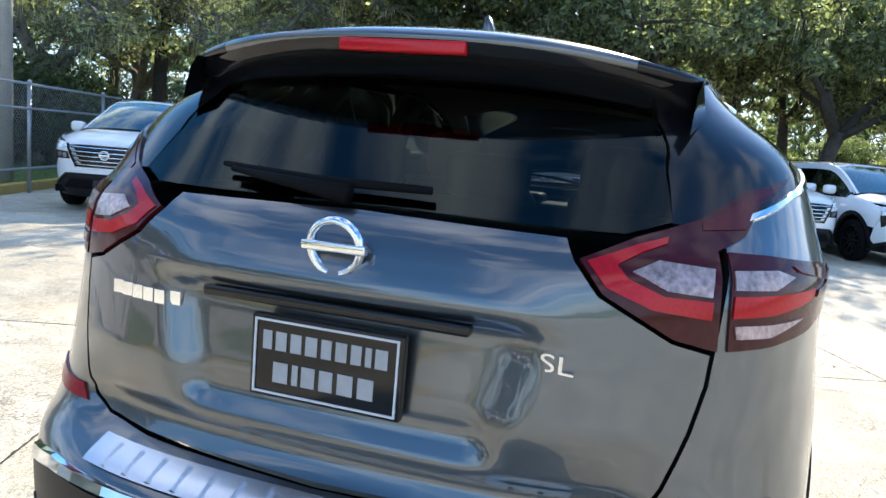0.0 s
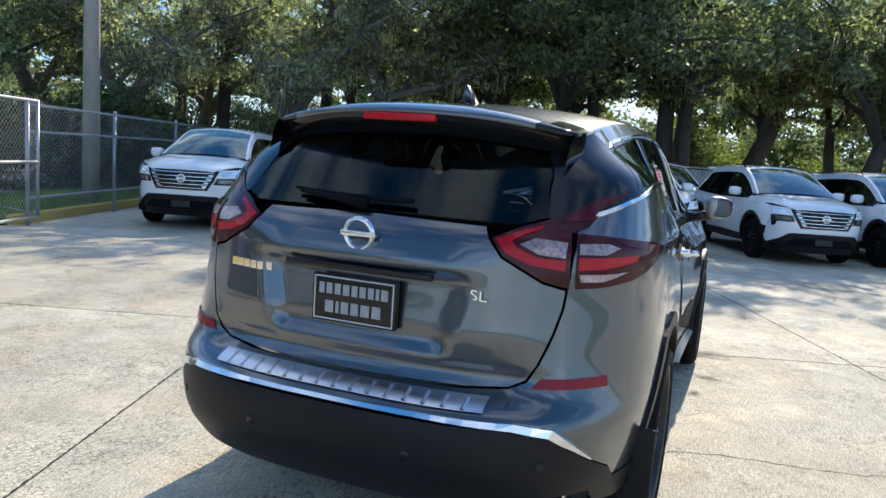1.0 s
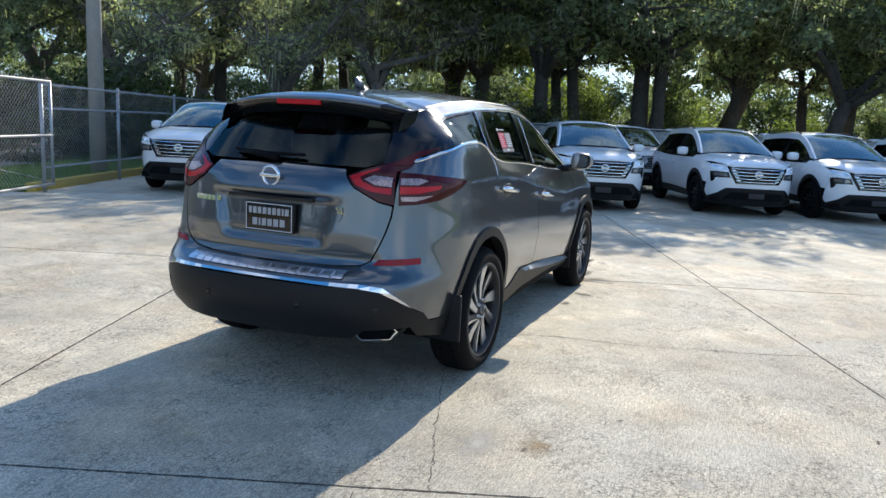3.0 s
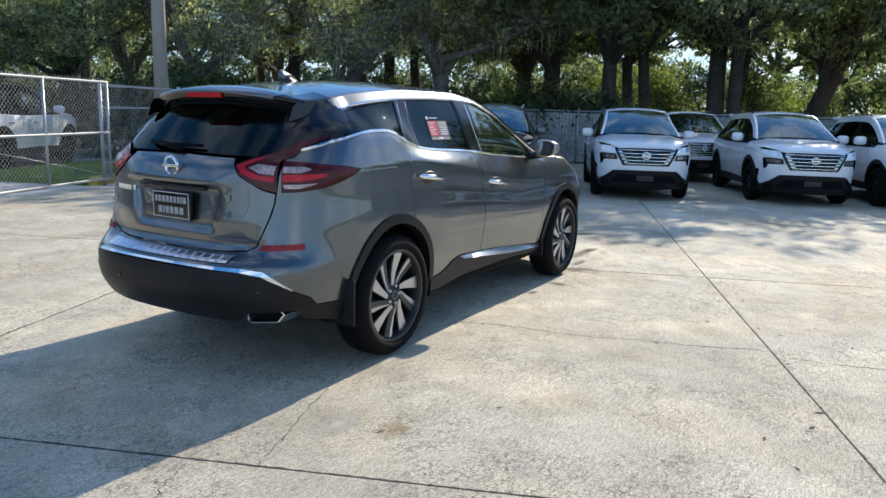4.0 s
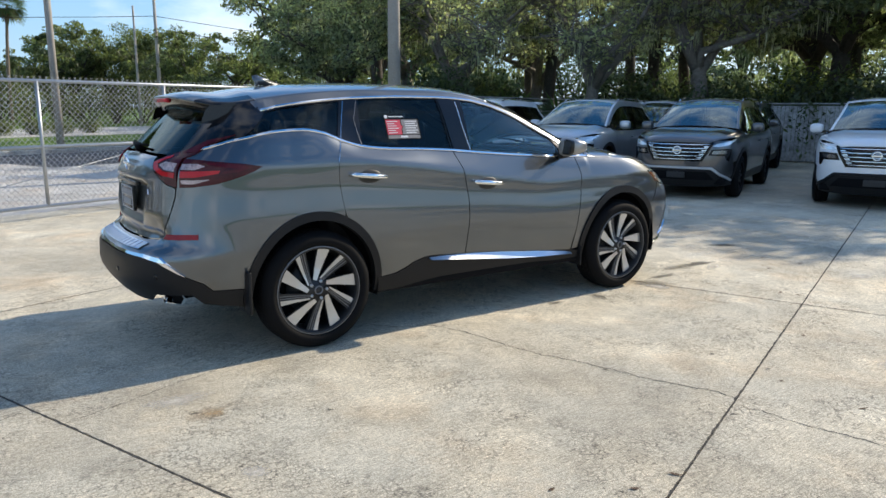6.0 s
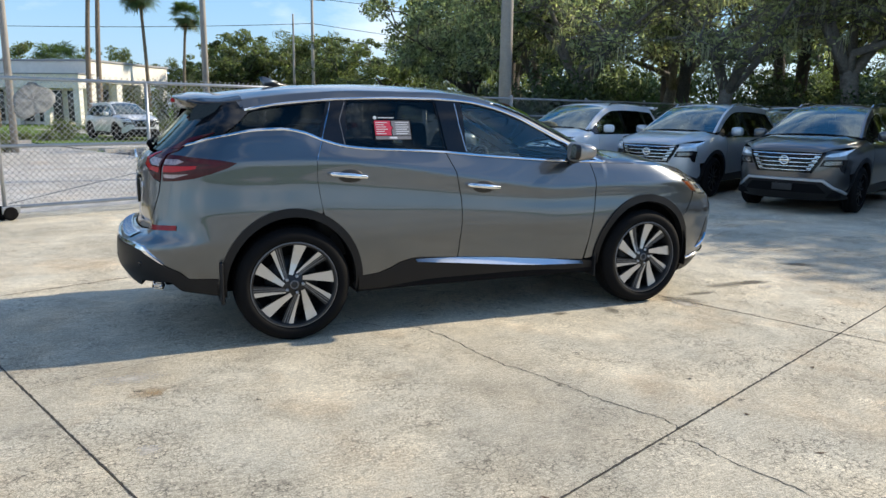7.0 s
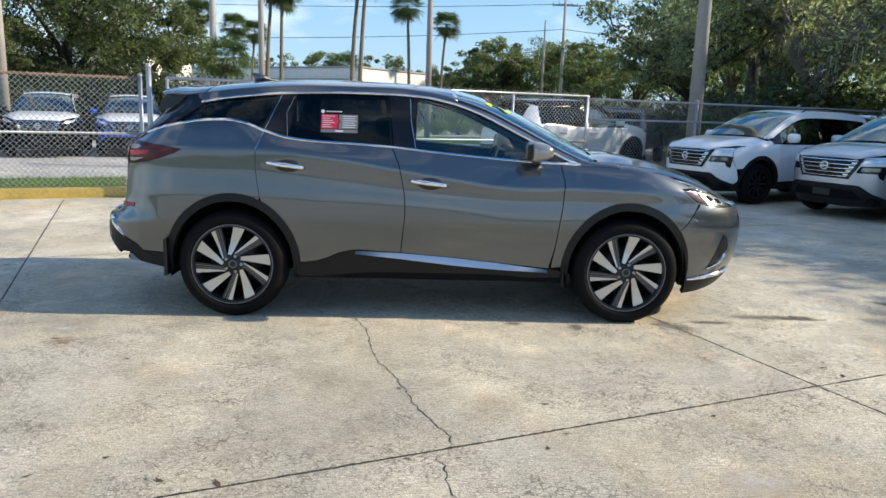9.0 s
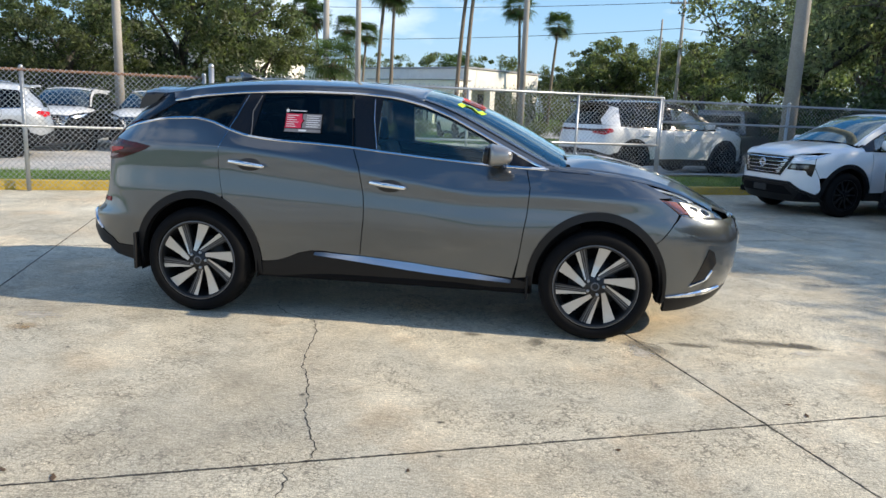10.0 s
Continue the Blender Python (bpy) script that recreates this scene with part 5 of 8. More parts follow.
        bmesh.ops.recalc_face_normals(sh, faces=sh.faces)
        part("wing_top", sh, "paint", car)
    ck = bmesh.new()
    box(ck, (1.02, -0.70, 1.13), (1.20, 0.70, 1.175), 0.01)
    part("cowl_grille", ck, "black", car)
    for y0, y1 in ((-0.55, 0.0), (0.0, 0.5)):
        wb = bmesh.new()
        tube(wb, [(1.17, y0, 1.205), (1.14, y0 + 0.2, 1.235), (1.13, y1, 1.25)], [0.012, 0.009, 0.006], 6)
        part("front_wiper", wb, "black", car)
    # front bumper and grille
    for mir in (False, True):
        fb = [(F(1.885, 0.315), 0.315), (F(2.05, 0.33), 0.33)] + [(grey.fore(-0.5, 0.355), 0.355), (grey.xb + grey.reach, 0.36), (grey.xb + grey.reach, 0.85), (grey.fore(-0.42, 0.852), 0.852), (F(2.28, 0.85), 0.85), (F(2.05, 0.855), 0.855), (F(1.945, 0.885), 0.885), (F(1.902, 0.83), 0.83), (F(1.822, 0.72), 0.72)] + K(arc(WB, 0.38, ax, az, 38, -6, 10))
        skin("front_bumper", fb, A, "paint", car, mirror=mir, lip=0.02, gap=0.0005, step=0.025)
        skin("front_lip", [(F(1.89, 0.205), 0.205), (F(2.02, 0.215), 0.215), (grey.fore(-0.5, 0.28), 0.28), (grey.xb + grey.reach, 0.30), (grey.xb + grey.reach, 0.375), (F(2.15, 0.345), 0.345), (F(1.88, 0.32), 0.32)], A, "cladding", car, mirror=mir, off=0.006, lip=0.03)
    gr = [(grey.fore(-0.36, 0.85), 0.85), (grey.fore(-0.22, 0.56), 0.56)]
    gpoly = gr + [(2 * (grey.xb + grey.reach) - u, z) for u, z in gr[::-1]]
    gi = skin("grille", gpoly, A, "gloss_black", car, "black grille with chrome surround", off=0.006, lip=0.02)
    strip("grille_surround", gpoly, A, 0.035, 0.010, "chrome", gi, base=0.004)
    # cabin
    part("floor_pan", boxes(((-0.99, -0.865, 0.285), (0.99, 0.865, 0.42), 0.02), ((-2.1, -0.50, 0.32), (-0.95, 0.50, 0.44), 0.02), ((0.95, -0.60, 0.32), (1.70, 0.60, 0.44), 0.02)), "black", car)
    part("bulkhead", boxes(((1.0, -0.78, 0.40), (1.3, 0.78, 1.10), 0.03)), "black", car)
    # unseen black box, added to stop light leaking through the hollow nose
    part("nose_light_stop", boxes(((1.30, -0.60, 0.40), (2.0, 0.60, 0.92), 0.04)), "black", car)
    ds = bmesh.new()
    box(ds, (0.62, -0.72, 0.72), (1.12, 0.72, 1.10), 0.08)
    box(ds, (0.66, 0.18, 1.06), (0.86, 0.56, 1.15), 0.03)
    part("dashboard", ds, "leather", car)
    seat(car, 0.05, -0.38, 0.52, 0.62)
    seat(car, 0.05, 0.38, 0.52, 0.62)
    seat(car, -0.86, 0.0, 1.30, 0.60, bench=True)
    sw = bmesh.new()
    tube(sw, [(0.19 * math.cos(a), 0.19 * math.sin(a), 0) for a in np.linspace(0, 2 * math.pi, 29)], 0.017, 8, cap=False)
    box(sw, (-0.18, -0.03, -0.02), (0.18, 0.03, 0.01), 0.01)
    box(sw, (-0.06, -0.08, -0.02), (0.06, 0.08, 0.02), 0.015)
    bmesh.ops.transform(sw, matrix=Matrix.Translation((0.50, 0.38, 1.03)) @ pose(0, 0, 0, 0, -66, 0) @ pose(0, 0, 0, 0, 0, 90), verts=sw.verts)
    part("steering_wheel", sw, "leather", car)
    part("cargo_floor", boxes(((-2.12, -0.54, 0.70), (-1.2, 0.54, 0.74), 0.01), ((-2.12, -0.66, 0.872), (-1.2, 0.66, 0.885), 0.0)), "leather", car)
    part("rear_view_mirror", boxes(((0.40, -0.12, 1.46), (0.43, 0.12, 1.52), 0.012)), "gloss_black", car)
    for sg in (-1, 1):
        part("cargo_trim", boxes(((-2.10, sg * 0.68 - 0.05, 0.88), (-1.2, sg * 0.68 + 0.05, 1.22), 0.03)), "leather", car)
    # sheet taped in the rear door window, and the sale number brushed on the windscreen
    stp = new("window_sheet")
    stp.parent = car
    tile = lambda nm, mt, off, *ps: skin(nm, list(ps), A, mt, stp, off=off, lip=0, step=0.05)
    rect = lambda u0, u1, z0, z1: ((u0, z0), (u1, z0), (u1, z1), (u0, z1))
    tile("sheet_backing", "black", -0.003, *rect(-0.812, -0.540, 1.318, 1.452))
    tile("sheet_red", "sheet_red", -0.002, (-0.806, 1.348), (-0.690, 1.348), (-0.690, 1.385), (-0.676, 1.399), (-0.690, 1.413), (-0.690, 1.447), (-0.806, 1.447))
    tile("sheet_grey", "sheet_grey", -0.002, (-0.683, 1.348), (-0.548, 1.348), (-0.548, 1.447), (-0.683, 1.447), (-0.683, 1.413), (-0.669, 1.399), (-0.683, 1.385))
    tile("sheet_foot", "sheet_grey", -0.002, *rect(-0.806, -0.548, 1.322, 1.343))
    tile("sheet_label", "sticker_white", -0.001, *rect(-0.706, -0.650, 1.327, 1.339))
    tile("sheet_head", "sticker_white", -0.002, *rect(-0.775, -0.66, 1.464, 1.470))
    tile("sheet_seal", "sticker_white", -0.002, *[(-0.797 + 0.013 * math.cos(k), 1.467 + 0.013 * math.sin(k)) for k in np.linspace(0, 5.5, 8)])
    for k in range(6):
        z = 1.432 - 0.015 * k
        tile("print_bar", "sticker_white", -0.001, *rect(-0.798, -0.712 - 0.014 * (k * 2 % 3), z, z + 0.005))
        tile("print_bar", "sticker_white", -0.001, *rect(-0.655, -0.558 - 0.012 * (k % 2), z, z + 0.006))
    mkr = new("sale_marking")
    mkr.parent = car

    def on_screen(x, y):
        v = y / (rail_y(x) - 0.03)
        return Vector((x, y, rail_z(x) + 0.006 + (roof_c(x) - rail_z(x) - 0.006) * (1 - abs(v) ** 2.4) + 0.004))
    for pts, mt in (([(0.40, -0.51), (0.42, -0.43), (0.49, -0.41), (0.54, -0.48), (0.57, -0.40)], "neon"), ([(0.40, -0.33), (0.57, -0.30)], "marker_red"), ([(0.41, -0.25), (0.43, -0.14), (0.54, -0.12), (0.56, -0.22), (0.43, -0.24)], "marker_red")):
        sb = bmesh.new()
        p3 = [on_screen(*p) for p in dense(pts, 0.03, closed=False)]
        for a, b in zip(p3, p3[1:]):
            d = (b - a).normalized()
            w = Vector((0.5, 0, 0.85)).cross(d).normalized() * 0.022
            sb.faces.new([sb.verts.new(q) for q in (a - w, b - w, b + w, a + w)])
        part("brush_stroke", sb, mt, mkr, "yellow-green brushed stroke" if mt == "neon" else "red brushed stroke")
    # aerial fin
    fn = bmesh.new()
    zf = roof_c(-1.32) - 0.004
    for p in ((-1.42, 0.026, zf), (-1.42, -0.026, zf), (-1.20, 0.0, zf + 0.003), (-1.455, 0.0, zf + 0.070), (-1.415, 0.005, zf + 0.071), (-1.415, -0.005, zf + 0.071)):
        fn.verts.new(p)
    bmesh.ops.convex_hull(fn, input=fn.verts)
    bmesh.ops.bevel(fn, geom=list(fn.edges), offset=0.003, segments=2, affect="EDGES")
    part("aerial_fin", fn, "paint", car)
    return car


grey_crossover()


# ---- the place ----
E1, E2, ANGLE = (0.923, 0.385), (-0.385, 0.923), 22.64


def G(p, q, z=0.0):
    """The lot's own axes: p towards the parked row, q towards the fence."""
    return Vector((2.22 + E1[0] * p + E2[0] * q, -2.12 + E1[1] * p + E2[1] * q, z))


def lot_pose(p, q, turn=0.0, z=0.0, scale=1.0):
    return Matrix.Translation(G(p, q, z)) @ pose(0, 0, 0, 0, 0, ANGLE + turn) @ Matrix.Scale(scale, 4)


def setting(name, bm, mat, label, category, smooth=False, parent=None):
    return tagged(part(name, bm, mat, parent, "", smooth), label, category, kind="structure")


def slab(bm, p0, p1, q0, q1, z0, z1, bevel=0.0):
    box(bm, (p0, q0, z0), (p1, q1, z1), bevel)
    return bm


def to_lot(bm):
    bmesh.ops.transform(bm, matrix=lot_pose(0, 0), verts=bm.verts)
    return bm


bm = bmesh.new()
n = 24
ring = [math.copysign(abs(2 * i / n - 1) ** 3 * 900, i - n / 2) for i in range(n + 1)]
vs = [[bm.verts.new((x, y, -0.06)) for y in ring] for x in ring]
for i in range(n):
    for j in range(n):
        bm.faces.new((vs[i][j], vs[i + 1][j], vs[i + 1][j + 1], vs[i][j + 1]))
setting("ground", bm, "grass", "grass and soil reaching to the horizon", "ground")

SP, SQ, PAVE = 4.52, 4.98, 21.1


def paved(p, q, z=0.0):
    """The slabs' own axes, which lie a little askew to the fence."""
    c, sn = math.cos(radians(PAVE)), math.sin(radians(PAVE))
    return Vector((2.215 + c * p - sn * q, -2.115 + sn * p + c * q, z))


bed = bmesh.new()
slab(bed, -40, 31, -41, 9.76, -0.12, -0.02)
pave = setting("pavement", to_lot(bed), "joint", "concrete parking lot with dark control joints", "pavement")
slab_mesh = bpy.data.meshes.new("slab")
bm = bmesh.new()
box(bm, (0.005, 0.005, -0.10), (SP - 0.005, SQ - 0.005, 0), 0.003)
bm.to_mesh(slab_mesh)
bm.free()
slab_mesh.materials.append(M["concrete"])
edge_mesh = bpy.data.meshes.new("slab_edge")
bm = bmesh.new()
box(bm, (0.005, 0.005, -0.10), (SP - 0.005, 10.02 - SQ, 0), 0.003)
bm.to_mesh(edge_mesh)
bm.free()
edge_mesh.materials.append(M["concrete"])
# the slabs behind and south of the camera are unseen, added to bounce light
for i in range(-9, 7):
    for j in range(-8, 2):
        ob = new("slab", edge_mesh if j == 1 else slab_mesh)
        ob.parent = pave
        ob.matrix_basis = Matrix.Translation(paved(i * SP, j * SQ)) @ pose(0, 0, 0, 0, 0, PAVE)


def crack(pts, w, name="crack", seed=1, wob=0.010):
    """A wandering crack, a thin dark line in the slabs."""
    rnd = random.Random(seed)
    path = [Vector(p) for p in pts]
    fine = []
    for a, b in zip(path, path[1:]):
        k = max(2, int((b - a).length / 0.025))
        fine += [a.lerp(b, i / k) + Vector((rnd.uniform(-1, 1), rnd.uniform(-1, 1))) * wob for i in range(k)]
    fine.append(path[-1])
    bm = bmesh.new()
    prev = None
    for i, p in enumerate(fine):
        d = (fine[min(i + 1, len(fine) - 1)] - fine[max(i - 1, 0)]).normalized()
        ww = w * rnd.uniform(0.2, 0.95) * (0.3 if i in (0, len(fine) - 1) else 1)
        o = Vector((-d.y, d.x)) * ww / 2
        cur = [bm.verts.new((*(p - o), 0.0016)), bm.verts.new((*(p + o), 0.0016))]
        if prev:
            bm.faces.new((prev[0], cur[0], cur[1], prev[1]))
        prev = cur
    return part(name, bm, "joint", pave, smooth=False)


crack([(-0.95, -0.45), (-0.92, -0.64), (-0.72, -0.86), (-0.54, -0.93), (-0.45, -1.18), (-0.40, -1.48), (-0.33, -1.84), (-0.25, -2.0), (-0.18, -2.2), (-0.12, -2.43), (-0.04, -2.64), (0.03, -2.78), (0.06, -2.86), (0.055, -2.97)], 0.009, seed=2)
crack([(-0.0, -3.0), (-0.01, -3.07), (0.02, -3.12), (0.02, -3.26), (0.05, -3.38), (0.10, -3.55), (0.15, -3.9), (0.12, -4.6)], 0.010, seed=9)
crack([(-0.92, -0.64), (-1.25, -0.66), (-1.54, -0.73), (-1.83, -0.84), (-2.04, -0.92), (-2.3, -1.01), (-2.46, -1.07), (-2.72, -1.18), (-2.98, -1.27)], 0.007, seed=4)
crack([(-3.1, -1.0), (-3.22, -1.04), (-3.49, -1.18), (-3.9, -1.4)], 0.005, seed=5)
crack([(2.5, -3.0), (3.2, -3.3), (3.6, -3.9), (4.6, -4.1)], 0.005, seed=6)
crack([(-0.62, 2.06), (-0.35, 1.62), (0.05, 1.35)], 0.004, seed=7)
crack([(4.2, 1.3), (4.9, 1.7), (5.4, 1.65), (6.1, 2.2)], 0.006, seed=8)


# worn, chipped lips along the nearest joints
for k, (a, b) in enumerate((((-9, 0), (7, 0)), ((0, -5), (0, 9.5)), ((-SP, -5), (-SP, 9.5)), ((-9, SQ), (4, SQ)))):
    crack([paved(*a).to_2d(), paved(*b).to_2d()], 0.016, "joint_edge", 30 + k, 0.003)


def blot(cx, cy, rx, ry, mat, name, seed, turn=0.0, z=0.0022, holes=0.35):
    """An uneven flat stain, paint trace or painted-in glint."""
    rx, ry = rx * 1.6, ry * 1.7
    rnd = random.Random(seed)
    bm = bmesh.new()
    ph = [rnd.uniform(0, 6.28) for _ in range(5)]
    pts = []
    for k in range(40):
        a = 2 * math.pi * k / 40
        r = 1 + holes * (0.5 * math.sin(2 * a + ph[0]) + 0.35 * math.sin(3 * a + ph[1]) + 0.3 * math.sin(5 * a + ph[2]) + 0.2 * math.sin(9 * a + ph[3]))
        x, y = rx * r * math.cos(a), ry * r * math.sin(a)
        c, s = math.cos(radians(turn)), math.sin(radians(turn))
        pts.append(bm.verts.new((cx + c * x - s * y, cy + s * x + c * y, z)))
    bm.faces.new(pts)
    return part(name, bm, mat, pave, smooth=False)


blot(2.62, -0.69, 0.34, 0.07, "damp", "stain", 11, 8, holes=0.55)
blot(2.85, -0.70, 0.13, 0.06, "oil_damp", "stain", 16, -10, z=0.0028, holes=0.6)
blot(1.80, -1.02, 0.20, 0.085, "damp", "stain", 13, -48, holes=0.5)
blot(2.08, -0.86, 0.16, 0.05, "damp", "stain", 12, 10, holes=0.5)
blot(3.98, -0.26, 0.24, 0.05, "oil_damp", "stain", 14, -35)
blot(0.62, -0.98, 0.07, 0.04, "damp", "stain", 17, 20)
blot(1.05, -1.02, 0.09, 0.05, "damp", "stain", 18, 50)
# a glint on the concrete, painted in as a pale patch
blot(3.58, -1.90, 0.20, 0.055, "pale_patch", "worn_and_glint_patch", 15, -30)
blot(1.72, -1.08, 0.05, 0.15, "pale_patch", "worn_and_glint_patch", 19, 30, z=0.003)
blot(2.84, -0.88, 0.15, 0.035, "pale_patch", "worn_and_glint_patch", 20, 20, z=0.0033)
blot(1.36, -3.25, 0.17, 0.12, "pale_patch", "worn_and_glint_patch", 21, 20, holes=0.4)
blot(-2.36, -1.53, 0.13, 0.06, "rust_stain", "stain", 22, 10, holes=0.6)
blot(-2.44, -1.28, 0.20, 0.07, "pale_patch", "worn_and_glint_patch", 23, -20)
blot(-2.35, -2.25, 0.07, 0.05, "pale_patch", "worn_and_glint_patch", 24, 0)
for k, (x, y) in enumerate(((0.62, -2.79), (0.57, -2.44), (-0.2, -2.25), (-0.14, -3.06), (-1.81, -1.85), (-2.39, -1.50))):
    blot(x, y, 0.022, 0.012, "oil_damp", "stain", 40 + k, 37 * k, z=0.0026, holes=0.6)
rnd = random.Random(5)
for k in range(46):
    p = G(rnd.uniform(-5, 3.5), rnd.uniform(-3.2, 1.2))
    if -2.6 < p.x < 2.6 and abs(p.y) < 1.05:
        continue
    lf = bmesh.new()
    L, W = rnd.uniform(0.015, 0.035), rnd.uniform(0.006, 0.014)
    v = [lf.verts.new(c) for c in ((-L, 0, 0.004), (0, -W, 0.001), (L, 0, 0.007), (0, W, 0.002))]
    lf.faces.new((v[0], v[1], v[2]))
    lf.faces.new((v[0], v[2], v[3]))
    ob = part("fallen_leaf", lf, "dead_leaf")
    ob.matrix_basis = Matrix.Translation((p.x, p.y, 0.001)) @ pose(0, 0, 0, 0, 0, rnd.uniform(0, 360))
    tagged(ob, "small dry brown leaf lying on concrete", "leaf", "fallen leaves")

# strips beyond the fence
bm = bmesh.new()
slab(bm, -3.0, 5.1, 9.78, 12.05, -0.1, -0.004)
slab(bm, -60, 4.0, 12.05, 30.98, -0.1, -0.006)
slab(bm, -15, 14, 31.24, 64, -0.1, -0.01)
slab(bm, 4.0, 60, 12.6, 17.6, -0.1, -0.008)
setting("driveway", to_lot(bm), "walk_concrete", "pale concrete driveway beyond the gate", "driveway")
bm = bmesh.new()
slab(bm, 4.0, 90, 17.6, 23.5, -0.1, -0.03)
setting("road", to_lot(bm), "asphalt", "grey asphalt street", "road")
bm = bmesh.new()
slab(bm, 4.0, 90, 23.5, 23.7, -0.1, 0.10, 0.02)
slab(bm, 4.0, 90, 25.5, 27.2, -0.1, 0.03)
slab(bm, -40, 4.0, 31.0, 31.2, -0.1, 0.12, 0.02)
setting("kerb", to_lot(bm), "walk_concrete", "concrete street kerb and walk", "kerb")
for p0, p1 in ((-40, -3.2), (5.2, 30)):
    bm = bmesh.new()
    k = int((p1 - p0) / 3.0)
    for i in range(k):
        a, b = p0 + (p1 - p0) * i / k, p0 + (p1 - p0) * (i + 1) / k
        box(bm, (a + 0.004, 9.80, -0.1), (b - 0.004, 9.98, 0.15), 0.025)
    setting("kerb", to_lot(bm), "kerb_yellow", "worn yellow-painted concrete kerb", "kerb")


def grass_strip(name, p0, p1, q0, q1, count, height, seed):
    rng = np.random.default_rng(seed)
    pp, qq = rng.uniform(p0, p1, count), rng.uniform(q0, q1, count)
    h, a, w = height * rng.uniform(0.5, 1.3, count), rng.uniform(0, 6.28, count), rng.uniform(0.008, 0.02, count)
    lx, ly = rng.normal(0, 0.4, count) * h, rng.normal(0, 0.4, count) * h
    x = 2.22 + E1[0] * pp + E2[0] * qq
    y = -2.12 + E1[1] * pp + E2[1] * qq
    v = np.empty((count, 3, 3))
    v[:, 0] = np.stack([x - w * np.cos(a), y - w * np.sin(a), np.full(count, -0.06)], 1)
    v[:, 1] = np.stack([x + w * np.cos(a), y + w * np.sin(a), np.full(count, -0.06)], 1)
    v[:, 2] = np.stack([x + lx, y + ly, h], 1)
    me = bpy.data.meshes.new(name)
    me.from_pydata(v.reshape(-1, 3).tolist(), [], np.arange(count * 3).reshape(-1, 3).tolist())
    return tagged(mesh_part(name, me, "blade", smooth=False), "short green grass strip behind the kerb", "grass", kind="stuff")


def turf(name, p0, p1, q0, q1, z):
    bm = bmesh.new()
    slab(bm, p0, p1, q0, q1, -0.1, z)
    return setting(name, to_lot(bm), "grass", "lawn soil behind the kerb", "lawn")


turf("verge_1", -40, -3.05, 9.98, 12.04, 0.10)
turf("verge_2", 5.15, 60, 9.98, 12.59, 0.10)
grass_strip("grass", -16, -3.1, 10.0, 12.0, 26000, 0.15, 3)
grass_strip("grass", 5.2, 20, 10.0, 12.5, 30000, 0.15, 4)
turf("verge_3", 4.0, 90, 27.2, 85, 0.05)
bm = bmesh.new()
slab(bm, 9.0, 37.0, 35.0, 48.0, -0.02, 0.06)
setting("apron", to_lot(bm), "walk_concrete", "pale concrete apron across the street", "pavement")

# ---- chain-link fence and gate ----
def link(bm, p0, p1, q, z0, z1, pitch=0.082, r=0.0021):
    """Woven wire between two ends: two families of slanting wires, each a thin three-sided bar."""
    h = z1 - z0
    n0 = int((p1 - p0 + h) / pitch) + 1
    for fam in (1, -1):
        for i in range(n0):
            s = p0 - h + i * pitch
            a, b = max(s, p0), min(s + h, p1)
            if b - a < 0.02:
                continue
            za, zb = z0 + (a - s), z0 + (b - s)
            if fam < 0:
                za, zb = z1 - (a - s), z1 - (b - s)
            qq = q + 0.002 * fam
            vs = [[bm.verts.new((x + ox, qq + oy, z + oz)) for ox, oy, oz in ((-r * fam, 0, r), (r * fam, 0, -r), (0, r * 1.6, 0))] for x, z in ((a, za), (b, zb))]
            for k in range(3):
                bm.faces.new((vs[0][k], vs[0][(k + 1) % 3], vs[1][(k + 1) % 3], vs[1][k]))


def bar(parent, name, a, b, r, mat="galvanised", sides=10):
    bm = bmesh.new()
    tube(bm, [a, b], r, sides)
    return part(name, to_lot(bm), mat, parent)


def post(parent, p, q, h, r, mat="galvanised"):
    ob = bar(parent, "post", (p, q, -0.02), (p, q, h), r, mat)
    bm = bmesh.new()
    bmesh.ops.create_uvsphere(bm, u_segments=10, v_segments=6, radius=r * 1.15)
    bmesh.ops.transform(bm, matrix=Matrix.Translation((p, q, h)), verts=bm.verts)
    part("post_cap", to_lot(bm), mat, ob)
    return ob


def fence(name, p0, p1, q, h, posts, rails, label, top_mat="galvanised", seed=0):
    f = thing(name, (0, 0, 0), label, "fence")
    bm = bmesh.new()
    link(bm, p0, p1, q, 0.05, h + 0.03)
    tagged(part("wire_mesh", to_lot(bm), "galvanised", f, smooth=False), kind="stuff")
    for p in posts:
        post(f, p, q + 0.05, h + 0.04, 0.032)
    for z, m in rails:
        bar(f, "rail", (p0, q + 0.03, z), (p1, q + 0.03, z), 0.021, m)
    return f


fence("chain_link_fence", -22, -3.15, 9.62, 1.84, [-3.12, -5.75, -8.4, -11.0, -13.6, -16.2, -18.8, -21.5], [(1.84, "rusty"), (1.0, "galvanised")], "galvanised chain-link fence with rusty top rail")
fence("chain_link_fence", 5.25, 26, 9.62, 1.82, [5.25, 8.15, 11.3, 14.4, 17.5, 20.6, 23.7], [(1.82, "galvanised"), (1.42, "galvanised"), (0.42, "galvanised")], "weathered chain-link fence with three rails")
gate = thing("sliding_gate", (0, 0, 0), "galvanised chain-link sliding gate on small wheels", "gate")
bm = bmesh.new()
link(bm, -2.72, 5.06, 9.40, 0.16, 1.92)
tagged(part("wire_mesh", to_lot(bm), "galvanised", gate, smooth=False), kind="stuff")
for z in (1.86, 0.98, 0.17):
    bar(gate, "rail", (-2.75, 9.40, z), (5.06, 9.40, z), 0.024)
for p in (-2.75, -0.75, 1.25, 3.35, 5.04):
    bar(gate, "upright", (p, 9.40, 0.16), (p, 9.40, 1.87), 0.024)
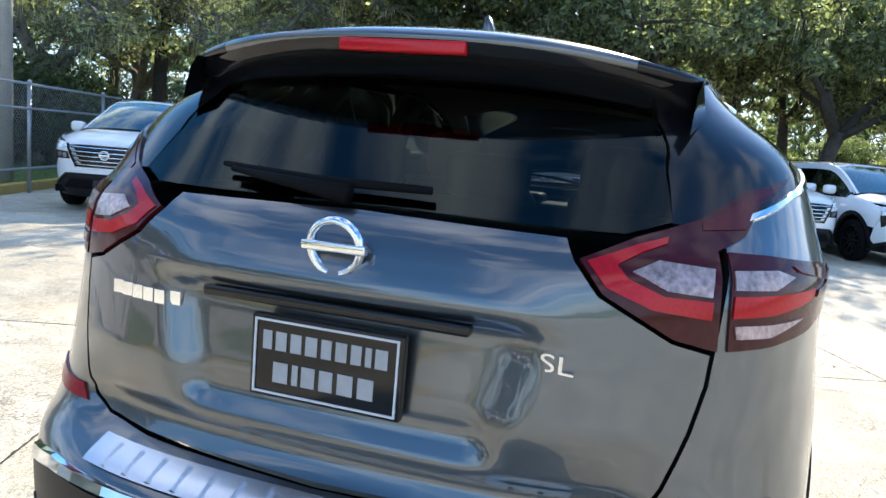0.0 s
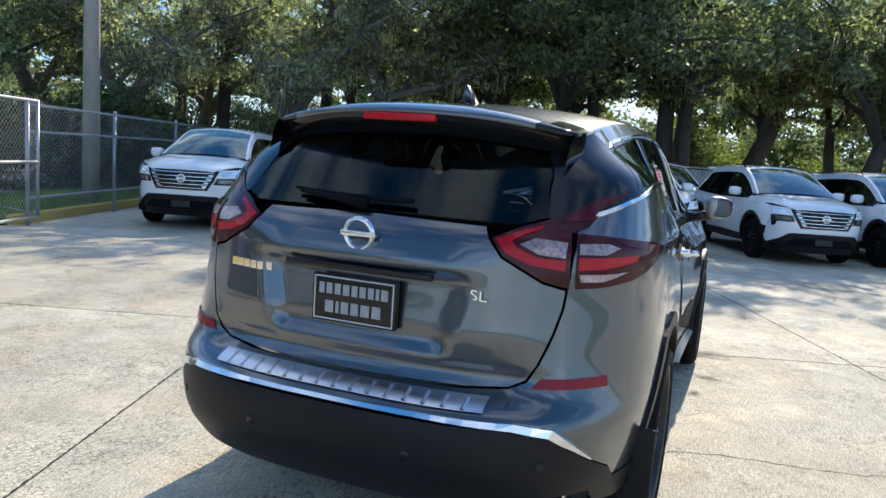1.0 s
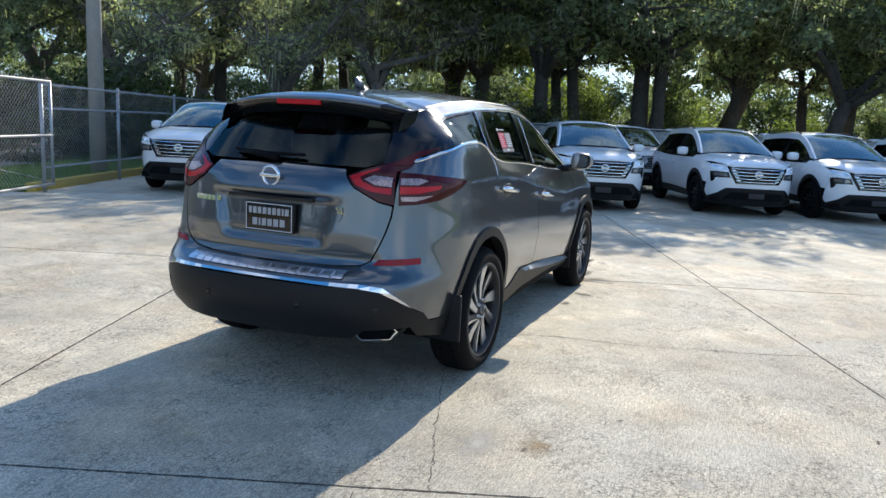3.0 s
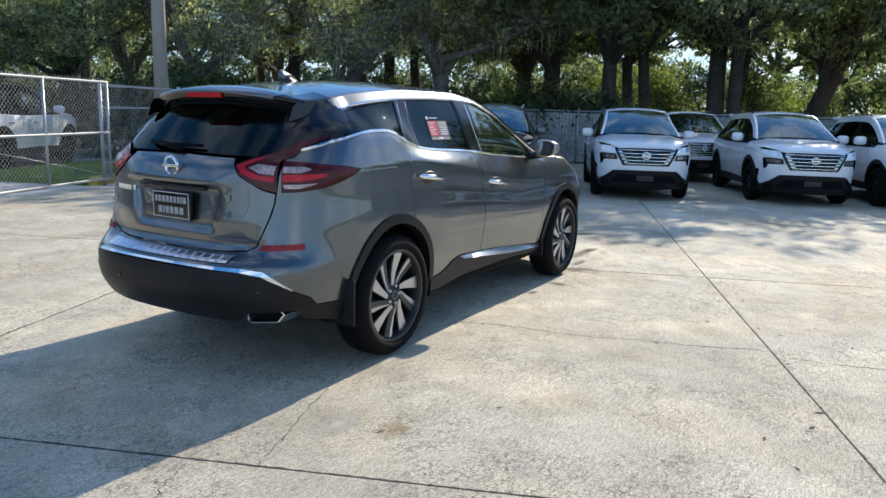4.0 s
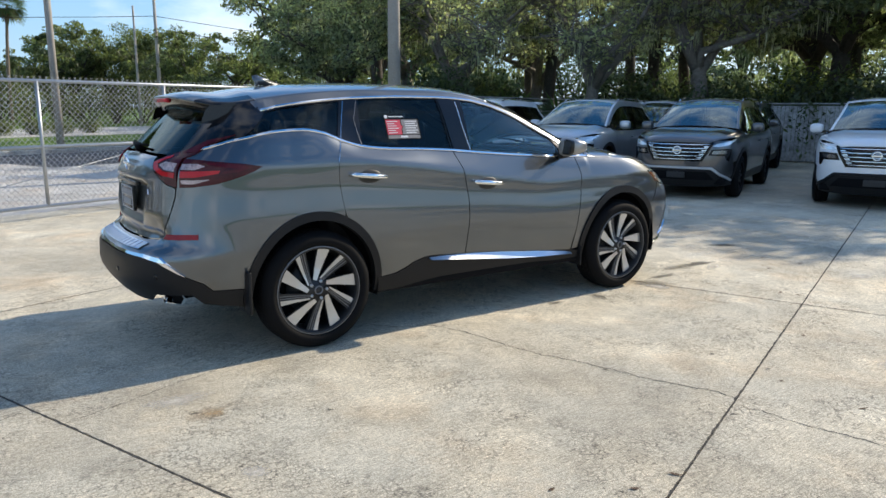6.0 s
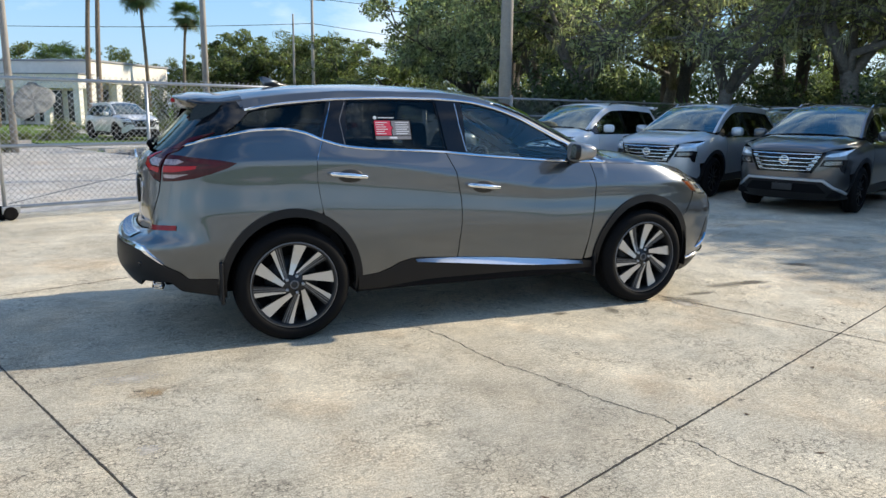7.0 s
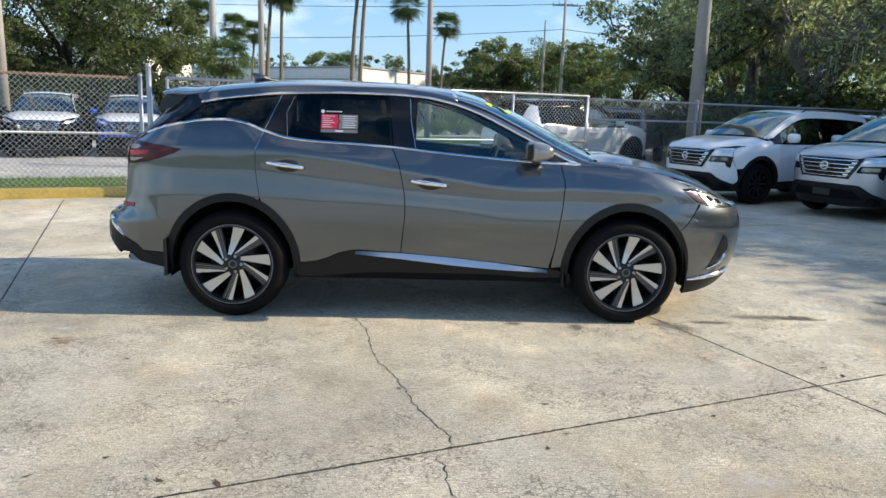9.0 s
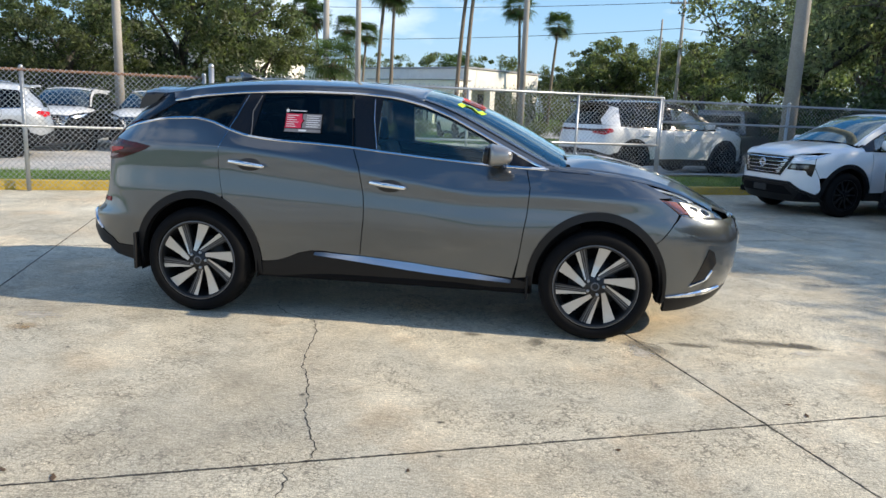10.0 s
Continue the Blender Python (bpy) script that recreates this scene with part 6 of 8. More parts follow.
for a, b in (((-2.7, 9.41, 0.22), (1.2, 9.41, 0.95)), ((1.3, 9.41, 0.95), (5.0, 9.41, 0.22))):
    bar(gate, "brace_cable", a, b, 0.006)
for dp, off in ((-0.07, 0.08), (0.02, 0.0)):
    wb = bmesh.new()
    lathe(wb, [(0.0, -0.02), (0.05, -0.022), (0.085, -0.025), (0.095, -0.012), (0.095, 0.012), (0.085, 0.025), (0.05, 0.022), (0.0, 0.02)], 20, Matrix.Translation((-2.72 + dp, 9.36 + off, 0.096)))
    part("wheel", to_lot(wb), "rubber", gate, "black rubber gate wheel")
part("wheel_bracket", to_lot(boxes(((-2.80, 9.34, 0.09), (-2.58, 9.38, 0.19), 0.008))), "galvanised", gate)
gp = thing("gate_post", (0, 0, 0), "galvanised steel gate post in concrete", "post")
post(gp, -3.0, 9.55, 2.02, 0.042)
sg = thing("warning_sign", (0, 0, 0), "crumpled pale grey plate wired to the gate", "sign")
bm = bmesh.new()
lathe(bm, [(0.0, -0.004), (0.15, -0.014), (0.25, -0.004), (0.30, 0.002), (0.295, 0.008), (0.15, -0.004), (0.0, 0.004)], 22)
for v in bm.verts:
    a = math.atan2(v.co.z, v.co.x)
    k = 1 + 0.16 * math.sin(2 * a + 0.6) + 0.10 * math.sin(3 * a + 2.0) + 0.06 * math.sin(5 * a)
    v.co = Vector((v.co.x * k * 0.8 - 2.28, v.co.y + 9.435 + 0.012 * math.sin(7 * a), v.co.z * k * 0.8 + 1.58))
part("plate", to_lot(bm), "slat", sg)
# slatted fence along the back of the lot
bk = thing("back_fence", (0, 0, 0), "grey slatted chain-link fence behind the parked cars", "fence")
bm = bmesh.new()
for i in range(430):
    q = -36 + i * 0.106
    box(bm, (17.0, q, 0.05), (17.015, q + 0.096, 1.62))
tagged(part("slat_panel", to_lot(bm), "slat", bk, smooth=False), kind="stuff")
for i in range(16):
    post(bk, 16.96, -36 + i * 3.05, 1.75, 0.032)
bar(bk, "rail", (16.96, -36, 1.68), (16.96, 9.6, 1.68), 0.021)


# ---- the other vehicles ----
s_belt = curve((-2.3, 1.13), (-1.9, 1.115), (-1.3, 1.085), (-0.4, 1.055), (0.4, 1.06), (0.9, 1.065), (1.2, 1.06), (1.7, 1.035), (2.1, 0.98), (2.4, 0.90))
s_wtop = curve((-2.2, 1.43), (-1.8, 1.475), (-1.2, 1.515), (-0.4, 1.535), (0.05, 1.522), (0.30, 1.468), (0.55, 1.368), (0.85, 1.23), (1.10, 1.097))
s_rail = curve((-2.2, 1.53), (-1.8, 1.585), (-1.2, 1.622), (-0.4, 1.64), (0.08, 1.618), (0.34, 1.55), (0.60, 1.435), (0.90, 1.285), (1.18, 1.135))
s_top_y = curve((-2.2, 0.58), (-1.2, 0.625), (0.0, 0.64), (0.5, 0.68), (1.10, 0.79))
s_rail_y = curve((-2.2, 0.545), (-1.2, 0.59), (0.0, 0.605), (0.5, 0.645), (1.18, 0.77))
s_roof = curve((-2.2, 1.60), (-1.8, 1.645), (-1.2, 1.68), (-0.5, 1.695), (0.1, 1.668), (0.4, 1.585), (0.8, 1.40), (1.18, 1.185))


def suv_levels(x):
    zb = s_belt(x)
    lv = [(0.15, 0.78), (0.30, 0.855), (0.45, 0.888), (0.62, 0.905), (zb - 0.22, 0.915), (zb - 0.10, 0.905), (zb, 0.868)]
    if x < 1.1:
        lv += [(max(s_wtop(x), zb + 0.01), s_top_y(x)), (max(s_rail(x), zb + 0.03), s_rail_y(x))]
    else:
        lv += [(zb + 0.06, 0.80)]
    return lv


suv_body = Body(suv_levels, curve((-2.2, 0.96), (-1.6, 0.985), (-1.0, 1.0), (1.0, 1.0), (1.4, 0.99), (2.0, 0.965)),
                curve((0.2, -2.15), (0.35, -2.30), (0.5, -2.36), (0.7, -2.36), (0.9, -2.31), (1.1, -2.27), (1.2, -2.21), (1.4, -2.05), (1.6, -1.88)),
                curve((0.15, 2.10), (0.25, 2.20), (0.4, 2.275), (0.6, 2.285), (0.78, 2.275), (0.9, 2.26), (0.97, 2.21), (1.02, 2.10), (1.07, 1.92)), -1.5, 1.25, 3.2, 3.1)


def parked_suv(paint, label, hood_paint=None, roof_paint=None, nose="black", light_bar=False):
    """A compact sport utility seen mostly from the front."""
    car = thing("parked_suv", (0, 0, 0), label, "car", "parked cars")
    bd = suv_body
    A, B, X, F, Y, K = bd.at, bd.back, bd.back_x, bd.fore_x, bd.fore, bd.side
    R, hubx = 0.36, 1.3525
    mid = bd.xb + bd.reach
    both = lambda ps: ps + [(2 * mid - u, z) for u, z in ps[::-1]]
    hood_paint, roof_paint = hood_paint or paint, roof_paint or paint
    for mir in (False, True):
        sg = 1 if mir else -1
        k = dict(mirror=mir, gap=0.002, step=0.06)
        bl = lambda a, b, n=10: K([(a + (b - a) * i / n, s_belt(a + (b - a) * i / n)) for i in range(n + 1)])
        low = 0.40
        fa = K(arc(hubx, R, 0.45, 0.48, 8, 172, 18))
        ra = K(arc(-hubx, R, 0.45, 0.48, 172, 8, 18))
        fd = skin("front_door", [(-0.20, low), (0.86, low), (0.90, 0.75), (0.90, s_belt(0.9))] + bl(0.9, -0.28)[1:] + [(-0.22, 0.75)], A, paint, car, **k)
        rd = skin("rear_door", [(-0.205, low), (-0.225, 0.75), (-0.285, s_belt(-0.285))] + bl(-0.285, -1.22)[1:] + [(-1.22, 0.95), (-1.10, 0.72), (-0.95, 0.55), (-0.93, low)], A, paint, car, **k)
        skin("front_wing", [(0.875, low), (0.905, 0.75), (0.905, s_belt(0.9))] + bl(0.95, 1.25, 4) + [(F(1.7, 1.02), 1.02), (F(1.90, 0.98), 0.98), (F(1.95, 0.80), 0.80), (F(1.86, 0.62), 0.62)] + fa[3:], A, paint, car, **k)
        skin("rear_quarter", [(-1.09, 0.72), (-1.225, 0.95)] + bl(-1.225, -1.9) + [(X(-2.1, 1.13), 1.13), (B(0, 1.12), 1.12), (B(0, 0.62), 0.62), (B(-0.6, 0.60), 0.60), (X(-2.0, 0.5), 0.5)] + ra[2:-5], A, paint, car, mirror=mir, step=0.06)
        # windows
        gb = lambda a, b: K([(x, s_belt(x) + 0.02) for x in np.linspace(a, b, 8)])
        gt = lambda a, b: K([(x, s_wtop(x) - 0.02) for x in np.linspace(a, b, 8)])
        wf, wr, wq = gb(-0.20, 0.84) + gt(0.78, -0.20), gb(-1.16, -0.30) + gt(-0.30, -1.10), gb(-1.68, -1.26) + gt(-1.20, -1.58)
        skin("window_surround", K([(x, s_belt(x)) for x in np.linspace(-1.80, 1.08, 30)] + [(x, s_wtop(x)) for x in np.linspace(1.07, -1.70, 30)]), A, "gloss_black", car, mirror=mir, holes=[wf, wr, wq], lip=0.03, step=0.08)
        skin("door_glass", wf, A, "suv_screen", fd, mirror=mir, lip=0, off=-0.006, step=0.12)
        skin("door_glass", wr, A, "dark_glass", rd, mirror=mir, lip=0, off=-0.006, step=0.12)
        skin("quarter_glass", wq, A, "dark_glass", car, mirror=mir, lip=0, off=-0.006, step=0.12)
        skin("roof_side", K([(x, s_wtop(x)) for x in np.linspace(-1.85, 1.07, 30)] + [(x, s_rail(x)) for x in np.linspace(1.15, -1.85, 30)]), A, roof_paint, car, mirror=mir, lip=0, step=0.05)
        skin("rear_pillar", K([(-1.73, s_belt(-1.73)), (-2.10, 1.14)]) + [(B(-0.58, 1.25), 1.25), (B(-0.54, 1.5), 1.5)] + K([(-1.86, 1.575), (-1.63, s_wtop(-1.63))]), A, paint, car, mirror=mir, off=0.001, step=0.06)
        strip("window_trim", K([(x, s_belt(x) + 0.004) for x in np.linspace(1.05, -1.7, 24)]), A, 0.02, 0.006, "chrome" if paint != "white_paint" else "gloss_black", car, "", mir)
        rr = bmesh.new()
        tube(rr, [(-1.55, sg * 0.575, 1.635), (-1.45, sg * 0.575, 1.675), (-0.5, sg * 0.585, 1.70), (0.0, sg * 0.585, 1.672), (0.1, sg * 0.585, 1.63)], 0.012, 8)
        part("roof_bar", rr, "gloss_black" if paint == "white_paint" else "brushed", car)
        # plastic
        for cx in (-hubx, hubx):
            skin("arch_moulding", K(arc(cx, R, 0.47, 0.50, -6, 186, 28) + arc(cx, R, 0.405, 0.43, 186, -6, 28)), A, "cladding", car, mirror=mir, off=0.012, lip=0.05, step=0.05)
            li = bmesh.new()
            a = [[li.verts.new((x, sg * yy, z)) for x, z in arc(cx, R, 0.43, 0.45, -8, 188, 16)] for yy in (0.86, 0.5)]
            for j in range(16):
                li.faces.new((a[0][j], a[0][j + 1], a[1][j + 1], a[1][j]))
            li.faces.new(a[1])
            part("wheel_liner", li, "black", car)
            alloy_wheel(car, cx, sg * 0.785, R, 0.245, 0.23, 10, "rim_dark", "black", skew=0.0)
        skin("sill_moulding", [(-0.95, 0.27), (0.95, 0.27), (0.93, 0.40), (0.0, 0.42), (-0.93, 0.41)], A, "cladding", car, mirror=mir, off=0.006, lip=0.04, step=0.08)
        for door, hx in ((fd, -0.08), (rd, -1.05)):
            p = A(hx, 0.93)
            hb = bmesh.new()
            tube(hb, [(p.x - 0.1, sg * (-p.y + 0.008), p.z), (p.x - 0.08, sg * (-p.y + 0.03), p.z), (p.x + 0.08, sg * (-p.y + 0.03), p.z - 0.004), (p.x + 0.1, sg * (-p.y + 0.008), p.z - 0.004)], 0.015, 8)
            part("door_handle", hb, paint, door)
        mr = new("door_mirror")
        mr.parent = car
        mb = bmesh.new()
        bmesh.ops.create_uvsphere(mb, u_segments=18, v_segments=12, radius=1)
        for v in mb.verts:
            q = [math.copysign(abs(c) ** 0.6, c) for c in v.co]
            v.co = Vector((0.72 + 0.075 * q[0], sg * (1.00 + 0.11 * q[1] * sg), 1.175 + 0.08 * q[2]))
        part("mirror_cap", mb, paint, mr)
        part("mirror_arm", boxes(((0.70, sg * 0.89 - 0.05, 1.10), (0.75, sg * 0.89 + 0.05, 1.14), 0.01)), "gloss_black", mr)
        # lamps: a thin upper blade, and a lower pod in a dark notch
        up = skin("running_light", [(F(1.70, 1.01), 1.01), (F(1.95, 0.965), 0.965), (Y(-0.62, 0.925), 0.925), (Y(-0.55, 0.885), 0.885), (Y(-0.64, 0.875), 0.875), (F(2.0, 0.90), 0.90)], A, "headlight", car, "slim clear running light", mirror=mir, off=0.004, lip=0.02, step=0.04)
        pod = skin("headlamp", [(Y(-0.545, 0.835), 0.835), (F(2.04, 0.845), 0.845), (F(1.94, 0.835), 0.835), (F(1.975, 0.64), 0.64), (F(2.03, 0.665), 0.665), (F(2.06, 0.73), 0.73), (Y(-0.50, 0.735), 0.735)], A, "gloss_black", car, "black headlamp pod", mirror=mir, off=0.004, lip=0.02, step=0.04)
        skin("reflector", [(Y(-0.57, 0.815), 0.815), (Y(-0.76, 0.82), 0.82), (Y(-0.76, 0.765), 0.765), (Y(-0.55, 0.755), 0.755)], A, "lamp_base", pod, mirror=mir, off=0.007, lip=0.008, step=0.04)
        tl = skin("tail_lamp", [(B(-0.55, 1.03), 1.03), (X(-1.95, 1.06), 1.06), (X(-1.9, 1.0), 1.0), (B(-0.78, 0.92), 0.92), (B(-0.55, 0.95), 0.95)], A, "red_lens", car, "red tail lamp", mirror=mir, off=0.004, lip=0.02, step=0.05)
    # front face
    skin("front_bumper", both([(Y(-0.40, 0.965), 0.965), (F(1.91, 0.98), 0.98), (F(1.955, 0.79), 0.79), (F(1.865, 0.62), 0.62), (F(1.80, 0.42), 0.42), (Y(-0.80, 0.36), 0.36), (Y(-0.72, 0.40), 0.40), (Y(-0.56, 0.535), 0.535), (Y(-0.3, 0.54), 0.54)]), A, paint, car, step=0.06)
    skin("lower_bumper", both([(Y(-0.56, 0.53), 0.53), (Y(-0.72, 0.395), 0.395), (Y(-0.80, 0.355), 0.355), (F(1.79, 0.415), 0.415), (F(1.80, 0.30), 0.30), (Y(-0.80, 0.24), 0.24), (Y(-0.4, 0.22), 0.22)]), A, "cladding", car, "black plastic lower bumper", off=0.008, lip=0.05, step=0.06)
    skin("intake", both([(Y(-0.48, 0.47), 0.47), (Y(-0.60, 0.34), 0.34)]), A, "black", car, off=0.012, lip=0.01, step=0.08)
    strip("bumper_guard", both([(Y(-0.80, 0.33), 0.33), (Y(-0.68, 0.42), 0.42), (Y(-0.555, 0.525), 0.525), (Y(-0.3, 0.53), 0.53)]), A, 0.045, 0.02, "silver_paint" if nose == "grey" else "cladding", car, base=0.008)
    part("licence_blank", boxes(((2.285, -0.15, 0.36), (2.305, 0.15, 0.46), 0.005)), "rim_dark", car)
    gp = both([(Y(-0.53, 0.94), 0.94), (Y(-0.47, 0.80), 0.80), (Y(-0.375, 0.635), 0.635)])
    gr = skin("grille", gp, A, "gloss_black", car, "black grille with bright slats", off=0.006, lip=0.03, step=0.06)
    for z, y in ((0.905, 0.505), (0.845, 0.48), (0.785, 0.45), (0.725, 0.415), (0.668, 0.385)):
        strip("slat", both([(Y(-y, z + 0.004), z + 0.004), (Y(-y * 0.5, z), z)]), A, 0.014, 0.012, "brushed", gr, base=0.008)
    for s in (False, True):
        strip("grille_edge", [(Y(-0.55, 0.94), 0.94), (Y(-0.485, 0.79), 0.79), (Y(-0.39, 0.635), 0.635)], A, 0.034, 0.016, "gloss_black", gr, "", s, base=0.006)
        for z, y in ((0.875, 0.495), (0.815, 0.465), (0.755, 0.43), (0.697, 0.40)):
            strip("grille_dash", [(Y(-y, z), z), (Y(-y + 0.07, z), z)], A, 0.030, 0.012, "brushed", gr, "", s, base=0.009)
    em = bmesh.new()
    lathe(em, [(0.050, 0.0), (0.052, 0.012), (0.060, 0.016), (0.068, 0.012), (0.070, 0.0)], 28, Matrix.Translation((2.292, 0, 0.815)) @ pose(0, 0, 0, 0, 0, -90))
    box(em, (2.296, -0.075, 0.804), (2.312, 0.075, 0.826), 0.004)
    part("emblem", em, "chrome", gr, "round chrome emblem")
    # bonnet, screen, roof, tail
    hh = curve((1.12, 0.80), (1.4, 0.80), (1.8, 0.755), (2.0, 0.68), (2.13, 0.60), (2.235, 0.50))
    he = curve((1.12, 1.115), (1.4, 1.095), (1.8, 1.05), (2.0, 1.015), (2.13, 0.99), (2.235, 0.95))
    hm = curve((1.12, 1.175), (1.4, 1.165), (1.8, 1.12), (2.0, 1.075), (2.13, 1.03), (2.235, 0.965))
    top_skin("bonnet", 1.12, 2.235, hh, he, hm, hood_paint, car, nx=24, ny=20, power=3.0, bulge=lambda x, v: 0.014 * math.exp(-((abs(v) - 0.68) / 0.12) ** 2) * min(1, (2.25 - x) * 2))
    for sg in (-1, 1):
        sh = bmesh.new()
        rows = []
        for x in np.linspace(1.05, 2.16, 20):
            p = bd.at(F(x, min(s_belt(x), 1.02)), min(s_belt(x), 1.02))
            q = Vector((x, -hh(x), he(x)))
            rows.append([sh.verts.new((a.x, sg * -a.y, a.z)) for a in (p, (p + q) / 2 + Vector((0, -0.01, 0.012)), q)])
        for a, b in zip(rows, rows[1:]):
            for j in range(2):
                sh.faces.new((a[j], b[j], b[j + 1], a[j + 1]))
        bmesh.ops.recalc_face_normals(sh, faces=sh.faces)
        part("wing_top", sh, hood_paint, car)
        pi = bmesh.new()
        rows = [[pi.verts.new((x, sg * yy, s_rail(x) + dz)) for yy, dz in ((s_rail_y(x), 0.001), (s_rail_y(x) - 0.025, 0.013), (s_rail_y(x) - 0.045, 0.012))] for x in np.linspace(0.05, 1.17, 16)]
        for a, b in zip(rows, rows[1:]):
            for j in range(2):
                pi.faces.new((a[j], b[j], b[j + 1], a[j + 1]))
        bmesh.ops.recalc_face_normals(pi, faces=pi.faces)
        part("screen_pillar", pi, paint if hood_paint == paint else "gloss_black", car)
    top_skin("windscreen", 0.25, 1.16, lambda x: s_rail_y(x) - 0.022, lambda x: s_rail(x) + 0.008, s_roof, "suv_screen", car, nx=16, ny=14, lip=0)
    top_skin("cowl_grille", 1.03, 1.17, lambda x: 0.80, lambda x: 1.122 + (1.17 - x) * 0.25, lambda x: 1.186 + (1.17 - x) * 0.3, "black", car, nx=3, ny=14, power=3.0)
    top_skin("roof_panel", -1.98, 0.25, s_rail_y, s_rail, s_roof, roof_paint, car, nx=24, ny=16)
    top_skin("headlining", -1.9, 0.12, lambda x: s_rail_y(x) - 0.03, lambda x: s_rail(x) - 0.05, lambda x: s_roof(x) - 0.05, "beige", car, lip=0, nx=8, ny=6)
    part("roof_spoiler", boxes(((-2.10, -0.56, 1.575), (-1.88, 0.56, 1.625), 0.02)), roof_paint, car)
    rmid = bd.xa - bd.reach
    rboth = lambda ps: ps + [(2 * rmid - u, z) for u, z in ps[::-1]]
    skin("rear_window", rboth([(B(-0.56, 1.58), 1.58), (B(-0.60, 1.25), 1.25), (B(-0.62, 1.13), 1.13)]), A, "dark_glass", car, off=-0.003, lip=0.005, step=0.1)
    skin("rear_bumper", rboth([(B(-0.6, 0.60), 0.60), (X(-2.0, 0.5), 0.5), (X(-1.8, 0.45), 0.45), (X(-1.8, 0.32), 0.32), (B(-0.6, 0.30), 0.30)]), A, "cladding", car, off=0.006, lip=0.05, step=0.08)
    if light_bar:
        skin("light_bar", rboth([(B(-0.80, 1.035), 1.035), (B(-0.80, 0.99), 0.99)]), A, "dark_red_lens", car, off=0.009, lip=0.02, step=0.06)
    part("floor_pan", boxes(((-2.1, -0.76, 0.26), (2.1, 0.76, 0.36), 0.02)), "black", car)
    part("bulkhead", boxes(((0.95, -0.76, 0.36), (1.9, 0.70, 0.93), 0.05)), "black", car)
    part("dashboard", boxes(((0.62, -0.70, 0.70), (1.10, 0.70, 1.02), 0.07)), "leather", car)
    seat(car, 0.0, -0.36, 0.50, 0.62)
    seat(car, 0.0, 0.36, 0.50, 0.62)
    seat(car, -0.85, 0.0, 1.2, 0.58, bench=True)
    return car


def pickup():
    """A dark crew-cab pickup, seen from behind through the fence."""
    car = thing("pickup_truck", (0, 0, 0), "black crew-cab pickup truck parked beyond the fence", "truck")
    bm = bmesh.new()
    box(bm, (-2.85, -0.95, 0.52), (2.75, 0.95, 1.12), 0.10)
    body = part("body", bm, "dark_paint", car)
    bm = bmesh.new()
    v = box(bm, (-0.75, -0.86, 1.08), (1.35, 0.86, 1.86), 0.10)
    for w in bm.verts:
        if w.co.z > 1.5:
            w.co.y *= 0.84
            w.co.x *= 0.86
    part("cab", bm, "dark_paint", car)
    for sg in (-1, 1):
        part("door_glass", boxes(((-0.55, sg * 0.80 - 0.012, 1.25), (0.25, sg * 0.80 + 0.012, 1.66), 0.01)), "dark_glass", car)
        part("door_glass", boxes(((0.30, sg * 0.80 - 0.012, 1.25), (0.95, sg * 0.80 + 0.012, 1.64), 0.01)), "dark_glass", car)
        part("tail_lamp", boxes(((-2.88, sg * 0.86 - 0.07, 0.78), (-2.80, sg * 0.86 + 0.07, 1.10), 0.01)), "red_lens", car)
        for x in (-1.75, 1.80):
            alloy_wheel(car, x, sg * 0.84, 0.40, 0.25, 0.26, 10, "rim_dark", "black", skew=0.0)
    part("rear_window", boxes(((-0.745, -0.62, 1.30), (-0.70, 0.62, 1.70), 0.01)), "dark_glass", car)
    part("bumper", boxes(((-2.98, -0.92, 0.50), (-2.80, 0.92, 0.66), 0.03)), "chrome", car)
    part("tailgate_panel", boxes(((-2.87, -0.76, 0.72), (-2.84, 0.76, 1.08), 0.01)), "gloss_black", car)
    return car


# ---- parked vehicles ----
FACE = 180.0
w1 = parked_suv("white_paint", "white compact sport utility with black wheels, parked in shade", nose="black")
TALL = Matrix.Diagonal((1, 1, 1.025, 1))
w1.matrix_basis = lot_pose(6.75 + 2.29, -3.22, FACE) @ TALL
for p, q in ((6.52, -0.22), (6.03, 7.64), (6.5, -5.45), (6.95, -8.4)):
    copy_thing(w1, lot_pose(p + 2.29, q, FACE))
tagged(copy_thing(w1, lot_pose(13.4, -2.2, FACE)), "white sport utility in the second row under the trees")
tagged(copy_thing(w1, lot_pose(13.9, -7.6, FACE)), "white sport utility in the second row under the trees")
sv = parked_suv("silver_paint", "silver compact sport utility parked in shade", nose="black")
sv.matrix_basis = lot_pose(6.70 + 2.29, 5.27, FACE) @ TALL
dk = parked_suv("dark_paint", "dark grey compact sport utility with bright grille slats", nose="grey")
dk.matrix_basis = lot_pose(6.39 + 2.29, 2.72, FACE) @ TALL
tagged(copy_thing(dk, lot_pose(13.2, 3.1, FACE)), "dark sport utility in the second row")
tagged(copy_thing(sv, lot_pose(13.0, 5.0, FACE)), "silver sport utility in the second row")
# beyond the fence
bigw = parked_suv("white_paint", "large white sport utility with black roof beyond the gate", roof_paint="gloss_black", light_bar=True)
bigw.matrix_basis = pose(4.0, 13.65, 0.04, 0, 0, 33.5) @ Matrix.Scale(1.095, 4)
pk = pickup()
pk.matrix_basis = pose(6.7, 17.6, 0, 0, 0, 62) @ Matrix.Scale(0.95, 4)
film = parked_suv("gloss_black", "black sport utility with white protective film on the bonnet", hood_paint="white_paint", roof_paint="white_paint")
film.matrix_basis = lot_pose(-5.0, 20.6, -94)
for p, q in ((-7.2, 20.4), (-9.5, 20.2), (-0.7, 22.0)):
    copy_thing(film, lot_pose(p, q, -94))
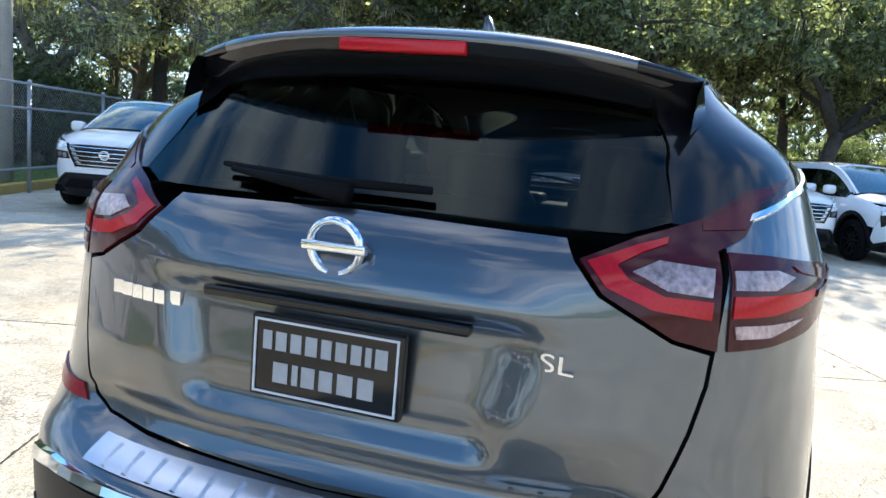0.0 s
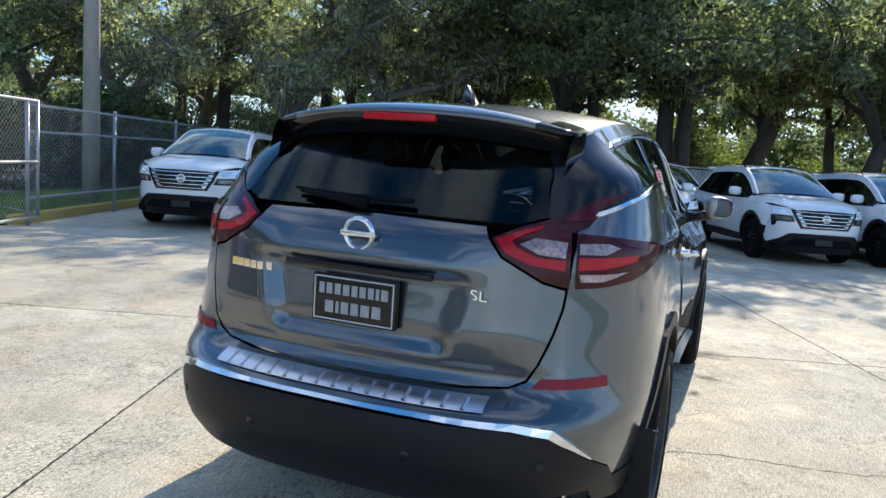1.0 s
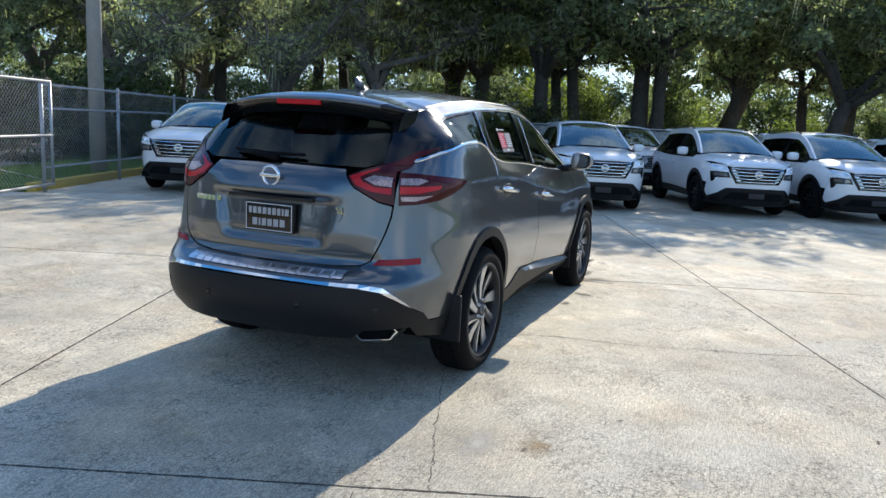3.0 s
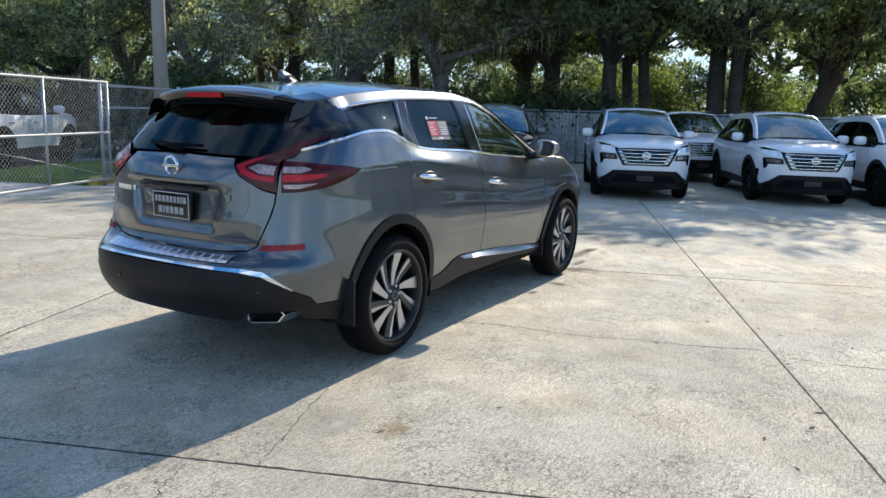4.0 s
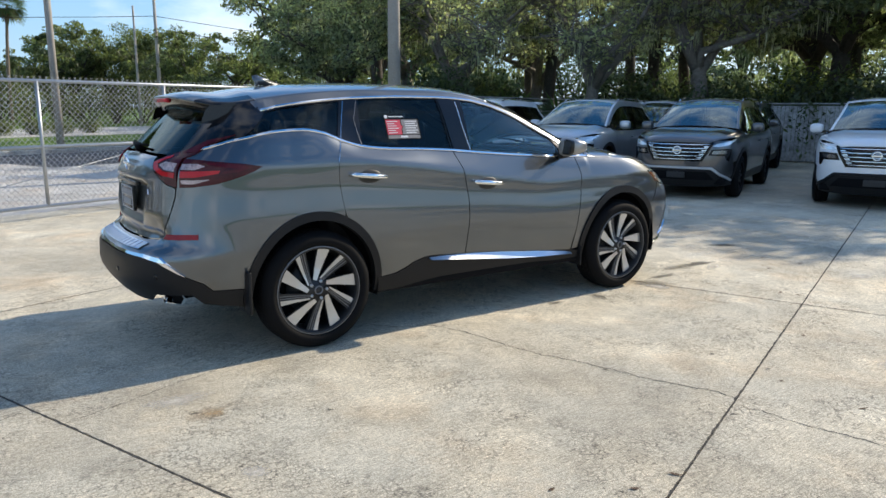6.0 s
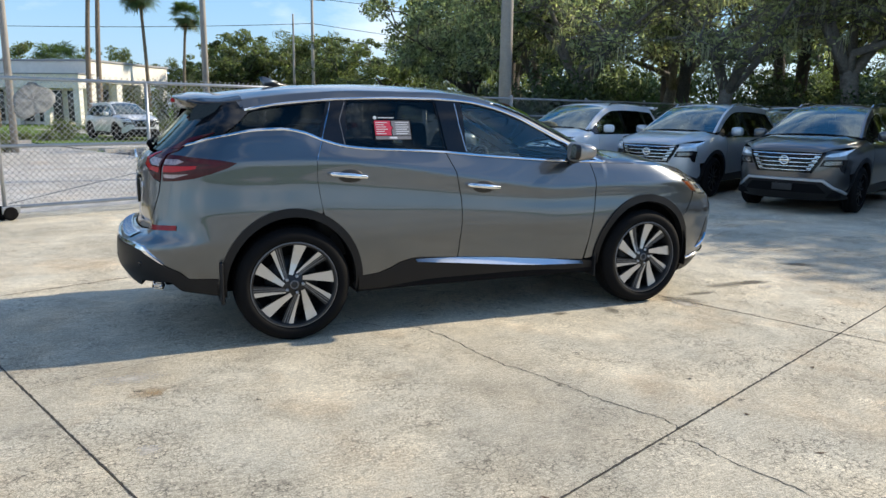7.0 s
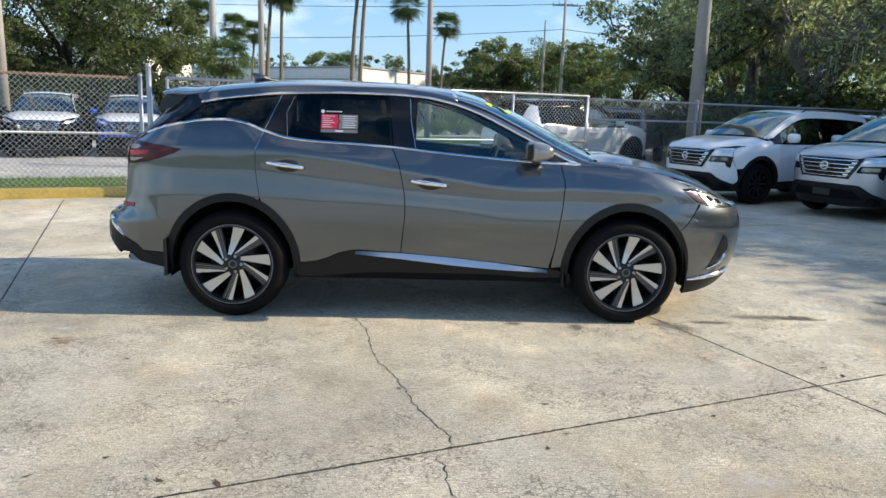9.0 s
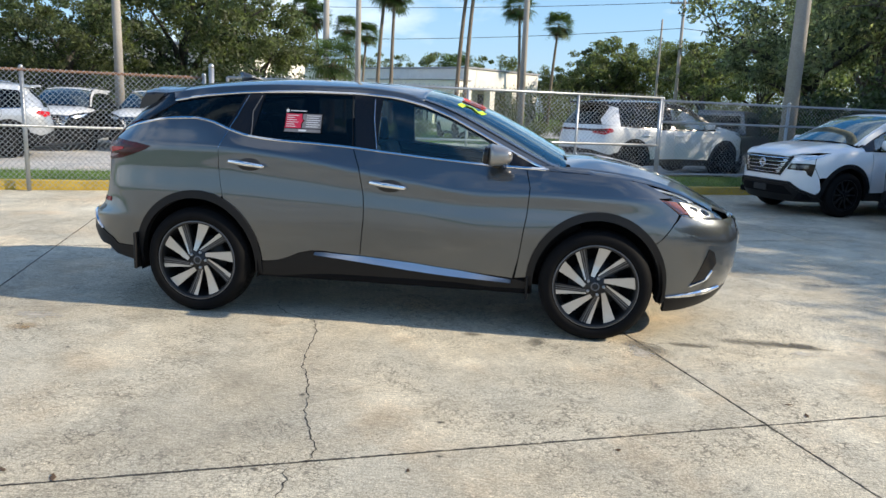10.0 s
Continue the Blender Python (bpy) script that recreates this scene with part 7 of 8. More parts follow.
bf = parked_suv("blue_paint", "bright blue sport utility with white protective film on the bonnet", hood_paint="white_paint", roof_paint="white_paint")
bf.matrix_basis = lot_pose(-2.85, 20.8, -94)
tagged(copy_thing(w1, pose(-2.66, 31.2, -0.03, 0, 0, -66)), "white sport utility parked at the far kerb")
tagged(copy_thing(sv, lot_pose(-9.2, 16.2, -160)), "silver car parked beyond the fence")


# ---- trees ----
def leaf_mesh(name, centres, sizes, rng, flat=0.0, droop=0.0):
    """One small four-cornered leaf spray at each centre."""
    n = len(centres)
    a = rng.normal(size=(n, 3))
    a[:, 2] *= 1 - flat
    a /= np.linalg.norm(a, axis=1)[:, None]
    b = np.cross(a, rng.normal(size=(n, 3)))
    b /= np.linalg.norm(b, axis=1)[:, None]
    s = sizes[:, None]
    v = np.stack([centres - a * s, centres - b * s * 0.45, centres + a * s, centres + b * s * 0.45], 1)
    me = bpy.data.meshes.new(name)
    me.from_pydata(v.reshape(-1, 3).tolist(), [], np.arange(n * 4).reshape(-1, 4).tolist())
    return me


def oak(seed, height, spread, leaves=10500, leaf="oak_leaf", moss=260, label="spreading live oak with dark foliage and hanging moss", fork=0.30, size=0.125, clumps=80, twigs=0, bark="bark"):
    rng = np.random.default_rng(seed)
    rnd = random.Random(seed)
    t = thing("oak_tree", (0, 0, 0), label, "tree", "oak trees")
    bm = bmesh.new()
    h0 = height * fork
    r0 = 0.030 * height
    lean = Vector((rnd.uniform(-0.25, 0.25), rnd.uniform(-0.25, 0.25), 1))
    base = [Vector((0, 0, -0.1)), Vector((0.02, 0.0, h0 * 0.3)), lean * h0 * 0.7, lean * h0]
    tube(bm, base, [r0 * 1.35, r0, r0 * 0.9, r0 * 0.85], 10)
    ends = []
    for k in range(6):
        a = 2 * math.pi * (k + rnd.uniform(-0.3, 0.3)) / 6
        out = Vector((math.cos(a), math.sin(a), 0))
        reach, up = spread * rnd.uniform(0.55, 0.95), height * rnd.uniform(0.45, 0.85)
        p = [lean * h0 * 0.92]
        for f in (0.25, 0.5, 0.75, 1.0):
            p.append(lean * h0 + out * reach * f ** 1.15 + Vector((rnd.uniform(-0.35, 0.35), rnd.uniform(-0.35, 0.35), (up - h0) * f ** 0.8)))
        tube(bm, p, [r0 * 0.6, r0 * 0.45, r0 * 0.32, r0 * 0.2, r0 * 0.08], 7)
        for j in (2, 3, 4):
            ends.append(p[j])
            for _ in range(2):
                e = p[j] + Vector((rnd.uniform(-1, 1), rnd.uniform(-1, 1), rnd.uniform(-0.1, 0.8))) * spread * 0.34
                tube(bm, [p[j], (p[j] + e) / 2 + Vector((0, 0, 0.15)), e], [r0 * 0.18, r0 * 0.1, r0 * 0.04], 5)
                ends.append(e)
    # bare, crooked twigs through an open crown
    for _ in range(twigs):
        a = rnd.choice(ends)
        d = Vector((rnd.uniform(-1, 1), rnd.uniform(-1, 1), rnd.uniform(-0.5, 0.7))) * spread * rnd.uniform(0.14, 0.34)
        k = Vector((rnd.uniform(-1, 1), rnd.uniform(-1, 1), rnd.uniform(-1, 1))) * 0.16
        tube(bm, [a, a + d * 0.35 + k, a + d * 0.7 - k * 0.5, a + d + k], [0.030, 0.022, 0.015, 0.006], 4, cap=False)
    part("trunk", bm, bark, t)
    cl = [np.array(e) for e in ends]
    while len(cl) < clumps:
        d = rng.normal(size=3)
        d /= np.linalg.norm(d)
        r = rng.uniform(0.45, 1.0) ** 0.6
        c = np.array([d[0] * spread * r, d[1] * spread * r, height * 0.66 + d[2] * height * 0.36 * r])
        if c[2] > height * (0.44 if rng.uniform() > 0.12 else 0.30):
            cl.append(c)
    cl = np.array(cl)
    which = rng.integers(0, len(cl), leaves)
    rad = rng.uniform(0.4, 1.05, len(cl)) * spread * 0.175
    off = rng.normal(size=(leaves, 3))
    off *= (rng.uniform(0.1, 1, leaves) ** 0.5 / np.linalg.norm(off, axis=1))[:, None]
    off[:, 2] *= 0.62
    c = cl[which] + off * rad[which][:, None] * 1.25
    c = c[c[:, 2] > height * (0.34 if fork > 0.3 else 0.2)]
    mesh_part("crown", leaf_mesh("crown", c, rng.uniform(0.6, 1.5, len(c)) * size, rng), leaf, t, smooth=False)
    if moss:
        n, tufts = moss * 2, 40 + moss // 12
        bunch = cl[rng.integers(0, len(cl), tufts)] + rng.normal(size=(tufts, 3)) * spread * 0.09
        reach = rng.uniform(0.12, 1.0, tufts) ** 1.6
        pick = rng.integers(0, tufts, n)
        top = bunch[pick] + rng.normal(size=(n, 3)) * np.array([0.11, 0.11, 0.07])
        ln = reach[pick] * rng.uniform(0.3, 1.0, n)
        w = rng.uniform(0.006, 0.020, n)
        a = rng.uniform(0, 6.28, n)
        d = np.stack([np.cos(a) * w, np.sin(a) * w, 0 * w], 1)
        tip = top + np.stack([rng.normal(0, 0.09, n) * ln, rng.normal(0, 0.09, n) * ln, -ln], 1)
        v = np.stack([top - d, top + d, (top + tip) / 2 + d * 0.8, tip], 1)
        me = bpy.data.meshes.new("moss")
        me.from_pydata(v.reshape(-1, 3).tolist(), [], np.arange(n * 4).reshape(-1, 4).tolist())
        tagged(mesh_part("hanging_moss", me, "moss", t, "grey hanging moss", smooth=False), kind="stuff")
    return t


def shrub(seed, height, spread, leaf, label, leaves=4200, size=0.054):
    rng = np.random.default_rng(seed)
    rnd = random.Random(seed)
    t = thing("shrub", (0, 0, 0), label, "shrub", "understorey shrubs")
    bm = bmesh.new()
    cl = []
    for k in range(9):
        a = rnd.uniform(0, 6.28)
        e = Vector((math.cos(a) * spread * rnd.uniform(0.2, 0.8), math.sin(a) * spread * rnd.uniform(0.2, 0.8), height * rnd.uniform(0.5, 0.95)))
        tube(bm, [Vector((0, 0, -0.05)), e * 0.5 + Vector((0, 0, 0.1)), e], [0.04, 0.025, 0.008], 5)
        cl += [np.array(e), np.array(e * 0.7)]
    part("trunk", bm, "bark", t)
    cl = np.array(cl)
    which = rng.integers(0, len(cl), leaves)
    c = cl[which] + rng.normal(size=(leaves, 3)) * np.array([spread, spread, height]) * 0.16
    c = c[c[:, 2] > 0.05]
    mesh_part("foliage", leaf_mesh("foliage", c, rng.uniform(0.6, 1.5, len(c)) * size, rng), leaf, t, smooth=False)
    return t


def fan(verts, faces, at, out, up, reach, blades, rng):
    """A fan leaf of many narrow blades."""
    side = np.cross(out, up)
    for i in range(blades):
        a = radians(-105 + 210 * i / (blades - 1))
        d = out * math.cos(a) + side * math.sin(a)
        tip = at + d * reach * rng.uniform(0.8, 1.05) - np.array([0, 0, 1]) * reach * 0.25 * rng.uniform(0.5, 1.4)
        w = np.cross(d, up) * reach * 0.045
        m = at + d * reach * 0.55
        k = len(verts)
        verts += [at, m + w, tip, m - w]
        faces.append((k, k + 1, k + 2, k + 3))


def palm(seed, height, crown=1.5, trunk=0.16, fronds=34, label="tall slender fan palm with shaggy crown", skirt=True):
    rng = np.random.default_rng(seed)
    t = thing("palm_tree", (0, 0, 0), label, "palm", "palms")
    bm = bmesh.new()
    lx, ly = rng.normal(0, 0.03, 2) * height
    pts = [Vector((lx * f * f, ly * f * f, height * f - 0.1)) for f in np.linspace(0, 1, 9)]
    tube(bm, pts, [trunk * (1.25 - 0.45 * f) for f in np.linspace(0, 1, 9)], 10)
    part("trunk", bm, "palm_bark", t)
    vs, fs = [], []
    top = np.array(pts[-1])
    for i in range(fronds):
        a, e = rng.uniform(0, 6.28), rng.uniform(-0.9, 1.2)
        out = np.array([math.cos(a) * math.cos(e), math.sin(a) * math.cos(e), math.sin(e)])
        up = np.array([-math.cos(a) * math.sin(e), -math.sin(a) * math.sin(e), math.cos(e)])
        fan(vs, fs, top + out * crown * 0.5, out, up, crown * 0.62, 15, rng)
        k = len(vs)
        s = np.cross(out, up) * 0.015
        vs += [top - s, top + s, top + out * crown * 0.55 + s, top + out * crown * 0.55 - s]
        fs.append((k, k + 1, k + 2, k + 3))
    me = bpy.data.meshes.new("crown")
    me.from_pydata([tuple(v) for v in vs], [], fs)
    mesh_part("crown", me, "palm_leaf", t, smooth=False)
    if skirt:
        vs, fs = [], []
        for i in range(16):
            a = rng.uniform(0, 6.28)
            out = np.array([math.cos(a) * 0.35, math.sin(a) * 0.35, -0.93])
            fan(vs, fs, top + out * 0.4 - np.array([0, 0, 0.1]), out, np.array([math.cos(a), math.sin(a), 0.3]), crown * 0.5, 9, rng)
        me = bpy.data.meshes.new("skirt")
        me.from_pydata([tuple(v) for v in vs], [], fs)
        mesh_part("dead_fronds", me, "dead_frond", t, smooth=False)
    return t


rnd = random.Random(21)
near = dict(leaves=19000, size=0.084, clumps=90)
oaks = [oak(31, 8.4, 4.6, fork=0.40, moss=260, **near), oak(32, 7.8, 4.2, moss=330, fork=0.34, **near), oak(33, 9.0, 5.0, fork=0.42, moss=260, **near), oak(34, 8.2, 4.4, leaf="mid_leaf", moss=140, fork=0.38, **near)]
far_oaks = [oak(35, 8.6, 4.8, fork=0.36, leaves=5200, size=0.175, moss=150), oak(36, 8.0, 4.4, fork=0.34, leaf="mid_leaf", leaves=5200, size=0.175, moss=150)]
placed = set()


def plant(o, m):
    """The first time the tree itself is placed, then copies of it."""
    if o.name in placed:
        return copy_thing(o, m @ Matrix.Scale(1 / o.matrix_basis.to_scale().x, 4))
    placed.add(o.name)
    o.matrix_basis = m
    return o


spots = []
for i in range(9):
    spots.append((18.2 + rnd.uniform(-0.6, 1.6), -34 + i * 4.9 + rnd.uniform(-0.8, 0.8), rnd.uniform(1.11, 1.21)))
for i in range(5):
    spots.append((23.5 + rnd.uniform(-1, 2.0), -36 + i * 9.5 + rnd.uniform(-1, 1), rnd.uniform(1.24, 1.42)))
for i in range(11):
    spots.append((62 + rnd.uniform(-3, 4), -70 + i * 9 + rnd.uniform(-2, 2), rnd.uniform(1.6, 2.0)))
spots += [(15.6, 16.9, 0.9), (22.6, 21.6, 1.12), (28.0, 25.6, 1.2), (35.5, 31.0, 1.3), (41, 40, 1.4)]
spots = [(p, q, s) for p, q, s in spots if G(p, q).x > 9]
for i, (p, q, s) in enumerate(spots):
    turn = rnd.uniform(0, 360)
    if p > 30 or not 3.5 < q < 8:
        plant(oaks[i % 4] if p < 30 else far_oaks[i % 2], lot_pose(p, q, turn, -0.06, s))
# extra oak, added behind the row to shade the ground before the parked cars
plant(oaks[1], lot_pose(20.6, 1.6, 140, -0.06, 1.34))
mossy = oak(37, 8.6, 4.6, fork=0.30, leaf="sunlit_leaf_tone", leaves=6200, size=0.085, clumps=70, moss=1300, label="airy live oak with bare twigs and much grey hanging moss", twigs=520, bark="grey_bark")
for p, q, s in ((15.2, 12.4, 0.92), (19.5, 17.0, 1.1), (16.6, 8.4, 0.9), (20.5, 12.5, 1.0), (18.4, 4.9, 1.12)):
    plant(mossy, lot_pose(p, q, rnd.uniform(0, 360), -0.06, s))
slender = oak(38, 8.4, 2.0, fork=0.52, leaves=3200, size=0.085, clumps=26, moss=50, label="slender young oak with a bare trunk")
for i in range(24):
    plant(slender, lot_pose(20.5 + rnd.uniform(-1.5, 5.5), -34 + i * 2.1 + rnd.uniform(-1.2, 1.2), rnd.uniform(0, 360), -0.06, rnd.uniform(0.8, 1.0)))
# under-layer of small trees and brush behind the first rows
for i in range(9):
    plant(far_oaks[i % 2], lot_pose(35 + rnd.uniform(-3, 3), -48 + i * 6.5, rnd.uniform(0, 360), -0.06, rnd.uniform(0.42, 0.6)))
for i in range(9):
    plant(far_oaks[i % 2], lot_pose(48 + rnd.uniform(-5, 5), -10 + i * 5.0, rnd.uniform(0, 360), -0.5, rnd.uniform(0.55, 0.75)))
rnd = random.Random(22)
street = [oak(41, 8.4, 4.4, leaf="mid_leaf", moss=0, label="leafy street tree with rounded mid-green crown", clumps=110, leaves=22000, size=0.09), oak(42, 7.6, 3.6, leaf="mid_leaf", moss=0, label="leafy street tree with rounded mid-green crown", clumps=105, leaves=22000, size=0.09), oak(43, 8.2, 4.2, leaf="mid_leaf", moss=0, label="leafy street tree with rounded mid-green crown", clumps=80, leaves=6500, size=0.14)]
far_spots = [(-4.6, 30.5, 1.12), (-2.0, 34.8, 1.05), (-8.5, 27.5, 0.8), (-12.5, 24.5, 0.85), (-16, 22, 0.9), (29.9, 61.8, 1.02), (34.6, 60.5, 1.2), (26.1, 63.8, 0.92), (39.2, 59.2, 1.25), (34, 50, 1.08), (42, 52, 1.2), (50, 58, 1.2), (58, 50, 1.3), (31, 60, 1.22), (14.0, 86.0, 1.1), (22, 90, 1.2), (5.0, 84, 1.1), (30, 88, 1.2), (40, 80, 1.3), (-22, 30, 1.0), (-30, 34, 1.2), (-18, 45, 1.0), (-6, 46, 0.9), (62, 66, 1.5), (70, 50, 1.6), (52, 74, 1.4)]
for i, (p, q, s) in enumerate(far_spots):
    far = (q >= 50 and i > 8) or p < -16
    plant(street[2] if far else street[i % 2], lot_pose(p, q, rnd.uniform(0, 360), -0.06, s * 0.84))
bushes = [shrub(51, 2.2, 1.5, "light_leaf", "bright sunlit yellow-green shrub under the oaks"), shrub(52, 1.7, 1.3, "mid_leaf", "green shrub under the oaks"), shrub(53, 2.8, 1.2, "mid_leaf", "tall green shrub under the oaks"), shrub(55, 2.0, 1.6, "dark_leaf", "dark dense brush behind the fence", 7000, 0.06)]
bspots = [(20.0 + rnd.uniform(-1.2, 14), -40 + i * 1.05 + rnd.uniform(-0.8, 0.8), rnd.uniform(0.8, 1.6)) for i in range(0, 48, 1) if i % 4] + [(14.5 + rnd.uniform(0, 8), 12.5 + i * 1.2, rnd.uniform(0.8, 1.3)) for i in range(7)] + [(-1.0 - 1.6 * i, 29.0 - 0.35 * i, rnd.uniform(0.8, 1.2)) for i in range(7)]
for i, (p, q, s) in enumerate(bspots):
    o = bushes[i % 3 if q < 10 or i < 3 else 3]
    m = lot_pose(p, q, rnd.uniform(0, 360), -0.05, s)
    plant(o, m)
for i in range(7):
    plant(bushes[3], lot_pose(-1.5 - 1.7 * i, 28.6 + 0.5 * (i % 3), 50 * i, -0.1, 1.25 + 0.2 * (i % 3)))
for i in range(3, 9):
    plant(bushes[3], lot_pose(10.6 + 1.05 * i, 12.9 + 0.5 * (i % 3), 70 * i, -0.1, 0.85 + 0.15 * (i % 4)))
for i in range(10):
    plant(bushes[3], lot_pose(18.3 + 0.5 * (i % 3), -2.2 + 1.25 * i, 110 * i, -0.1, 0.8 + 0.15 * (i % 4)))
# the wood's far edge
thicket = shrub(54, 2.2, 1.6, "mid_leaf", "dense green thicket at the wood's far edge", 2600, 0.05)
for i in range(34):
    plant(thicket, lot_pose(54 + rnd.uniform(-4, 4), -66 + i * 3.6 + rnd.uniform(-1, 1), rnd.uniform(0, 360), -0.3, rnd.uniform(2.2, 3.2)))
for i in range(9):
    plant(thicket, Matrix.Translation((4.0 + i * 4.2, 72.0 + rnd.uniform(-3, 3), -0.3)) @ pose(0, 0, 0, 0, 0, 41 * i) @ Matrix.Scale(rnd.uniform(1.8, 2.8), 4))
for i in range(13):
    plant(thicket, lot_pose(19.0 + 2.3 * i, 59.5 - 0.3 * i, 67 * i, -0.3, 1.35 + 0.15 * (i % 4)))
# saw palmetto by the fence
pm = palm(61, 0.5, 1.7, 0.14, 30, "low green palmetto clump behind the fence", skirt=False)
pm.matrix_basis = lot_pose(14.0, 12.2)
for p, q, s in ((15.8, 12.9, 1.1), (12.6, 13.6, 0.9), (18.0, 12.4, 1.2), (14.6, 11.3, 0.9), (16.6, 11.0, 1.15), (17.4, 9.6, 1.1), (17.7, 7.4, 1.0)):
    copy_thing(pm, lot_pose(p, q, 70 * p, 0, s))
tall = palm(62, 13.0, 2.2, 0.17, 44)
tall.matrix_basis = Matrix.Translation((-0.7, 60.0, -0.06)) @ Matrix.Scale(0.80, 4)
for x, y, s in ((2.0, 60.0, 0.86), (-4.5, 44.0, 0.98), (-3.9, 43.6, 1.0), (-12.9, 46.5, 0.66), (-12.0, 48.0, 0.64), (-10.2, 50.0, 0.95), (-11.4, 50.5, 1.0), (-16.5, 52.0, 0.8), (-17.5, 51.0, 0.85)):
    copy_thing(tall, Matrix.Translation((x, y, -0.06)) @ pose(0, 0, 0, 0, 0, 50 * x) @ Matrix.Scale(s, 4))
sabal = palm(63, 4.2, 1.9, 0.2, 40, "cabbage palm with a full round crown")
sabal.matrix_basis = Matrix.Translation((-11.4, 37.7, -0.06))
copy_thing(sabal, Matrix.Translation((-9.2, 84.0, -0.06)) @ Matrix.Scale(1.5, 4))

# ---- poles and wires ----
def utility_pole(at, h, r, label, arms=()):
    t = thing("utility_pole", at, label, "pole")
    bm = bmesh.new()
    tube(bm, [(0, 0, -0.1), (0, 0, h * 0.5), (0, 0, h)], [r, r * 0.85, r * 0.65], 14)
    part("shaft", bm, "pole", t)
    for z, w in arms:
        part("cross_arm", boxes(((-w, -0.06, z - 0.06), (w, 0.06, z + 0.06), 0.01)), "pole", t)
        for k in (-1, -0.5, 0.5, 1):
            ib = bmesh.new()
            tube(ib, [(w * 0.92 * k, 0, z + 0.05), (w * 0.92 * k, 0, z + 0.28)], [0.05, 0.03], 8)
            part("insulator", ib, "galvanised", t)
    return t


utility_pole(G(8.85, 10.45), 9.5, 0.17, "round grey concrete light pole behind the fence")
utility_pole((12.0, 55.8, 0), 10.9, 0.16, "wooden power pole with cross-arm beside the street", ((10.3, 1.1),))
utility_pole((10.5, 56.2, 0), 9.1, 0.11, "slim street lamp pole")
utility_pole((0.35, 23.2, 0), 9.0, 0.13, "pale concrete pole beside the street")
utility_pole((-5.8, 21.6, 0), 9.0, 0.12, "square pale concrete pole")
utility_pole((-13.4, 43.5, 0), 11.0, 0.26, "leaning pale concrete pole")
utility_pole((-12.8, 17.3, 0), 8.0, 0.16, "pale concrete pole by the parked cars")
for a, b, sag in (((-60, 60, 8.6), (12.0, 55.8, 8.4), 1.6), ((12.0, 55.8, 8.4), (70, 62, 9.0), 1.4), ((-60, 62, 11.5), (12.0, 55.8, 10.4), 1.2), ((12.0, 55.8, 10.4), (80, 60, 12.6), 1.2), ((12.0, 55.8, 7.4), (70, 60, 7.4), 1.2)):
    bm = bmesh.new()
    tube(bm, [Vector(a).lerp(Vector(b), f) - Vector((0, 0, sag * 4 * f * (1 - f))) for f in np.linspace(0, 1, 17)], 0.022, 5)
    tagged(part("power_line", bm, "black"), "thin black overhead power line", "cable", "power lines")

# ---- buildings ----
def low_building(x0, x1, y0, y1, h, bays, label):
    b = thing("low_building", ((x0 + x1) / 2, (y0 + y1) / 2, 0), label, "building")
    w, d = (x1 - x0) / 2, (y1 - y0) / 2
    part("wall", boxes(((-w, -d + 2.2, -0.1), (w, d, h - 1.5), 0.02)), "wall_paint", b)
    part("fascia", boxes(((-w - 0.3, -d - 0.1, h - 1.7), (w + 0.3, d + 0.3, h - 0.15), 0.04)), "wall_paint", b)
    part("roof", boxes(((-w - 0.4, -d - 0.2, h - 0.15), (w + 0.4, d + 0.4, h), 0.02), ((-w * 0.2, -d + 3, h), (w * 0.2, d - 2, h + 0.25), 0.05)), "roof_grey", b)
    for i in range(bays + 1):
        x = -w + 2 * w * i / bays
        part("column", boxes(((x - 0.35, -d, -0.1), (x + 0.35, -d + 0.7, h - 1.7), 0.03)), "wall_paint", b)
        if i < bays:
            win = part("window", boxes(((x + 0.7, -d + 2.14, 0.3), (x + 2 * w / bays - 0.7, -d + 2.25, h - 2.1), 0.02)), "dark_window", b)
            part("mullion", boxes(((x + w / bays - 0.05, -d + 2.08, 0.3), (x + w / bays + 0.05, -d + 2.14, h - 2.1), 0.0)), "wall_paint", win)
    return b


shop = low_building(-4.85, 4.85, 0.0, 22.0, 4.9, 3, "low cream commercial building with flat roof and columns")
shop.matrix_basis = Matrix.Translation((-2.0, 60.0, 0)) @ pose(0, 0, 0, 0, 0, 56) @ Matrix.Translation((0, 11.0, 0))
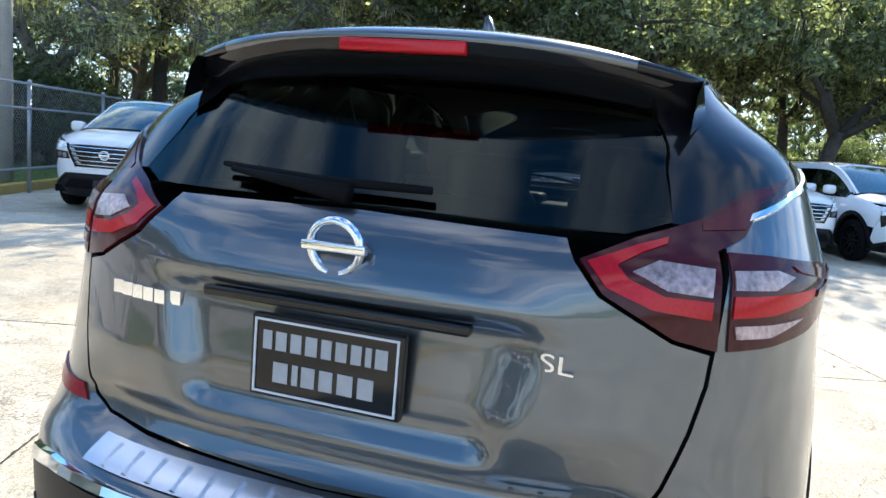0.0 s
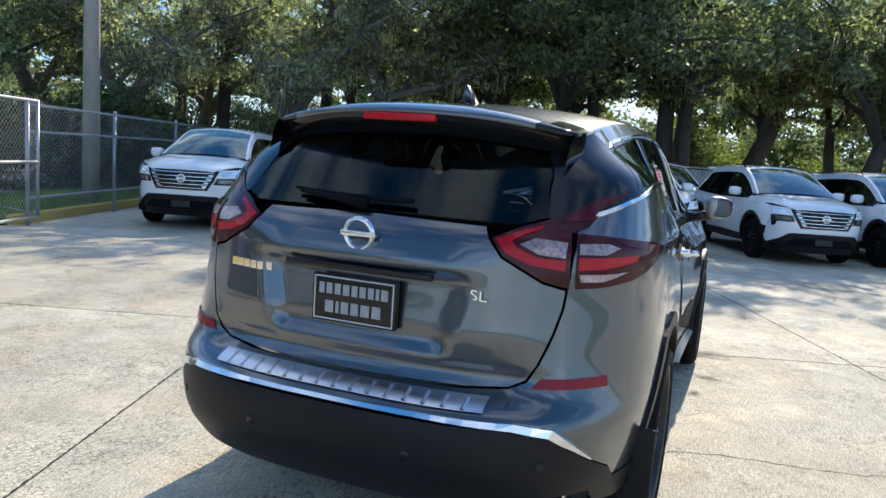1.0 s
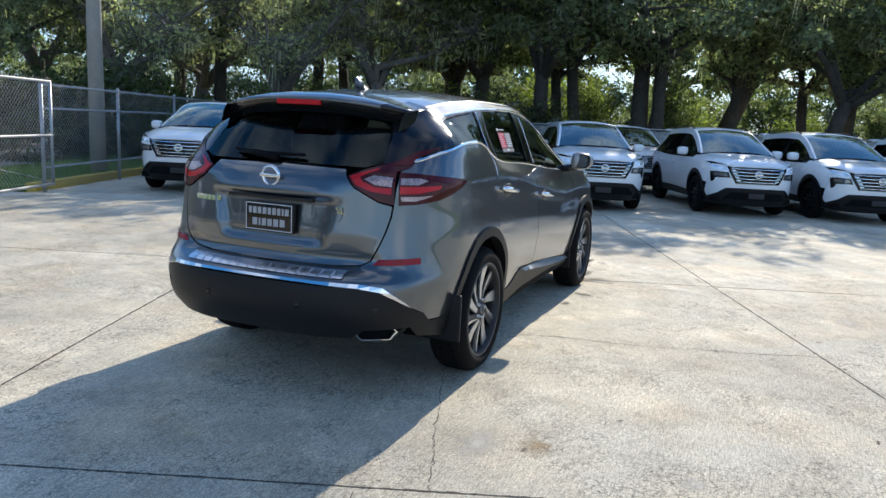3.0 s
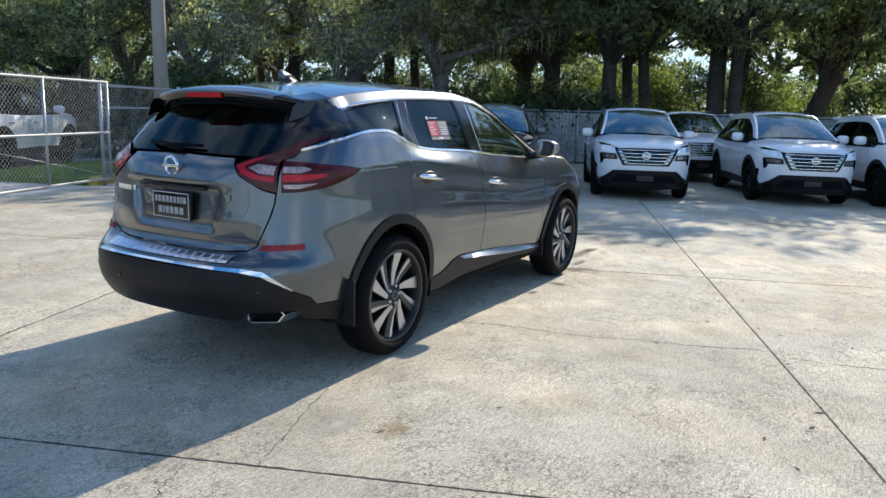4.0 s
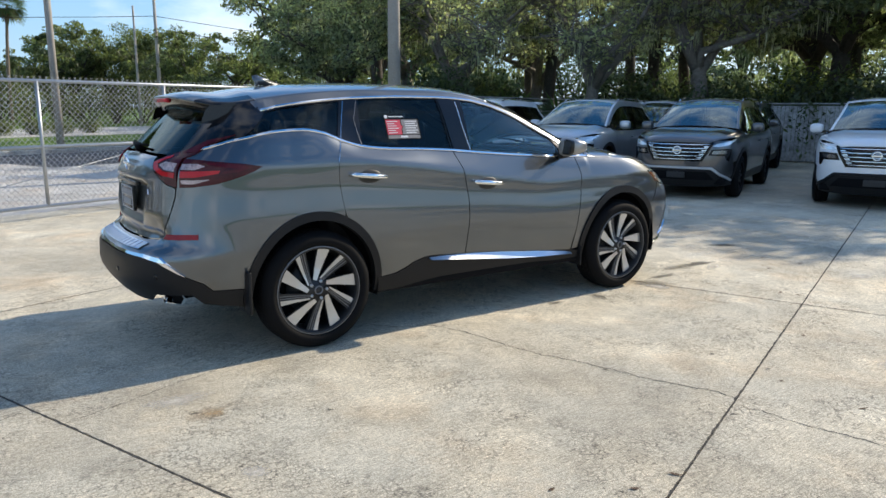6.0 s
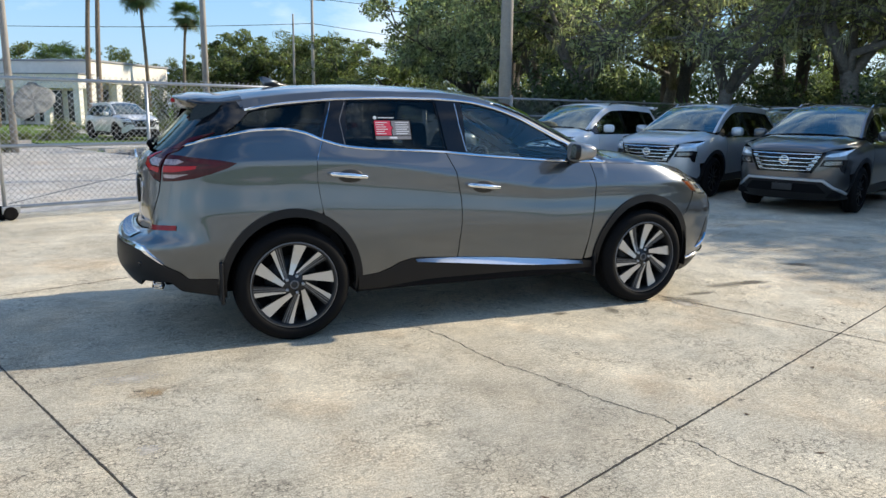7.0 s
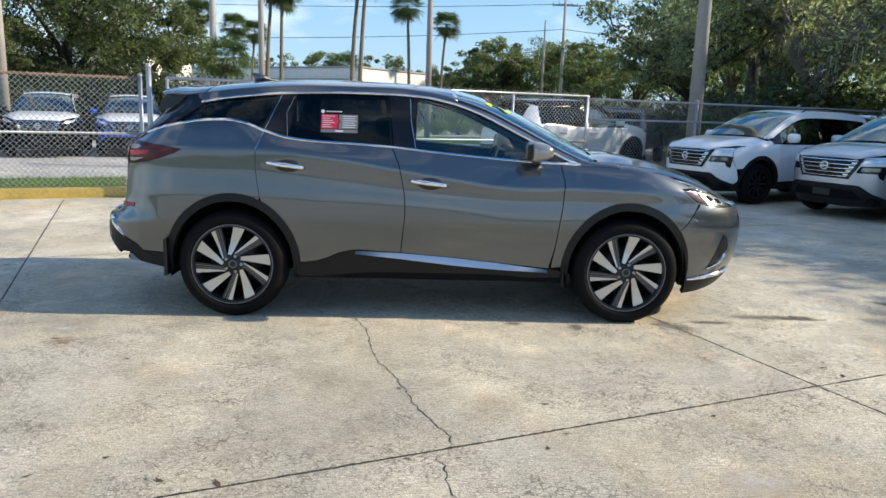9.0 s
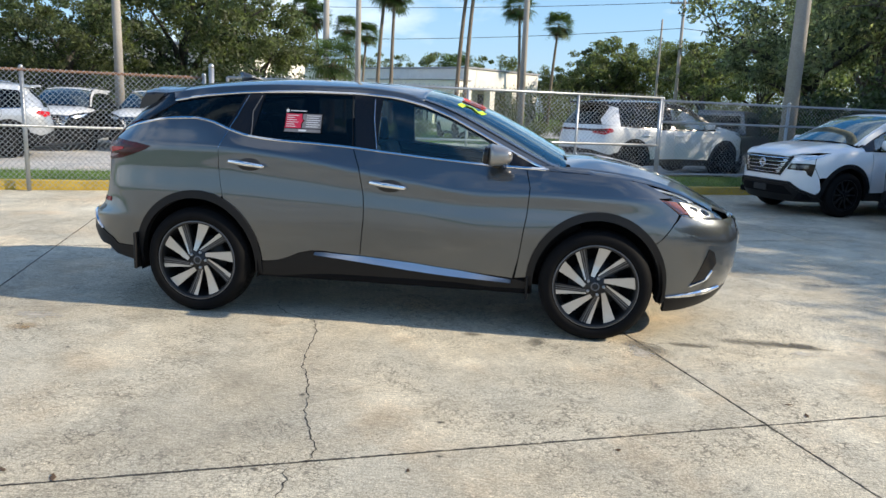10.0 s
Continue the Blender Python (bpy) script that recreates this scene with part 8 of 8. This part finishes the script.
# a lower arcade along the shop's street side
sw, sd = 4.85, 11.0
part("arcade_fascia", boxes(((-sw - 2.1, -sd - 0.4, 2.72), (-sw - 0.31, -0.8, 3.72), 0.04)), "wall_paint", shop)
part("arcade_roof", boxes(((-sw - 2.2, -sd - 0.5, 3.72), (-sw - 0.31, -0.7, 3.80), 0.02)), "roof_grey", shop)
for k in range(5):
    y = -sd - 0.35 + 2.55 * k
    part("column", boxes(((-sw - 2.05, y, -0.1), (-sw - 1.6, y + 0.5, 2.72), 0.03)), "wall_paint", shop)
    if k < 4:
        win = part("window", boxes(((-sw - 0.08, y + 0.45, 0.25), (-sw + 0.05, y + 2.5, 2.6), 0.02)), "dark_window", shop)
        part("mullion", boxes(((-sw - 0.13, y + 1.42, 0.25), (-sw - 0.08, y + 1.52, 2.6), 0.0)), "wall_paint", win)
low_building(-32.0, -14.8, 31, 42, 4.3, 4, "cream one-storey building behind trees")
hs = thing("house", (33.0, 8.0, 0), "small white house glimpsed through the trees", "house", turn=ANGLE)
part("wall", boxes(((-2.5, -2.4, -0.1), (2.5, 2.4, 2.6), 0.02)), "wall_paint", hs)
rf = bmesh.new()
v = [rf.verts.new(p) for p in ((-2.9, -2.8, 2.5), (2.9, -2.8, 2.5), (2.9, 2.8, 2.5), (-2.9, 2.8, 2.5), (-2.9, 0, 3.7), (2.9, 0, 3.7))]
for f in ((0, 4, 3), (1, 2, 5), (0, 1, 5, 4), (2, 3, 4, 5), (0, 3, 2, 1)):
    rf.faces.new([v[i] for i in f])
part("roof", rf, "roof_grey", hs, smooth=False)
part("window", boxes(((-2.53, -1, 0.9), (-2.48, 0.6, 2.0), 0.0)), "dark_window", hs)
# hedge along the far kerb
hd = shrub(71, 0.9, 1.0, "mid_leaf", "clipped low green hedge by the street", 4200, 0.036)
hd.matrix_basis = lot_pose(0.3, 25.0, 0, -0.05, 0.7)
for p, q, s in ((3.2, 31.9, 0.72), (4.0, 32.0, 0.7), (4.8, 31.9, 0.75), (5.6, 32.1, 0.7), (1.5, 25.0, 0.7), (-1.0, 25.2, 0.65), (9.0, 37.0, 1.3), (10.8, 37.2, 1.4), (12.6, 37.4, 1.3), (14.4, 37.6, 1.4), (16.2, 37.8, 1.3), (18.0, 38.0, 1.4), (7.2, 37.0, 1.3)):
    copy_thing(hd, lot_pose(p, q, 47 * p, -0.05, s))
